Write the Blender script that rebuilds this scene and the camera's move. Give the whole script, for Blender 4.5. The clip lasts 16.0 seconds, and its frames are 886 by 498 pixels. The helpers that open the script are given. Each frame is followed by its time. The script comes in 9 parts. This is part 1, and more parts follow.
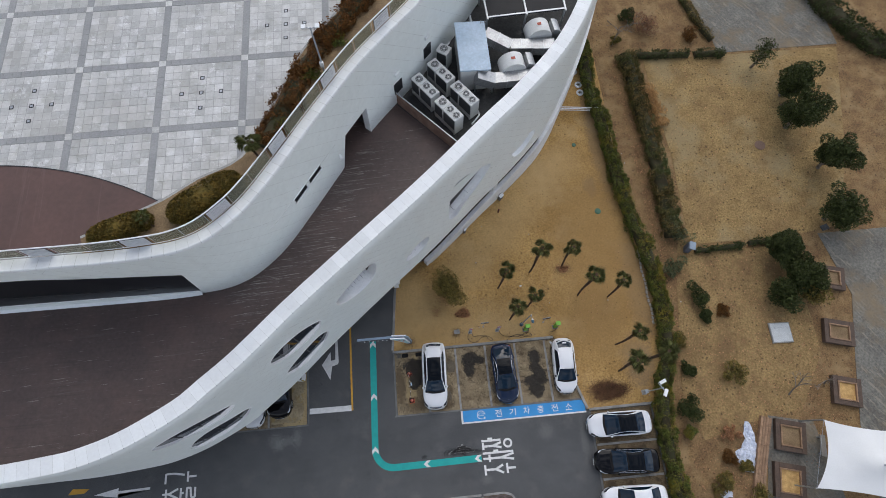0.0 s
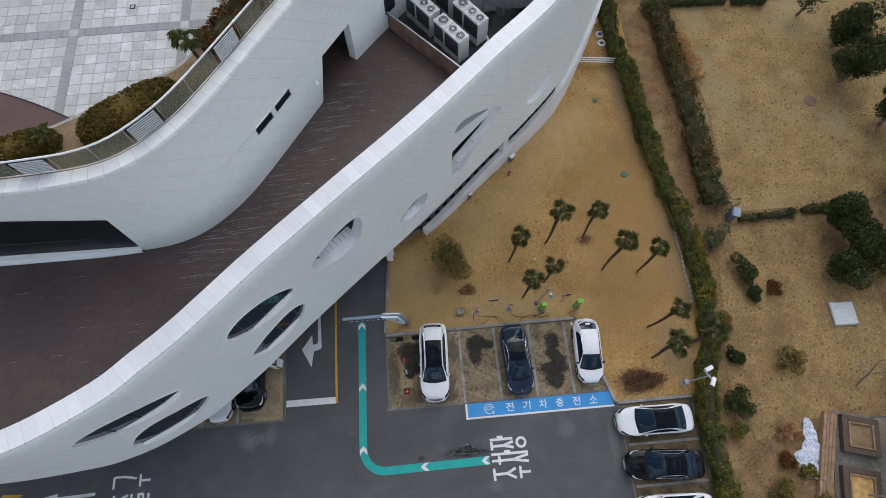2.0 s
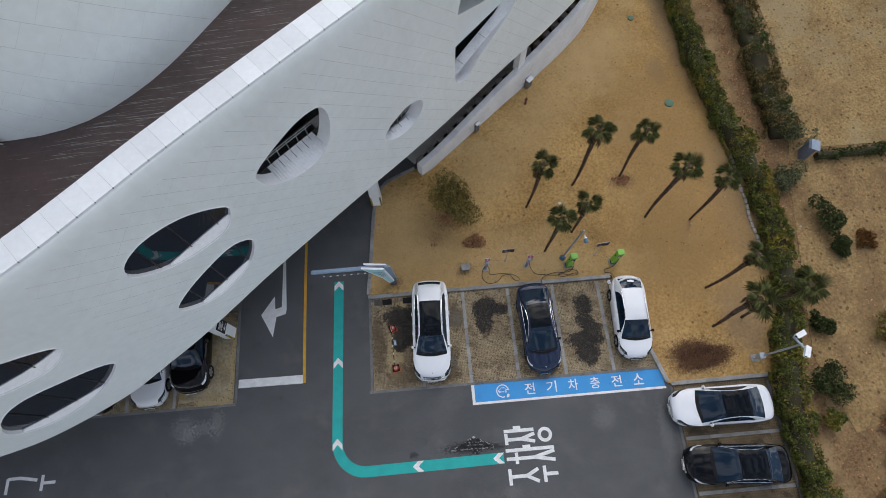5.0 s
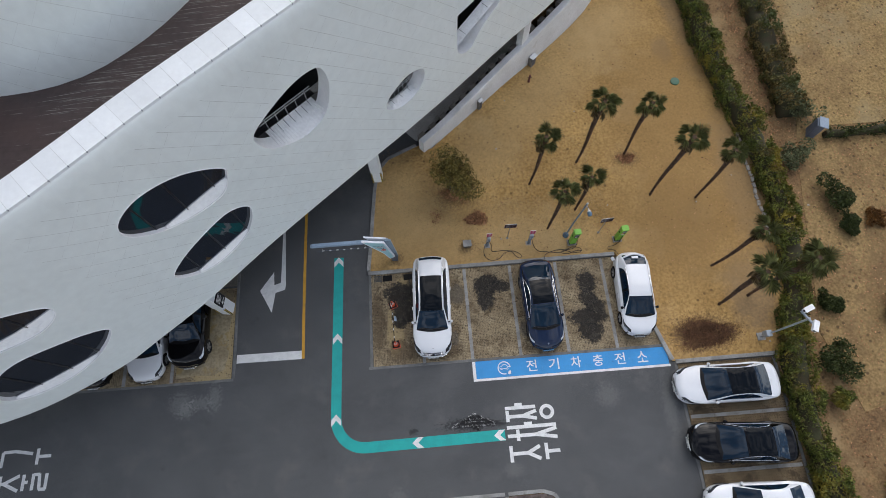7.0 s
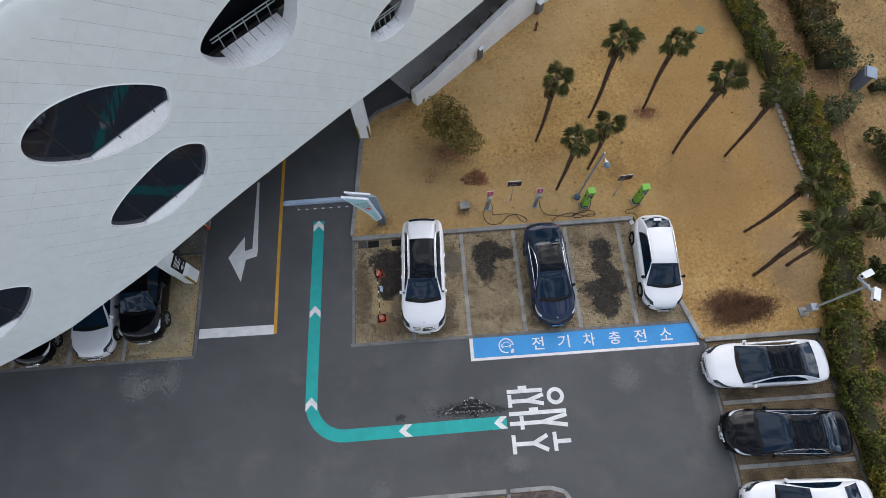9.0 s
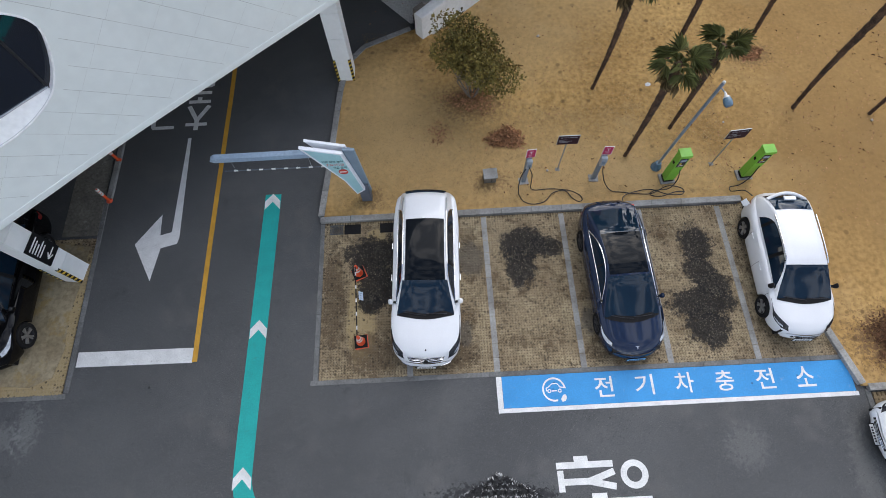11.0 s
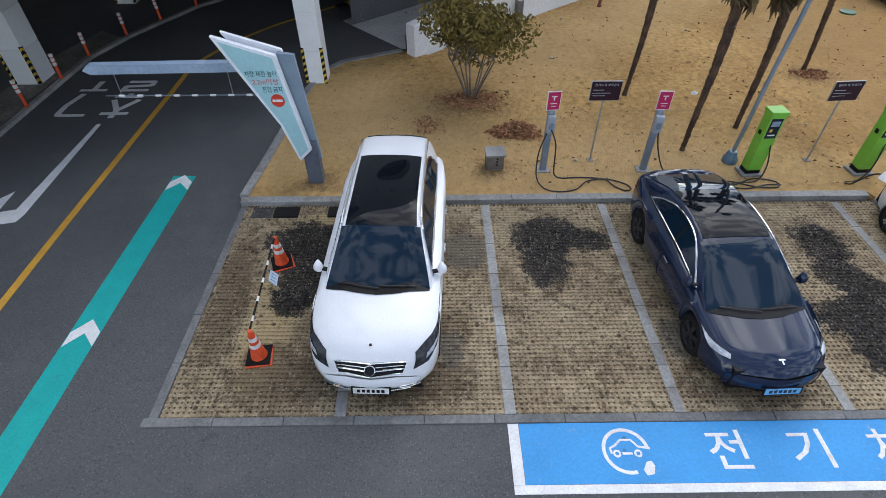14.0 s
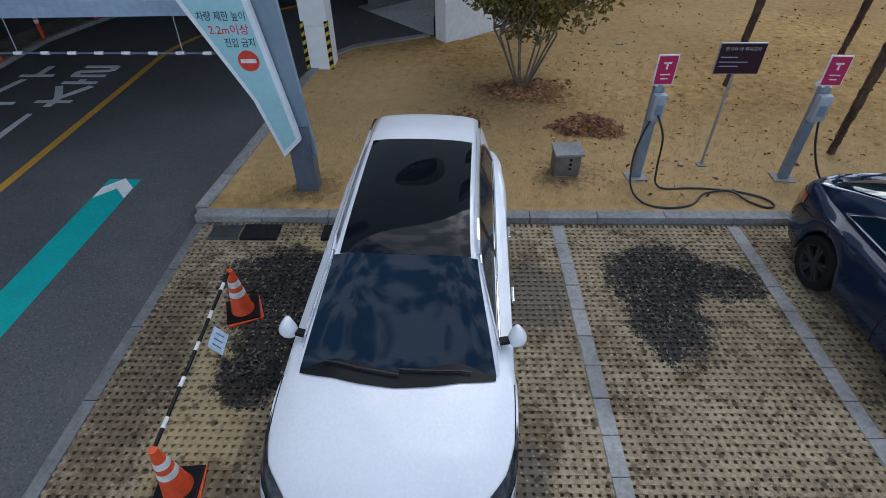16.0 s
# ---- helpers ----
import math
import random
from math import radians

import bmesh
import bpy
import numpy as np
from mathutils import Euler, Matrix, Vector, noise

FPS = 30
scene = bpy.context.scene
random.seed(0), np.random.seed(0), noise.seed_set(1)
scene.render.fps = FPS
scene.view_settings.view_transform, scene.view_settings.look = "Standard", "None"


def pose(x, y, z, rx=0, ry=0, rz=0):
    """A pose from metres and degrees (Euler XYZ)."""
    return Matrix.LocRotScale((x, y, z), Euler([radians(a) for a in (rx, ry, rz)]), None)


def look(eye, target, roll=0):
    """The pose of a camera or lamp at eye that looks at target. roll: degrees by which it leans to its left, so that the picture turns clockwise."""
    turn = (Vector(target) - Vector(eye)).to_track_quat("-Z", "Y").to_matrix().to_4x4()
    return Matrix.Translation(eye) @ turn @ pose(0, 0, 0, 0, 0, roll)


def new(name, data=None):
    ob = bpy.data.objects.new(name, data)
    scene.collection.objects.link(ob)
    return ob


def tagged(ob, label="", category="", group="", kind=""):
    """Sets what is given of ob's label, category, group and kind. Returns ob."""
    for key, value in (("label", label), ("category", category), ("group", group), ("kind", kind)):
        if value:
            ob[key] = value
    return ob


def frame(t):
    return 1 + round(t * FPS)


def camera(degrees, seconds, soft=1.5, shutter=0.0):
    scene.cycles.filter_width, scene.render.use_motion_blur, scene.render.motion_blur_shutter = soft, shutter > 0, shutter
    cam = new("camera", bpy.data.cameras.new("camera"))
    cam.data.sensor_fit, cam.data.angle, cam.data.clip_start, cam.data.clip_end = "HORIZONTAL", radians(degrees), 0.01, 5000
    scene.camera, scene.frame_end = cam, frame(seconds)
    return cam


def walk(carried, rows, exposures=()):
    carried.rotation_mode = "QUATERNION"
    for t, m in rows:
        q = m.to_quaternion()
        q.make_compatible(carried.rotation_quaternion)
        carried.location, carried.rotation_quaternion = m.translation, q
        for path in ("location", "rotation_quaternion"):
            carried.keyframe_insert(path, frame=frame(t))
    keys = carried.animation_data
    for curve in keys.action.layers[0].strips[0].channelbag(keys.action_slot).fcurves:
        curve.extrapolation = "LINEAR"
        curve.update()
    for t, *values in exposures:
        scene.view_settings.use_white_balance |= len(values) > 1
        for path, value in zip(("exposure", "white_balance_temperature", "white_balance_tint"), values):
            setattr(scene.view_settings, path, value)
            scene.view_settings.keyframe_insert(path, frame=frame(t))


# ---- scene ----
cam = camera(80.2, 16.0, soft=0.45)
PATH = [
    (0, (3.857, -1.811, 44.737), (3.913, -1.142, 42.853), -0.5),
    (0.5, (3.793, -1.681, 42.935), (3.843, -1.009, 41.051), -0.9),
    (1, (3.832, -1.731, 41.063), (3.878, -1.056, 39.181), -1.3),
    (1.5, (3.87, -2.026, 39.266), (3.913, -1.345, 37.386), -1.5),
    (2, (3.983, -2.285, 37.571), (4.025, -1.599, 35.693), -1.6),
    (2.5, (4.158, -2.496, 35.925), (4.197, -1.805, 34.049), -1.8),
    (3, (4.127, -2.622, 34.255), (4.168, -1.931, 32.379), -1.6),
    (3.5, (4.065, -2.639, 32.678), (4.108, -1.953, 30.8), -1.3),
    (4, (3.921, -2.808, 30.973), (3.967, -2.114, 29.098), -1.2),
    (6.5, (3.857, -3.513, 27.11), (3.887, -2.802, 25.241), -2.2),
    (7, (3.883, -4.116, 27.586), (3.912, -3.406, 25.716), -2.2),
    (7.5, (3.918, -4.783, 27.567), (3.946, -4.074, 25.696), -2.2),
    (8, (3.993, -5.276, 26.825), (4.017, -4.563, 24.956), -2.5),
    (8.5, (4.062, -5.187, 25.485), (4.085, -4.475, 23.616), -2.4),
    (9, (4.228, -4.628, 23.559), (4.246, -3.913, 21.691), -2.7),
    (9.5, (4.141, -3.893, 21.27), (4.158, -3.174, 19.404), -2.6),
    (12, (3.737, -1.997, 12.158), (3.751, -1.097, 10.372), -1.2),
    (12.5, (3.658, -2.464, 10.643), (3.677, -1.438, 8.926), -0.7),
    (13, (3.734, -3.221, 9.304), (3.75, -2.029, 7.698), -0.7),
    (13.5, (4.093, -3.71, 8.12), (4.112, -2.381, 6.626), -0.3),
    (14, (4.356, -3.861, 7.092), (4.372, -2.399, 5.727), -0.1),
    (14.5, (4.271, -3.531, 6.237), (4.277, -2.006, 4.942), -0.2),
    (15, (4.059, -2.665, 5.513), (4.053, -1.127, 4.235), -0.1),
    (15.5, (3.99, -1.643, 4.987), (3.966, -0.111, 3.702), -0.4),
    (16, (3.852, -0.971, 4.649), (3.818, 0.562, 3.365), -0.4),
]
walk(cam, [(t, look(eye, target, roll)) for t, eye, target, roll in PATH],
     [(0, -0.1, 6700, 10), (4, 0.0, 6700, 10), (7, 0.1, 6750, 10), (9.5, 0.25, 6700, 10), (12, 0.5, 6600, 10), (14.5, 0.52, 6300, 10), (15.5, 0.45, 6080, 10), (16, 0.12, 5980, 8.5)])

# ---- world and light: an overcast winter day ----
world = bpy.data.worlds.new("overcast_sky")
scene.world = world
world.use_nodes = True
wn, wl = world.node_tree.nodes, world.node_tree.links
sky = wn.new("ShaderNodeTexSky")
sky.sky_type = "NISHITA"
sky.sun_disc = False
sky.sun_elevation, sky.sun_rotation = radians(50), radians(20)
pale = wn.new("ShaderNodeHueSaturation")
pale.inputs["Saturation"].default_value = 0.42
wl.new(sky.outputs["Color"], pale.inputs["Color"])
wcoord = wn.new("ShaderNodeTexCoord")
clouds = wn.new("ShaderNodeTexNoise")
clouds.inputs["Scale"].default_value, clouds.inputs["Detail"].default_value = 11.0, 6.0
wl.new(wcoord.outputs["Generated"], clouds.inputs["Vector"])
cramp = wn.new("ShaderNodeValToRGB")
cramp.color_ramp.elements[0].position, cramp.color_ramp.elements[1].position = 0.44, 0.575
cramp.color_ramp.elements[0].color, cramp.color_ramp.elements[1].color = (0.30, 0.38, 0.52, 1), (1.75, 1.71, 1.66, 1)
wl.new(clouds.outputs["Fac"], cramp.inputs["Fac"])
cmul = wn.new("ShaderNodeMixRGB")
cmul.blend_type = "MULTIPLY"
cmul.inputs[0].default_value = 1.0
wl.new(pale.outputs["Color"], cmul.inputs[1])
wl.new(cramp.outputs["Color"], cmul.inputs[2])
wl.new(cmul.outputs["Color"], wn["Background"].inputs["Color"])
wn["Background"].inputs["Strength"].default_value = 0.23

sun_data = bpy.data.lights.new("sun", "SUN")
sun_data.energy, sun_data.angle, sun_data.color = 1.05, radians(60), (1.0, 0.97, 0.92)
sun = new("sun", sun_data)
sun.matrix_world = look((14, 37, 47), (0, 0, 0))


# ---- materials ----
def mat(name, a, b=None, rough=0.7, metal=0.0, s1=0.6, s2=14.0, var=0.18, bump=0.15, bscale=40.0, spread=0.14, coat=0.0, spec=0.5):
    """A surface whose colour drifts between a and b over a coarse noise, varied again by a fine one, with a fine relief."""
    m = bpy.data.materials.new(name)
    m.use_nodes = True
    n, l = m.node_tree.nodes, m.node_tree.links
    p = n["Principled BSDF"]
    b = b or tuple(0.82 * v for v in a)
    geo = n.new("ShaderNodeNewGeometry")
    coarse = n.new("ShaderNodeTexNoise")
    coarse.inputs["Scale"].default_value, coarse.inputs["Detail"].default_value = s1, 5.0
    ramp = n.new("ShaderNodeValToRGB")
    e = ramp.color_ramp.elements
    e[0].position, e[1].position = 0.5 - spread, 0.5 + spread
    e[0].color, e[1].color = (*a, 1), (*b, 1)
    fine = n.new("ShaderNodeTexNoise")
    fine.inputs["Scale"].default_value, fine.inputs["Detail"].default_value = s2, 6.0
    ran = n.new("ShaderNodeMapRange")
    ran.inputs["From Min"].default_value, ran.inputs["From Max"].default_value = 0.3, 0.7
    ran.inputs["To Min"].default_value, ran.inputs["To Max"].default_value = 1 - var, 1 + var
    mul = n.new("ShaderNodeVectorMath")
    mul.operation = "SCALE"
    for t in (coarse, fine):
        l.new(geo.outputs["Position"], t.inputs["Vector"])
    l.new(coarse.outputs["Fac"], ramp.inputs["Fac"])
    l.new(fine.outputs["Fac"], ran.inputs["Value"])
    l.new(ramp.outputs["Color"], mul.inputs[0])
    l.new(ran.outputs["Result"], mul.inputs["Scale"])
    l.new(mul.outputs["Vector"], p.inputs["Base Color"])
    p.inputs["Roughness"].default_value, p.inputs["Metallic"].default_value = rough, metal
    p.inputs["Specular IOR Level"].default_value = spec
    if coat:
        p.inputs["Coat Weight"].default_value, p.inputs["Coat Roughness"].default_value = coat, 0.03
    if bump:
        rel = n.new("ShaderNodeTexNoise")
        rel.inputs["Scale"].default_value, rel.inputs["Detail"].default_value = bscale, 5.0
        bm_ = n.new("ShaderNodeBump")
        bm_.inputs["Strength"].default_value, bm_.inputs["Distance"].default_value = bump, 0.02
        l.new(geo.outputs["Position"], rel.inputs["Vector"])
        l.new(rel.outputs["Fac"], bm_.inputs["Height"])
        l.new(bm_.outputs["Normal"], p.inputs["Normal"])
    m["top"] = mul.name
    return m


def overlay(m, colour, scale, lo, hi, strength=1.0, stretch=(1, 1, 1), detail=6.0, offset=(0, 0, 0), turn=0.0, grit=0.65):
    """Lays stains of another colour over a material, where a noise of its own is high."""
    n, l = m.node_tree.nodes, m.node_tree.links
    p = n["Principled BSDF"]
    below = p.inputs["Base Color"].links[0].from_socket
    geo, mp, no, ra, mx = (n.new("ShaderNode" + k) for k in ("NewGeometry", "Mapping", "TexNoise", "MapRange", "MixRGB"))
    mp.inputs["Scale"].default_value, mp.inputs["Location"].default_value = stretch, offset
    no.inputs["Scale"].default_value, no.inputs["Detail"].default_value = scale, detail
    no.inputs["Roughness"].default_value = grit
    ra.inputs["From Min"].default_value, ra.inputs["From Max"].default_value = lo, hi
    ra.inputs["To Max"].default_value = strength
    rot = n.new("ShaderNodeVectorRotate")
    rot.rotation_type = "Z_AXIS"
    rot.inputs["Angle"].default_value = radians(-turn)
    l.new(geo.outputs["Position"], rot.inputs["Vector"])
    l.new(rot.outputs["Vector"], mp.inputs["Vector"])
    l.new(mp.outputs["Vector"], no.inputs["Vector"])
    l.new(no.outputs["Fac"], ra.inputs["Value"])
    l.new(ra.outputs["Result"], mx.inputs[0])
    l.new(below, mx.inputs[1])
    mx.inputs[2].default_value = (*colour, 1)
    l.new(mx.outputs["Color"], p.inputs["Base Color"])
    return m


def spots(m, colour, centres, strength=0.9, noise_scale=3.0, wobble=0.9, soft=0.15, grit=0.7):
    """Ragged-edged patches of colour at given places: rows of x, y, radius across, radius along."""
    n, l = m.node_tree.nodes, m.node_tree.links
    p = n["Principled BSDF"]
    geo, no = n.new("ShaderNodeNewGeometry"), n.new("ShaderNodeTexNoise")
    no.inputs["Scale"].default_value, no.inputs["Detail"].default_value = noise_scale, 10.0
    no.inputs["Roughness"].default_value = grit
    l.new(geo.outputs["Position"], no.inputs["Vector"])
    for x, y, rx, ry in centres:
        below = p.inputs["Base Color"].links[0].from_socket
        mp, le, ad, ra, mx = (n.new("ShaderNode" + k) for k in ("Mapping", "VectorMath", "Math", "MapRange", "MixRGB"))
        le.operation = "LENGTH"
        mp.vector_type = "POINT"
        mp.inputs["Scale"].default_value = (1 / rx, 1 / ry, 0)
        mp.inputs["Location"].default_value = (-x / rx, -y / ry, 0)
        l.new(geo.outputs["Position"], mp.inputs["Vector"])
        l.new(mp.outputs["Vector"], le.inputs[0])
        ad.operation = "MULTIPLY_ADD"
        l.new(no.outputs["Fac"], ad.inputs[0])
        ad.inputs[1].default_value = wobble * 2
        l.new(le.outputs["Value"], ad.inputs[2])
        ra.inputs["From Min"].default_value, ra.inputs["From Max"].default_value = 1 - soft + wobble, 1 + soft + wobble
        ra.inputs["To Min"].default_value, ra.inputs["To Max"].default_value = strength, 0.0
        l.new(ad.outputs["Value"], ra.inputs["Value"])
        l.new(ra.outputs["Result"], mx.inputs[0])
        l.new(below, mx.inputs[1])
        mx.inputs[2].default_value = (*colour, 1)
        l.new(mx.outputs["Color"], p.inputs["Base Color"])
    return m


def specks(m, colour, scale, size, share, strength=0.7):
    """Small separate grains of another colour, in a share of the cells of a Voronoi texture."""
    n, l = m.node_tree.nodes, m.node_tree.links
    p = n["Principled BSDF"]
    below = p.inputs["Base Color"].links[0].from_socket
    geo, vo, sep, dist, pick, both, mx = (n.new("ShaderNode" + k) for k in ("NewGeometry", "TexVoronoi", "SeparateColor", "MapRange", "MapRange", "Math", "MixRGB"))
    vo.inputs["Scale"].default_value = scale
    l.new(geo.outputs["Position"], vo.inputs["Vector"])
    l.new(vo.outputs["Color"], sep.inputs["Color"])
    dist.inputs["From Min"].default_value, dist.inputs["From Max"].default_value = size * 0.6, size
    dist.inputs["To Min"].default_value, dist.inputs["To Max"].default_value = strength, 0.0
    pick.inputs["From Min"].default_value, pick.inputs["From Max"].default_value = 1 - share, 1 - 0.6 * share
    l.new(vo.outputs["Distance"], dist.inputs["Value"])
    l.new(sep.outputs[0], pick.inputs["Value"])
    both.operation = "MULTIPLY"
    l.new(dist.outputs["Result"], both.inputs[0])
    l.new(pick.outputs["Result"], both.inputs[1])
    l.new(both.outputs["Value"], mx.inputs[0])
    l.new(below, mx.inputs[1])
    mx.inputs[2].default_value = (*colour, 1)
    l.new(mx.outputs["Color"], p.inputs["Base Color"])
    return m


def per_piece(m, amount=0.25):
    """Varies the colour from piece to piece."""
    n, l = m.node_tree.nodes, m.node_tree.links
    p = n["Principled BSDF"]
    below = p.inputs["Base Color"].links[0].from_socket
    info, ra, mul = n.new("ShaderNodeObjectInfo"), n.new("ShaderNodeMapRange"), n.new("ShaderNodeVectorMath")
    ra.inputs["To Min"].default_value, ra.inputs["To Max"].default_value = 1 - amount, 1 + amount
    mul.operation = "SCALE"
    l.new(info.outputs["Random"], ra.inputs["Value"])
    l.new(below, mul.inputs[0])
    l.new(ra.outputs["Result"], mul.inputs["Scale"])
    l.new(mul.outputs["Vector"], p.inputs["Base Color"])
    return m


def per_island(m, amount=0.4):
    n, l = m.node_tree.nodes, m.node_tree.links
    p = n["Principled BSDF"]
    below = p.inputs["Base Color"].links[0].from_socket
    info, ra, mul = n.new("ShaderNodeNewGeometry"), n.new("ShaderNodeMapRange"), n.new("ShaderNodeVectorMath")
    ra.inputs["To Min"].default_value, ra.inputs["To Max"].default_value = 1 - amount, 1 + amount
    mul.operation = "SCALE"
    l.new(info.outputs["Random Per Island"], ra.inputs["Value"])
    l.new(below, mul.inputs[0])
    l.new(ra.outputs["Result"], mul.inputs["Scale"])
    l.new(mul.outputs["Vector"], p.inputs["Base Color"])
    return m


LAWN = mat("dry_lawn", (0.435, 0.273, 0.104), (0.335, 0.20, 0.072), 0.95, s1=0.35, s2=7.0, var=0.3, bump=0.7, bscale=55, spec=0.1)
overlay(LAWN, (0.50, 0.35, 0.175), 0.22, 0.52, 0.7, 0.7)
overlay(LAWN, (0.13, 0.085, 0.04), 2.6, 0.62, 0.74, 0.55)
overlay(LAWN, (0.12, 0.075, 0.04), 14.0, 0.64, 0.7, 0.6)
specks(LAWN, (0.075, 0.045, 0.022), 2.2, 0.22, 0.35, 0.7)
specks(LAWN, (0.13, 0.08, 0.04), 6.0, 0.3, 0.25, 0.35)
overlay(LAWN, (0.22, 0.14, 0.06), 2.0, 0.56, 0.62, 0.45, detail=13.0, grit=0.9, offset=(1, 8, 0))
spots(LAWN, (0.20, 0.145, 0.095), [(21.4, 24.0, 1.2, 6.5), (22.0, 9.5, 1.3, 4.5), (20.6, 2.6, 1.3, 2.2), (19.5, 19.0, 0.6, 1.0)], 0.6, 1.6, 0.7, 0.3)
spots(LAWN, (0.27, 0.165, 0.066), [(19.0, 14.0, 4.0, 7.5), (17.8, 6.5, 3.5, 3.5)], 0.7, 1.2, 0.5, 0.5)
# pale worn ground; last two patches also brighten, in colour, lawn the building shades
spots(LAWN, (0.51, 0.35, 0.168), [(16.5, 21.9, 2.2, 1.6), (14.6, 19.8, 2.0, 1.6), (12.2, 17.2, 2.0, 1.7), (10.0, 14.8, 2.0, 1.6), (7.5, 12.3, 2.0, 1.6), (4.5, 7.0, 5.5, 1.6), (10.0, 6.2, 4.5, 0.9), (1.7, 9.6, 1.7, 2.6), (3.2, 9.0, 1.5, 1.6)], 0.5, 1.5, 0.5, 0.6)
spots(LAWN, (0.16, 0.10, 0.055), [(17.5, 0.5, 1.7, 0.9), (17.3, 0.4, 1.2, 0.6), (15.6, 11.2, 0.7, 0.5), (5.3, 9.6, 1.0, 0.7), (1.7, 5.95, 0.35, 0.3), (5.66, 6.4, 0.45, 0.35)], 0.6, 9.0, 2.4, 0.25)
PARK_LAWN = mat("patchy_park_lawn", (0.30, 0.205, 0.09), (0.22, 0.145, 0.065), 0.95, s1=0.5, s2=7.0, var=0.35, bump=0.7, bscale=55, spec=0.1)
overlay(PARK_LAWN, (0.19, 0.12, 0.062), 0.32, 0.50, 0.68, 0.5, detail=10.0)
overlay(PARK_LAWN, (0.30, 0.24, 0.135), 0.18, 0.48, 0.62, 0.6, offset=(2, 5, 0))
overlay(PARK_LAWN, (0.12, 0.075, 0.04), 3.0, 0.60, 0.66, 0.5, detail=12.0, grit=0.85)
specks(PARK_LAWN, (0.07, 0.045, 0.025), 2.6, 0.28, 0.5, 0.75)
specks(PARK_LAWN, (0.09, 0.055, 0.03), 5.5, 0.34, 0.4, 0.6)
overlay(PARK_LAWN, (0.34, 0.25, 0.12), 0.9, 0.58, 0.7, 0.5)
PATCH_LAWN = mat("worn_park_lawn", (0.30, 0.205, 0.092), (0.22, 0.145, 0.067), 0.95, s1=0.5, s2=7.0, var=0.35, bump=0.7, bscale=55, spec=0.1)
overlay(PATCH_LAWN, (0.155, 0.095, 0.050), 0.45, 0.48, 0.62, 0.6, detail=11.0)
overlay(PATCH_LAWN, (0.29, 0.205, 0.10), 1.4, 0.56, 0.66, 0.6, detail=10.0)
overlay(PATCH_LAWN, (0.085, 0.052, 0.03), 4.0, 0.60, 0.66, 0.6, detail=12.0, grit=0.85)
specks(PATCH_LAWN, (0.30, 0.15, 0.075), 5.0, 0.34, 0.35, 0.6)
specks(PATCH_LAWN, (0.06, 0.038, 0.022), 3.0, 0.3, 0.45, 0.7)
LITTER = mat("littered_soil", (0.24, 0.155, 0.075), (0.16, 0.098, 0.05), 0.95, s1=0.7, s2=9.0, var=0.35, bump=0.8, bscale=45, spec=0.1)
overlay(LITTER, (0.30, 0.21, 0.11), 0.5, 0.5, 0.66, 0.7)
specks(LITTER, (0.07, 0.045, 0.028), 3.0, 0.3, 0.5, 0.7)
specks(LITTER, (0.30, 0.15, 0.075), 6.0, 0.36, 0.4, 0.6)
ASPHALT = mat("asphalt", (0.100, 0.102, 0.104), (0.083, 0.085, 0.087), 0.88, s1=0.25, s2=30.0, var=0.22, bump=0.6, bscale=120, spec=0.3)
overlay(ASPHALT, (0.118, 0.118, 0.118), 0.35, 0.55, 0.75, 0.6)
overlay(ASPHALT, (0.042, 0.042, 0.045), 1.4, 0.62, 0.72, 0.5)
overlay(ASPHALT, (0.066, 0.068, 0.071), 0.16, 0.48, 0.62, 0.45, (1.0, 1.8, 1), offset=(3, 1, 0))
overlay(ASPHALT, (0.135, 0.13, 0.125), 0.5, 0.56, 0.7, 0.45, offset=(7, 4, 0), detail=3.0)
overlay(ASPHALT, (0.19, 0.19, 0.185), 60.0, 0.58, 0.66, 0.6)
overlay(ASPHALT, (0.035, 0.035, 0.037), 26.0, 0.58, 0.68, 0.45)
spots(ASPHALT, (0.32, 0.32, 0.31), [(-9.6, -0.95, 0.5, 0.55), (-9.3, -1.3, 0.35, 0.4), (-7.9, -0.8, 0.3, 0.6), (-8.6, -1.0, 0.5, 0.3)], 0.22, 7.5, 3.2, 0.3, 0.75)
spots(ASPHALT, (0.02, 0.02, 0.022), [(4.9, -3.05, 1.2, 0.25), (2.1, -3.2, 0.2, 0.12), (6.2, -3.1, 0.5, 0.14)], 0.75, 9.0, 2.6, 0.15)
spots(ASPHALT, (0.17, 0.17, 0.165), [(1.2, -6.3, 0.4, 0.55), (6.9, -5.3, 0.4, 0.3), (15.0, -3.0, 0.3, 1.3), (12.0, -2.2, 0.5, 0.5)], 0.4, 8.0, 2.2, 0.4)
specks(ASPHALT, (0.20, 0.20, 0.195), 30.0, 0.42, 0.25, 0.45)
specks(ASPHALT, (0.022, 0.022, 0.024), 26.0, 0.42, 0.3, 0.4)
specks(ASPHALT, (0.02, 0.02, 0.022), 1.3, 0.06, 0.3, 0.7)
CONCRETE = mat("concrete", (0.30, 0.30, 0.29), (0.22, 0.215, 0.205), 0.9, s1=1.5, s2=20, var=0.2, bump=0.3, bscale=70)
per_piece(CONCRETE, 0.14)
overlay(CONCRETE, (0.13, 0.115, 0.095), 3.0, 0.58, 0.72, 0.6)
PAVER_SOIL = mat("paver_soil", (0.115, 0.086, 0.050), (0.06, 0.046, 0.029), 0.95, s1=1.5, s2=30, var=0.35, bump=0.6, bscale=80, spec=0.1)
overlay(PAVER_SOIL, (0.22, 0.16, 0.08), 4.0, 0.52, 0.60, 0.8, detail=12.0, grit=0.88)
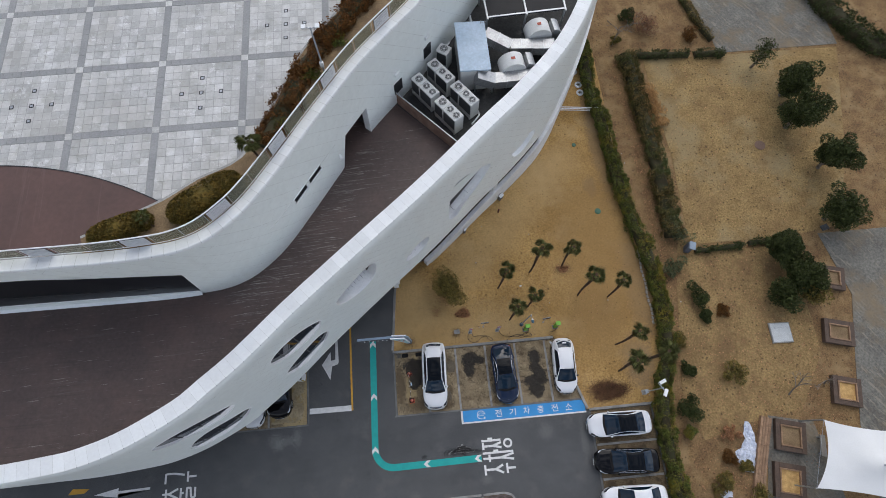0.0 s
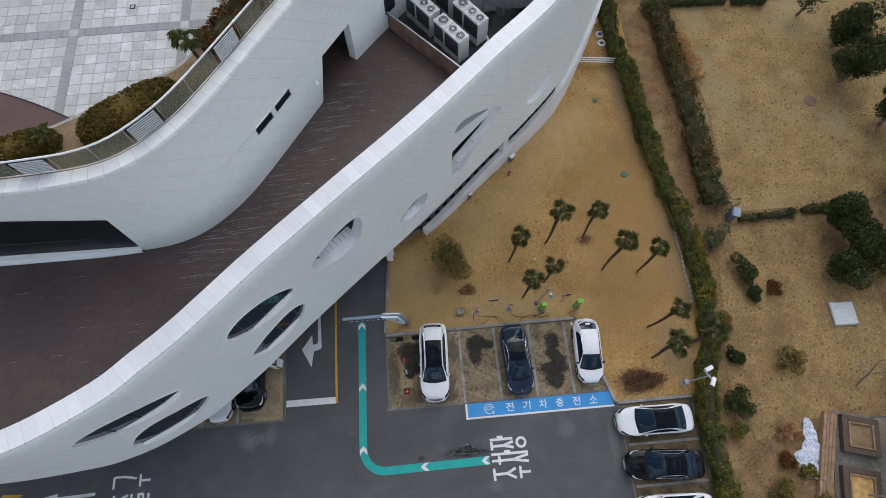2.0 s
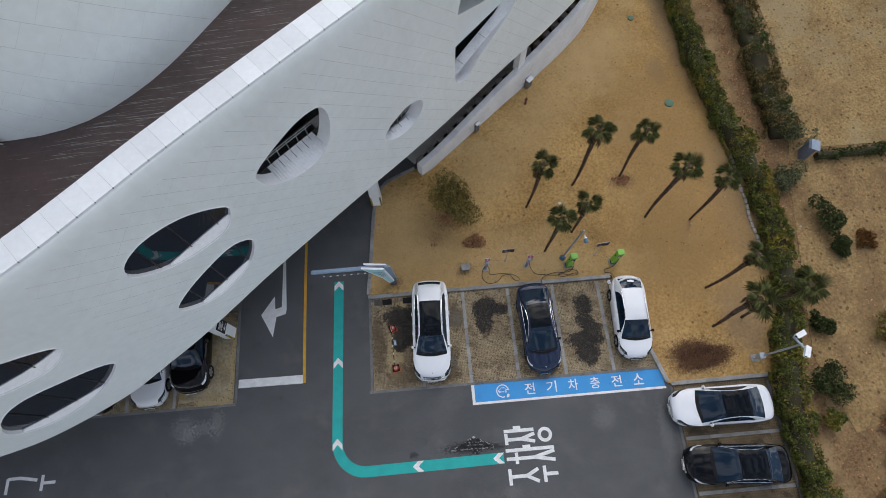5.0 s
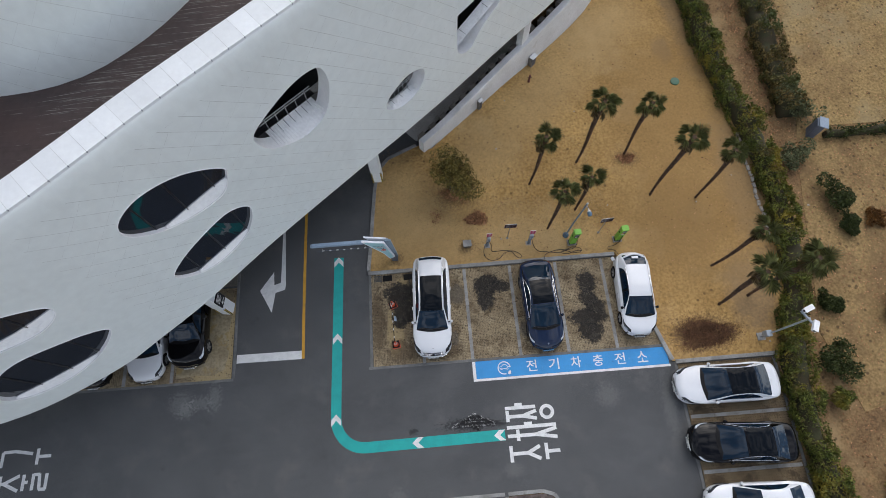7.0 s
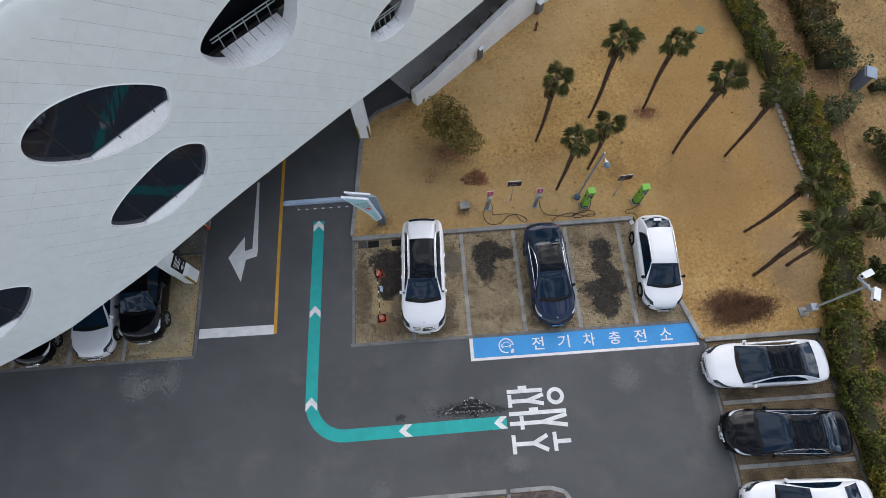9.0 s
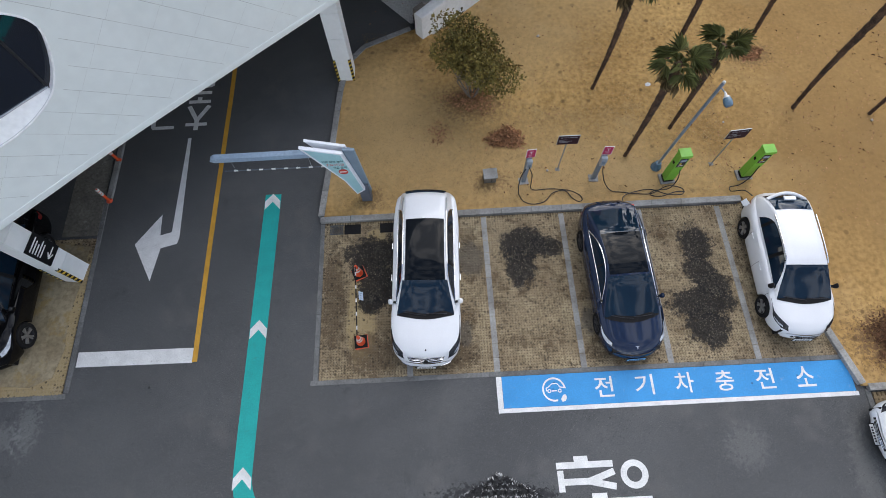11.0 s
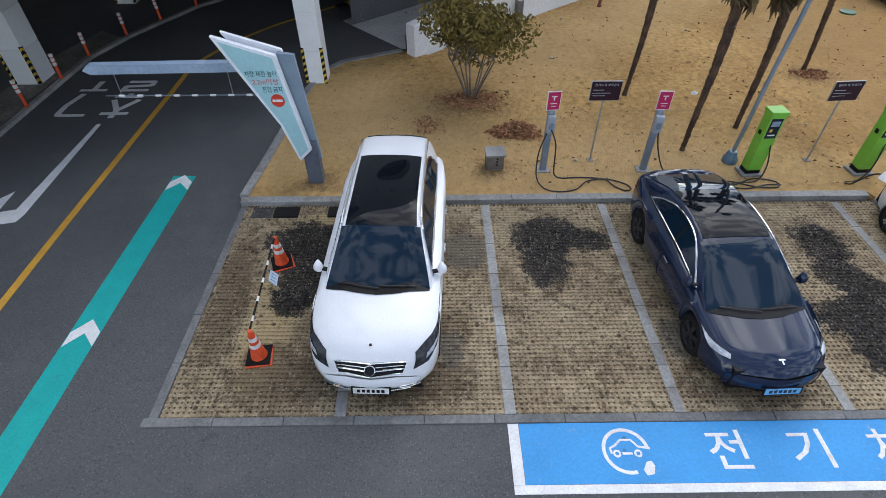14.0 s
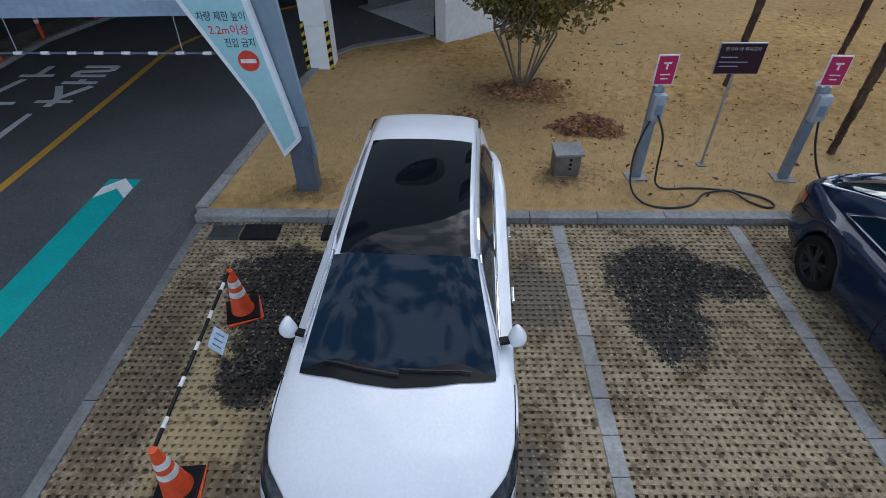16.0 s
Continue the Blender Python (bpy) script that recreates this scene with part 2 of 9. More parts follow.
RIB = mat("grass_paver", (0.355, 0.282, 0.178), (0.25, 0.19, 0.12), 0.92, s1=0.9, s2=22, var=0.28, bump=0.5, bscale=90, spec=0.2)
overlay(RIB, (0.45, 0.37, 0.24), 1.1, 0.52, 0.66, 0.6)
overlay(RIB, (0.085, 0.058, 0.033), 1.5, 0.515, 0.58, 0.8, detail=13.0, grit=0.86)
overlay(RIB, (0.055, 0.040, 0.026), 3.2, 0.545, 0.59, 0.8, detail=13.0, grit=0.9, offset=(5, 1, 0))
overlay(RIB, (0.13, 0.095, 0.055), 7.0, 0.56, 0.66, 0.6)
overlay(RIB, (0.10, 0.066, 0.034), 0.55, 0.50, 0.60, 0.62, detail=14.0, grit=0.9, offset=(2, 7, 0))
OIL = [(1.85, 3.95, 0.9, 0.6), (1.95, 3.0, 0.65, 0.8), (1.75, 2.4, 0.4, 0.38), (6.55, 4.08, 0.78, 0.52), (7.2, 3.95, 0.62, 0.36), (6.4, 3.3, 0.46, 0.65),
       (11.95, 3.75, 0.5, 0.65), (11.9, 2.9, 0.5, 0.5), (11.75, 1.9, 1.0, 0.55), (11.75, 1.15, 0.62, 0.65), (12.25, 2.4, 0.5, 0.4)]
FAINT_OIL = [(4.85, 3.65, 0.42, 0.55), (8.25, 1.5, 0.25, 0.4), (4.55, 1.3, 0.2, 0.38)]
BROWN_PATCHES = [(2.0, 0.8, 1.0, 0.6), (0.6, 2.6, 0.35, 1.6), (4.1, 0.7, 0.9, 0.4), (9.3, 0.5, 0.9, 0.3)]
WORN = [(-8.1, 1.6, 1.4, 2.0), (-8.0, 3.4, 1.0, 1.4), (1.45, 2.1, 0.42, 1.5), (1.9, 4.6, 0.3, 0.25)]
for _m in (RIB, PAVER_SOIL):
    spots(_m, (0.42, 0.32, 0.17), WORN, 0.75, 2.2, 0.5)
    spots(_m, (0.075, 0.052, 0.032), BROWN_PATCHES, 0.65, 5.0, 2.6, 0.2, 0.9)
    spots(_m, (0.10, 0.09, 0.075), FAINT_OIL, 0.75, 5.0, 1.4, 0.2, 0.85)
    spots(_m, (0.024, 0.023, 0.023), OIL, 0.94, 3.6, 1.7, 0.08, 0.88)
    overlay(_m, (0.30, 0.26, 0.20), 45.0, 0.66, 0.72, 0.5)
    specks(_m, (0.20, 0.17, 0.13), 16.0, 0.45, 0.25, 0.6)
    specks(_m, (0.035, 0.028, 0.02), 11.0, 0.5, 0.3, 0.7)
    specks(_m, (0.42, 0.36, 0.26), 24.0, 0.4, 0.2, 0.6)
RIB_DIRTY = mat("dirty_grass_paver", (0.22, 0.165, 0.10), (0.15, 0.11, 0.068), 0.92, s1=0.9, s2=22, var=0.3, bump=0.5, bscale=90, spec=0.2)
overlay(RIB_DIRTY, (0.06, 0.045, 0.03), 1.3, 0.5, 0.62, 0.8, detail=11.0)
overlay(RIB_DIRTY, (0.30, 0.26, 0.19), 0.8, 0.58, 0.7, 0.6)
def cracks(m, colour, scale, width, strength=0.8):
    """Thin wandering cracks along the borders of uneven cells."""
    n, l = m.node_tree.nodes, m.node_tree.links
    p = n["Principled BSDF"]
    below = p.inputs["Base Color"].links[0].from_socket
    geo, no, ad, vo, ra, mx = (n.new("ShaderNode" + k) for k in ("NewGeometry", "TexNoise", "VectorMath", "TexVoronoi", "MapRange", "MixRGB"))
    no.inputs["Scale"].default_value, no.inputs["Detail"].default_value = scale * 2, 5.0
    ad.operation = "MULTIPLY_ADD"
    ad.inputs[1].default_value = (0.5 / scale,) * 3
    vo.feature = "DISTANCE_TO_EDGE"
    vo.inputs["Scale"].default_value = scale
    ra.inputs["From Min"].default_value, ra.inputs["From Max"].default_value = 0.0, width
    ra.inputs["To Min"].default_value, ra.inputs["To Max"].default_value = strength, 0.0
    l.new(geo.outputs["Position"], no.inputs["Vector"])
    l.new(no.outputs["Color"], ad.inputs[0])
    l.new(geo.outputs["Position"], ad.inputs[2])
    l.new(ad.outputs["Vector"], vo.inputs["Vector"])
    l.new(vo.outputs["Distance"], ra.inputs["Value"])
    l.new(ra.outputs["Result"], mx.inputs[0])
    l.new(below, mx.inputs[1])
    mx.inputs[2].default_value = (*colour, 1)
    l.new(mx.outputs["Color"], p.inputs["Base Color"])
    return m


WHITE_LINE = mat("white_road_paint", (0.72, 0.72, 0.71), (0.62, 0.62, 0.61), 0.7, s1=3, s2=30, var=0.1, bump=0.2, bscale=120)
overlay(WHITE_LINE, (0.2, 0.2, 0.2), 7.0, 0.62, 0.72, 0.6)
cracks(WHITE_LINE, (0.16, 0.16, 0.16), 1.1, 0.006, 0.25)
YELLOW_LINE = mat("yellow_road_paint", (0.62, 0.33, 0.035), (0.52, 0.27, 0.03), 0.7, s1=3, s2=30, var=0.12, bump=0.2, bscale=120)
overlay(YELLOW_LINE, (0.12, 0.1, 0.06), 8.0, 0.6, 0.7, 0.6)
GREEN_LINE = mat("teal_road_paint", (0.004, 0.36, 0.33), (0.004, 0.315, 0.29), 0.65, s1=2, s2=25, var=0.1, bump=0.15, bscale=120)
overlay(GREEN_LINE, (0.05, 0.2, 0.18), 5.0, 0.6, 0.75, 0.5)
BLUE_PAINT = mat("blue_road_paint", (0.031, 0.27, 0.60), (0.027, 0.24, 0.54), 0.65, s1=1.2, s2=25, var=0.1, bump=0.15, bscale=120)
overlay(BLUE_PAINT, (0.20, 0.33, 0.50), 5.0, 0.6, 0.74, 0.5)
overlay(BLUE_PAINT, (0.03, 0.10, 0.20), 2.5, 0.66, 0.72, 0.6, detail=12.0, grit=0.85)
specks(BLUE_PAINT, (0.02, 0.06, 0.12), 3.0, 0.12, 0.4, 0.7)
FACADE = mat("white_cladding", (0.764, 0.802, 0.788), (0.723, 0.760, 0.745), 0.45, s1=0.2, s2=3.0, var=0.03, bump=0.04, bscale=8)
overlay(FACADE, (0.56, 0.575, 0.55), 0.7, 0.55, 0.8, 0.35, (1, 1, 0.25))
JOINT = mat("cladding_joint", (0.60, 0.615, 0.60), None, 0.8)
COPING = mat("white_coping", (0.75, 0.77, 0.775), (0.71, 0.73, 0.735), 0.45, s1=0.6, s2=6, var=0.03, bump=0.03, bscale=10)
per_piece(COPING, 0.05)
overlay(COPING, (0.55, 0.55, 0.54), 1.6, 0.58, 0.75, 0.2)
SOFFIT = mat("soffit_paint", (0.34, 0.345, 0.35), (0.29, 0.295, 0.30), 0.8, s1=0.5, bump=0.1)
WHITE_WALL = mat("white_render", (0.72, 0.72, 0.71), (0.64, 0.635, 0.62), 0.8, s1=0.9, s2=9, var=0.07, bump=0.15, bscale=40)
overlay(WHITE_WALL, (0.42, 0.38, 0.31), 1.3, 0.58, 0.75, 0.5)
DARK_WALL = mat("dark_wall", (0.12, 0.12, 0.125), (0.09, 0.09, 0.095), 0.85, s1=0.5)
# whiter than the cladding: light caught by the reveals, put into their colour
LIT_REVEAL = mat("lit_reveal_white", (0.86, 0.865, 0.87), (0.80, 0.805, 0.81), 0.5, s1=1.2, s2=9, var=0.04, bump=0.05)
overlay(LIT_REVEAL, (0.5, 0.49, 0.46), 2.2, 0.62, 0.75, 0.5)
DARK_GLASS = mat("dark_glass", (0.008, 0.012, 0.022), (0.006, 0.010, 0.018), 0.03, bump=0.0, var=0.05, spec=0.6)
DARK_GLASS.node_tree.nodes["Principled BSDF"].inputs["IOR"].default_value = 1.6
# smoked glass; also the painted-in dark at the back of deep recesses
SMOKED_DIM = mat("smoked_glazing_and_dim_recess", (0.012, 0.013, 0.016), None, 0.3, bump=0.0, var=0.1, spec=0.12)
FRAME_DARK = mat("dark_window_frame", (0.03, 0.031, 0.035), None, 0.4, metal=0.4)
STEEL = mat("galvanised_steel", (0.42, 0.44, 0.46), (0.34, 0.36, 0.38), 0.42, metal=0.7, s1=2, s2=12, var=0.12, bump=0.05)
WHITE_METAL = mat("white_painted_metal", (0.74, 0.75, 0.76), (0.68, 0.69, 0.70), 0.4, s1=2, var=0.05, bump=0.03)
RUBBER = mat("black_rubber", (0.011, 0.011, 0.012), (0.017, 0.016, 0.016), 0.8, bump=0.2, spec=0.15)
BLACK = mat("black_plastic", (0.008, 0.008, 0.009), None, 0.45, bump=0.05, spec=0.15)


# ---- helpers for meshes ----
def link_mesh(name, me, material, parent=None, smooth=False, angle=None):
    me.materials.append(material)
    if smooth:
        for f in me.polygons:
            f.use_smooth = True
        if angle:
            me.set_sharp_from_angle(angle=radians(angle))
    ob = new(name, me)
    if parent:
        ob.parent = parent
    return ob


def part(name, bm, material, parent, label="", smooth=False, angle=40):
    """One bmesh as one mesh object, under a thing or a part (or at top level, for parent None)."""
    bmesh.ops.recalc_face_normals(bm, faces=bm.faces)
    me = bpy.data.meshes.new(name)
    bm.to_mesh(me)
    bm.free()
    ob = link_mesh(name, me, material, parent, smooth, angle)
    if label:
        ob["label"] = label
    return ob


def data_mesh(name, verts, faces):
    me = bpy.data.meshes.new(name)
    me.from_pydata([tuple(map(float, v)) for v in verts], [], [tuple(map(int, f)) for f in faces])
    me.update()
    return me


def thing(name, m, label, category, group="", kind=""):
    """A thing's empty, at its base."""
    ob = new(name)
    ob.empty_display_size = 0.2
    ob.matrix_world = m if isinstance(m, Matrix) else pose(*m)
    return tagged(ob, label, category, group, kind)


def box(bm, x0, x1, y0, y1, z0, z1, m=None, bevel=0.0):
    """A box, with its edges rounded off if bevel is given; returns its new vertices."""
    made = bmesh.ops.create_cube(bm, size=1.0)["verts"]
    for v in made:
        v.co = Vector(((x0 + x1) / 2 + v.co.x * (x1 - x0), (y0 + y1) / 2 + v.co.y * (y1 - y0), (z0 + z1) / 2 + v.co.z * (z1 - z0)))
    if bevel:
        got = bmesh.ops.bevel(bm, geom=list({e for v in made for e in v.link_edges}), offset=bevel, segments=2, profile=0.7, affect="EDGES")
        made = list({v for f in got["faces"] for v in f.verts} | {v for v in made if v.is_valid})
    if m:
        bmesh.ops.transform(bm, matrix=m, verts=made)
    return made


def boxed(*a, **k):
    bm = bmesh.new()
    box(bm, *a, **k)
    return bm


def rod(bm, a, b, r, r2=None, n=10):
    """A round bar from a to b."""
    a, b = Vector(a), Vector(b)
    d = b - a
    made = bmesh.ops.create_cone(bm, cap_ends=True, segments=n, radius1=r, radius2=r if r2 is None else r2, depth=d.length)["verts"]
    m = Matrix.Translation((a + b) / 2) @ d.to_track_quat("Z", "Y").to_matrix().to_4x4()
    bmesh.ops.transform(bm, matrix=m, verts=made)
    return made


def rodded(*a, **k):
    bm = bmesh.new()
    rod(bm, *a, **k)
    return bm


def lathe(profile, n=24, capped=True):
    """A turned shape round z, from rows of radius and height."""
    bm = bmesh.new()
    rings = []
    for r, z in profile:
        rings.append([bm.verts.new((r * math.cos(2 * math.pi * k / n), r * math.sin(2 * math.pi * k / n), z)) for k in range(n)])
    for lo, hi in zip(rings[:-1], rings[1:]):
        for k in range(n):
            bm.faces.new((lo[k], lo[(k + 1) % n], hi[(k + 1) % n], hi[k]))
    for ring, r in ((rings[0], profile[0][0]), (rings[-1], profile[-1][0])):
        if r > 1e-4 and capped:
            bm.faces.new(ring)
    return bm


def prism(outline, z0, z1):
    """An upright prism over an outline."""
    bm = bmesh.new()
    lo = [bm.verts.new((x, y, z0)) for x, y in outline]
    hi = [bm.verts.new((x, y, z1)) for x, y in outline]
    n = len(lo)
    for k in range(n):
        bm.faces.new((lo[k], lo[(k + 1) % n], hi[(k + 1) % n], hi[k]))
    top = bm.faces.new(hi)
    bot = bm.faces.new(lo)
    bmesh.ops.triangulate(bm, faces=[top, bot])
    return bm


def tube(points, r, n=8):
    """A round tube along a line of points."""
    bm = bmesh.new()
    pts = [Vector(p) for p in points]
    rings = []
    for k, p in enumerate(pts):
        d = (pts[min(k + 1, len(pts) - 1)] - pts[max(k - 1, 0)]).normalized()
        side = d.cross(Vector((0, 0, 1)))
        side = side.normalized() if side.length > 1e-3 else Vector((1, 0, 0))
        up = side.cross(d)
        rr = float(r[k] if isinstance(r, (list, tuple)) else r)
        rings.append([bm.verts.new(p + rr * (math.cos(2 * math.pi * j / n) * side + math.sin(2 * math.pi * j / n) * up)) for j in range(n)])
    for lo, hi in zip(rings[:-1], rings[1:]):
        for j in range(n):
            bm.faces.new((lo[j], lo[(j + 1) % n], hi[(j + 1) % n], hi[j]))
    bm.faces.new(rings[0])
    bm.faces.new(rings[-1])
    return bm


def spline(points, step=0.4):
    """A smooth line through control points, as an array, and the length along it."""
    p, out = np.array(points, float), []
    for i in range(len(p) - 1):
        p0, p1, p2, p3 = p[max(i - 1, 0)], p[i], p[i + 1], p[min(i + 2, len(p) - 1)]
        n = max(2, int(np.linalg.norm(p2 - p1) / step))
        for k in range(n):
            t = k / n
            out.append(0.5 * (2 * p1 + (p2 - p0) * t + (2 * p0 - 5 * p1 + 4 * p2 - p3) * t * t + (3 * p1 - p0 - 3 * p2 + p3) * t**3))
    out = np.array(out + [p[-1]])
    return out, np.r_[0, np.cumsum(np.linalg.norm(np.diff(out, axis=0), axis=1))]


class Line:
    """A plan line that is met by the length along it; off > 0 lies to its left."""

    def __init__(self, points):
        self.p, self.s = spline(points)
        self.length = self.s[-1]

    def at(self, s, off=0.0):
        x, y = np.interp(s, self.s, self.p[:, 0]), np.interp(s, self.s, self.p[:, 1])
        if off:
            a = np.array([np.interp(s + 0.5, self.s, self.p[:, k]) - np.interp(s - 0.5, self.s, self.p[:, k]) for k in (0, 1)])
            a /= np.linalg.norm(a)
            x, y = x - off * a[1], y + off * a[0]
        return float(x), float(y)

# ---- ground, road and parking bays ----
def sheet(name, outline, z, material, label, category, thick=0.0):
    ob = part(name, prism(outline, z - max(thick, 0.002), z), material, None)
    return tagged(ob, label, category, kind="structure")


HULL = Line([(-34, -1.6), (-28, -2.2), (-21.8, -2.3), (-17, -1.95), (-15.2, -1.65), (-13, -0.95), (-10.2, 0.45), (-8.8, 1.5), (-7.2, 2.75), (-5.6, 4.2), (-3.75, 5.9), (0.47, 9.5),
             (2.87, 11.5), (5.45, 13.75), (8.9, 16.95), (11.2, 18.98), (14.1, 21.9), (16, 24.4), (17.5, 27), (19.4, 30.5), (21, 34), (23, 39)])
INNER = Line([(-34, 7.8), (-22.5, 7.77), (-15.7, 7.74), (-12.3, 7.74), (-10.1, 7.84), (-8.5, 8.04), (-7.1, 8.58), (-5.72, 9.64), (-4.66, 10.81), (-3.2, 12.85), (-1.31, 15.6), (0.76, 18.43),
              (2.5, 20.4), (4.3, 22.3), (5.15, 23.4), (8, 27), (12, 33)])
LAWN_Z = 0.10

sheet("ground", [(-400, -400), (400, -400), (400, 400), (-400, 400)], -0.05, LITTER, "bare brown soil reaching far round the site", "ground")
sheet("road", [(-60, -40), (60, -40), (60, -20), (20.9, -20), (20.9, -0.7), (15.5, -0.7), (13.6, 5.3), (0.2, 5.3), (0.55, 8.8), (0.8, 10.2), (1.3, 11.2), (2.2, 12.1), (3.7, 13.2), (14, 26), (14, 45), (-60, 45)],
      0.0, ASPHALT, "dark grey worn asphalt of the car park", "asphalt", 0.04)
wall_line = [HULL.at(s, 0.2) for s in np.arange(43.2, 70, 1.5)]
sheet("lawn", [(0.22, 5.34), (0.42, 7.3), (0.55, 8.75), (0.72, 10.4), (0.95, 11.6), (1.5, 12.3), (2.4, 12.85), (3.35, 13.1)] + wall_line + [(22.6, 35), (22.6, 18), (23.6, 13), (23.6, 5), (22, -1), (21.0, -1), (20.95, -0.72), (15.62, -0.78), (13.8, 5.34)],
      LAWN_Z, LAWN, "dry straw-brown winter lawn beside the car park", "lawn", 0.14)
sheet("park_ground", [(19.0, 36), (21.5, 28), (22.6, 18), (23.6, 13), (23.6, 5), (22, -1), (20.94, -1), (20.94, -30), (90, -30), (90, 90), (19, 90)], LAWN_Z - 0.02, LITTER,
      "brown soil with fallen leaves behind the hedge", "ground", 0.1)
sheet("park_lawn", [(27.4, 13.4), (28.0, 12.4), (36.5, 12.4), (41.5, 13.0), (44.5, 20), (48, 32.5), (36.2, 32.6), (27.6, 32.8), (27.7, 27), (27.9, 21)], LAWN_Z + 0.01, PARK_LAWN,
      "dry straw-coloured lawn square framed by hedges", "lawn", 0.06)
sheet("park_lawn", [(24.5, -4), (28.5, -3.0), (33, -2.4), (36, 2), (36.3, 11.6), (28, 11.6), (26.5, 13.2), (25.6, 10), (24.6, 5), (23.6, 0)], LAWN_Z + 0.005, PATCH_LAWN,
      "patchy dry lawn with shrubs and fallen leaves", "lawn", 0.06)
PATH_STONE = mat("path_paving", (0.155, 0.148, 0.128), (0.108, 0.102, 0.088), 0.9, s1=0.5, s2=6, var=0.3, bump=0.5, bscale=30)
overlay(PATH_STONE, (0.26, 0.23, 0.18), 2.4, 0.54, 0.64, 0.7, (0.3, 1.6, 1), turn=-58.0, detail=10.0)
overlay(PATH_STONE, (0.21, 0.155, 0.09), 0.25, 0.48, 0.66, 0.8, detail=10.0)
sheet("path", [(34.1, 42), (35.4, 34.4), (35.5, 32.9), (48.2, 32.9), (47.8, 42)], LAWN_Z + 0.015, PATH_STONE, "worn grey stone path with tan gaps", "path", 0.05)
sheet("path", [(39.2, 12.4), (45.8, 12.4), (60, 12), (60, -20), (36, -20), (37.2, -4), (38.6, 1), (40.3, 6.6)], LAWN_Z + 0.015, PATH_STONE, "worn grey stone path along the planters", "path", 0.05)
CONC_FLOOR = mat("concrete_ramp", (0.52, 0.52, 0.50), (0.42, 0.42, 0.40), 0.85, s1=0.7)
overlay(CONC_FLOOR, (0.2, 0.2, 0.19), 2.5, 0.62, 0.72, 0.5)
sheet("ramp_floor", [(3.2, 13.5), (4.2, 13.6), (12, 21), (9, 26), (0.9, 16.1)], 0.012, CONC_FLOOR, "grey concrete ramp floor under the building", "floor", 0.01)

WALKWAY = mat("dirty_walkway_concrete", (0.20, 0.185, 0.155), (0.13, 0.12, 0.10), 0.9, s1=1.2, s2=14, var=0.3, bump=0.4, bscale=60)
overlay(WALKWAY, (0.34, 0.33, 0.31), 2.2, 0.62, 0.68, 0.7)
sheet("walkway", [(-7.12, 5.1), (-7.12, 11.0), (-7.0, 13.0), (-6.62, 14.6), (-7.5, 15.2), (-8.1, 13.0), (-8.25, 11.0), (-8.25, 5.1)], 0.035, WALKWAY, "dirty concrete walkway under the building", "walkway", 0.03)

# bays with grass pavers: soil, a lattice of ribs, dividers and kerbs
def bay_field(name, x0, x1, y0, y1, label, step=0.082, ribs=RIB):
    base = sheet(name, [(x0, y0), (x1, y0), (x1, y1), (x0, y1)], 0.012, PAVER_SOIL, label, "paving", 0.02)
    bm = bmesh.new()
    for k in range(int((x1 - x0) / step)):
        x = x0 + (k + 0.5) * step
        box(bm, x - 0.3 * step, x + 0.3 * step, y0, y1, 0.0, 0.030)
    for k in range(int((y1 - y0) / step)):
        y = y0 + (k + 0.5) * step
        box(bm, x0, x1, y - 0.3 * step, y + 0.3 * step, 0.0, 0.033)
    tagged(part("paver_ribs", bm, ribs, base), "tan worn concrete grass-paver lattice", kind="stuff")
    return base


bays = bay_field("bay_paving", 0.24, 15.5, 0.13, 5.12, "tan grass-paver parking bays with dark oil stains")
bay_field("bay_paving", -17.5, -7.12, 0.1, 5.0, "tan grass-paver bays below the white building", 0.1)
bay_field("bay_paving", 15.85, 20.75, -14.0, -0.95, "brown grass-paver bays beside the hedge", 0.12, RIB_DIRTY)


def row_of_blocks(parent, name, a, b, width, z0, z1, length, gap=0.004, material=CONCRETE):
    """Blocks end to end from a to b, each of its own."""
    a, b = Vector((*a, 0)), Vector((*b, 0))
    n = max(1, round((b - a).length / length))
    step = (b - a).length / n
    me = None
    for k in range(n):
        if me is None:
            ob = part(name, boxed(-step / 2 + gap, step / 2 - gap, -width / 2, width / 2, z0, z1, bevel=0.012), material, parent)
            me = ob.data
        else:
            ob = new(name, me)
            ob.parent = parent
        c = a + (b - a) * ((k + 0.5) / n)
        ob.matrix_world = pose(c.x, c.y, random.uniform(-0.004, 0.004), 0, 0, math.degrees(math.atan2((b - a).y, (b - a).x)) + random.uniform(-0.3, 0.3))


KERB_STONE = mat("dirty_kerb_stone", (0.17, 0.172, 0.17), (0.12, 0.12, 0.118), 0.9, s1=2.0, s2=25, var=0.22, bump=0.4, bscale=70)
per_piece(KERB_STONE, 0.12)
overlay(KERB_STONE, (0.24, 0.23, 0.21), 5.0, 0.55, 0.68, 0.5)
kerb = tagged(new("kerb"), "grey concrete kerb stones round bays and lawn", "kerb", kind="structure")
for a, b in (((0.0, 0.065), (15.45, 0.065)), ((0.14, 0.1), (0.18, 5.1)), ((-17.6, 0.06), (-7.0, 0.05)), ((-7.0, 0.14), (-7.05, 6.4)), ((15.75, -0.85), (15.75, -14)), ((20.85, -0.95), (20.85, -14)) ):
    row_of_blocks(kerb, "kerb_stone", a, b, 0.14, -0.05, 0.022, 1.0, material=KERB_STONE)
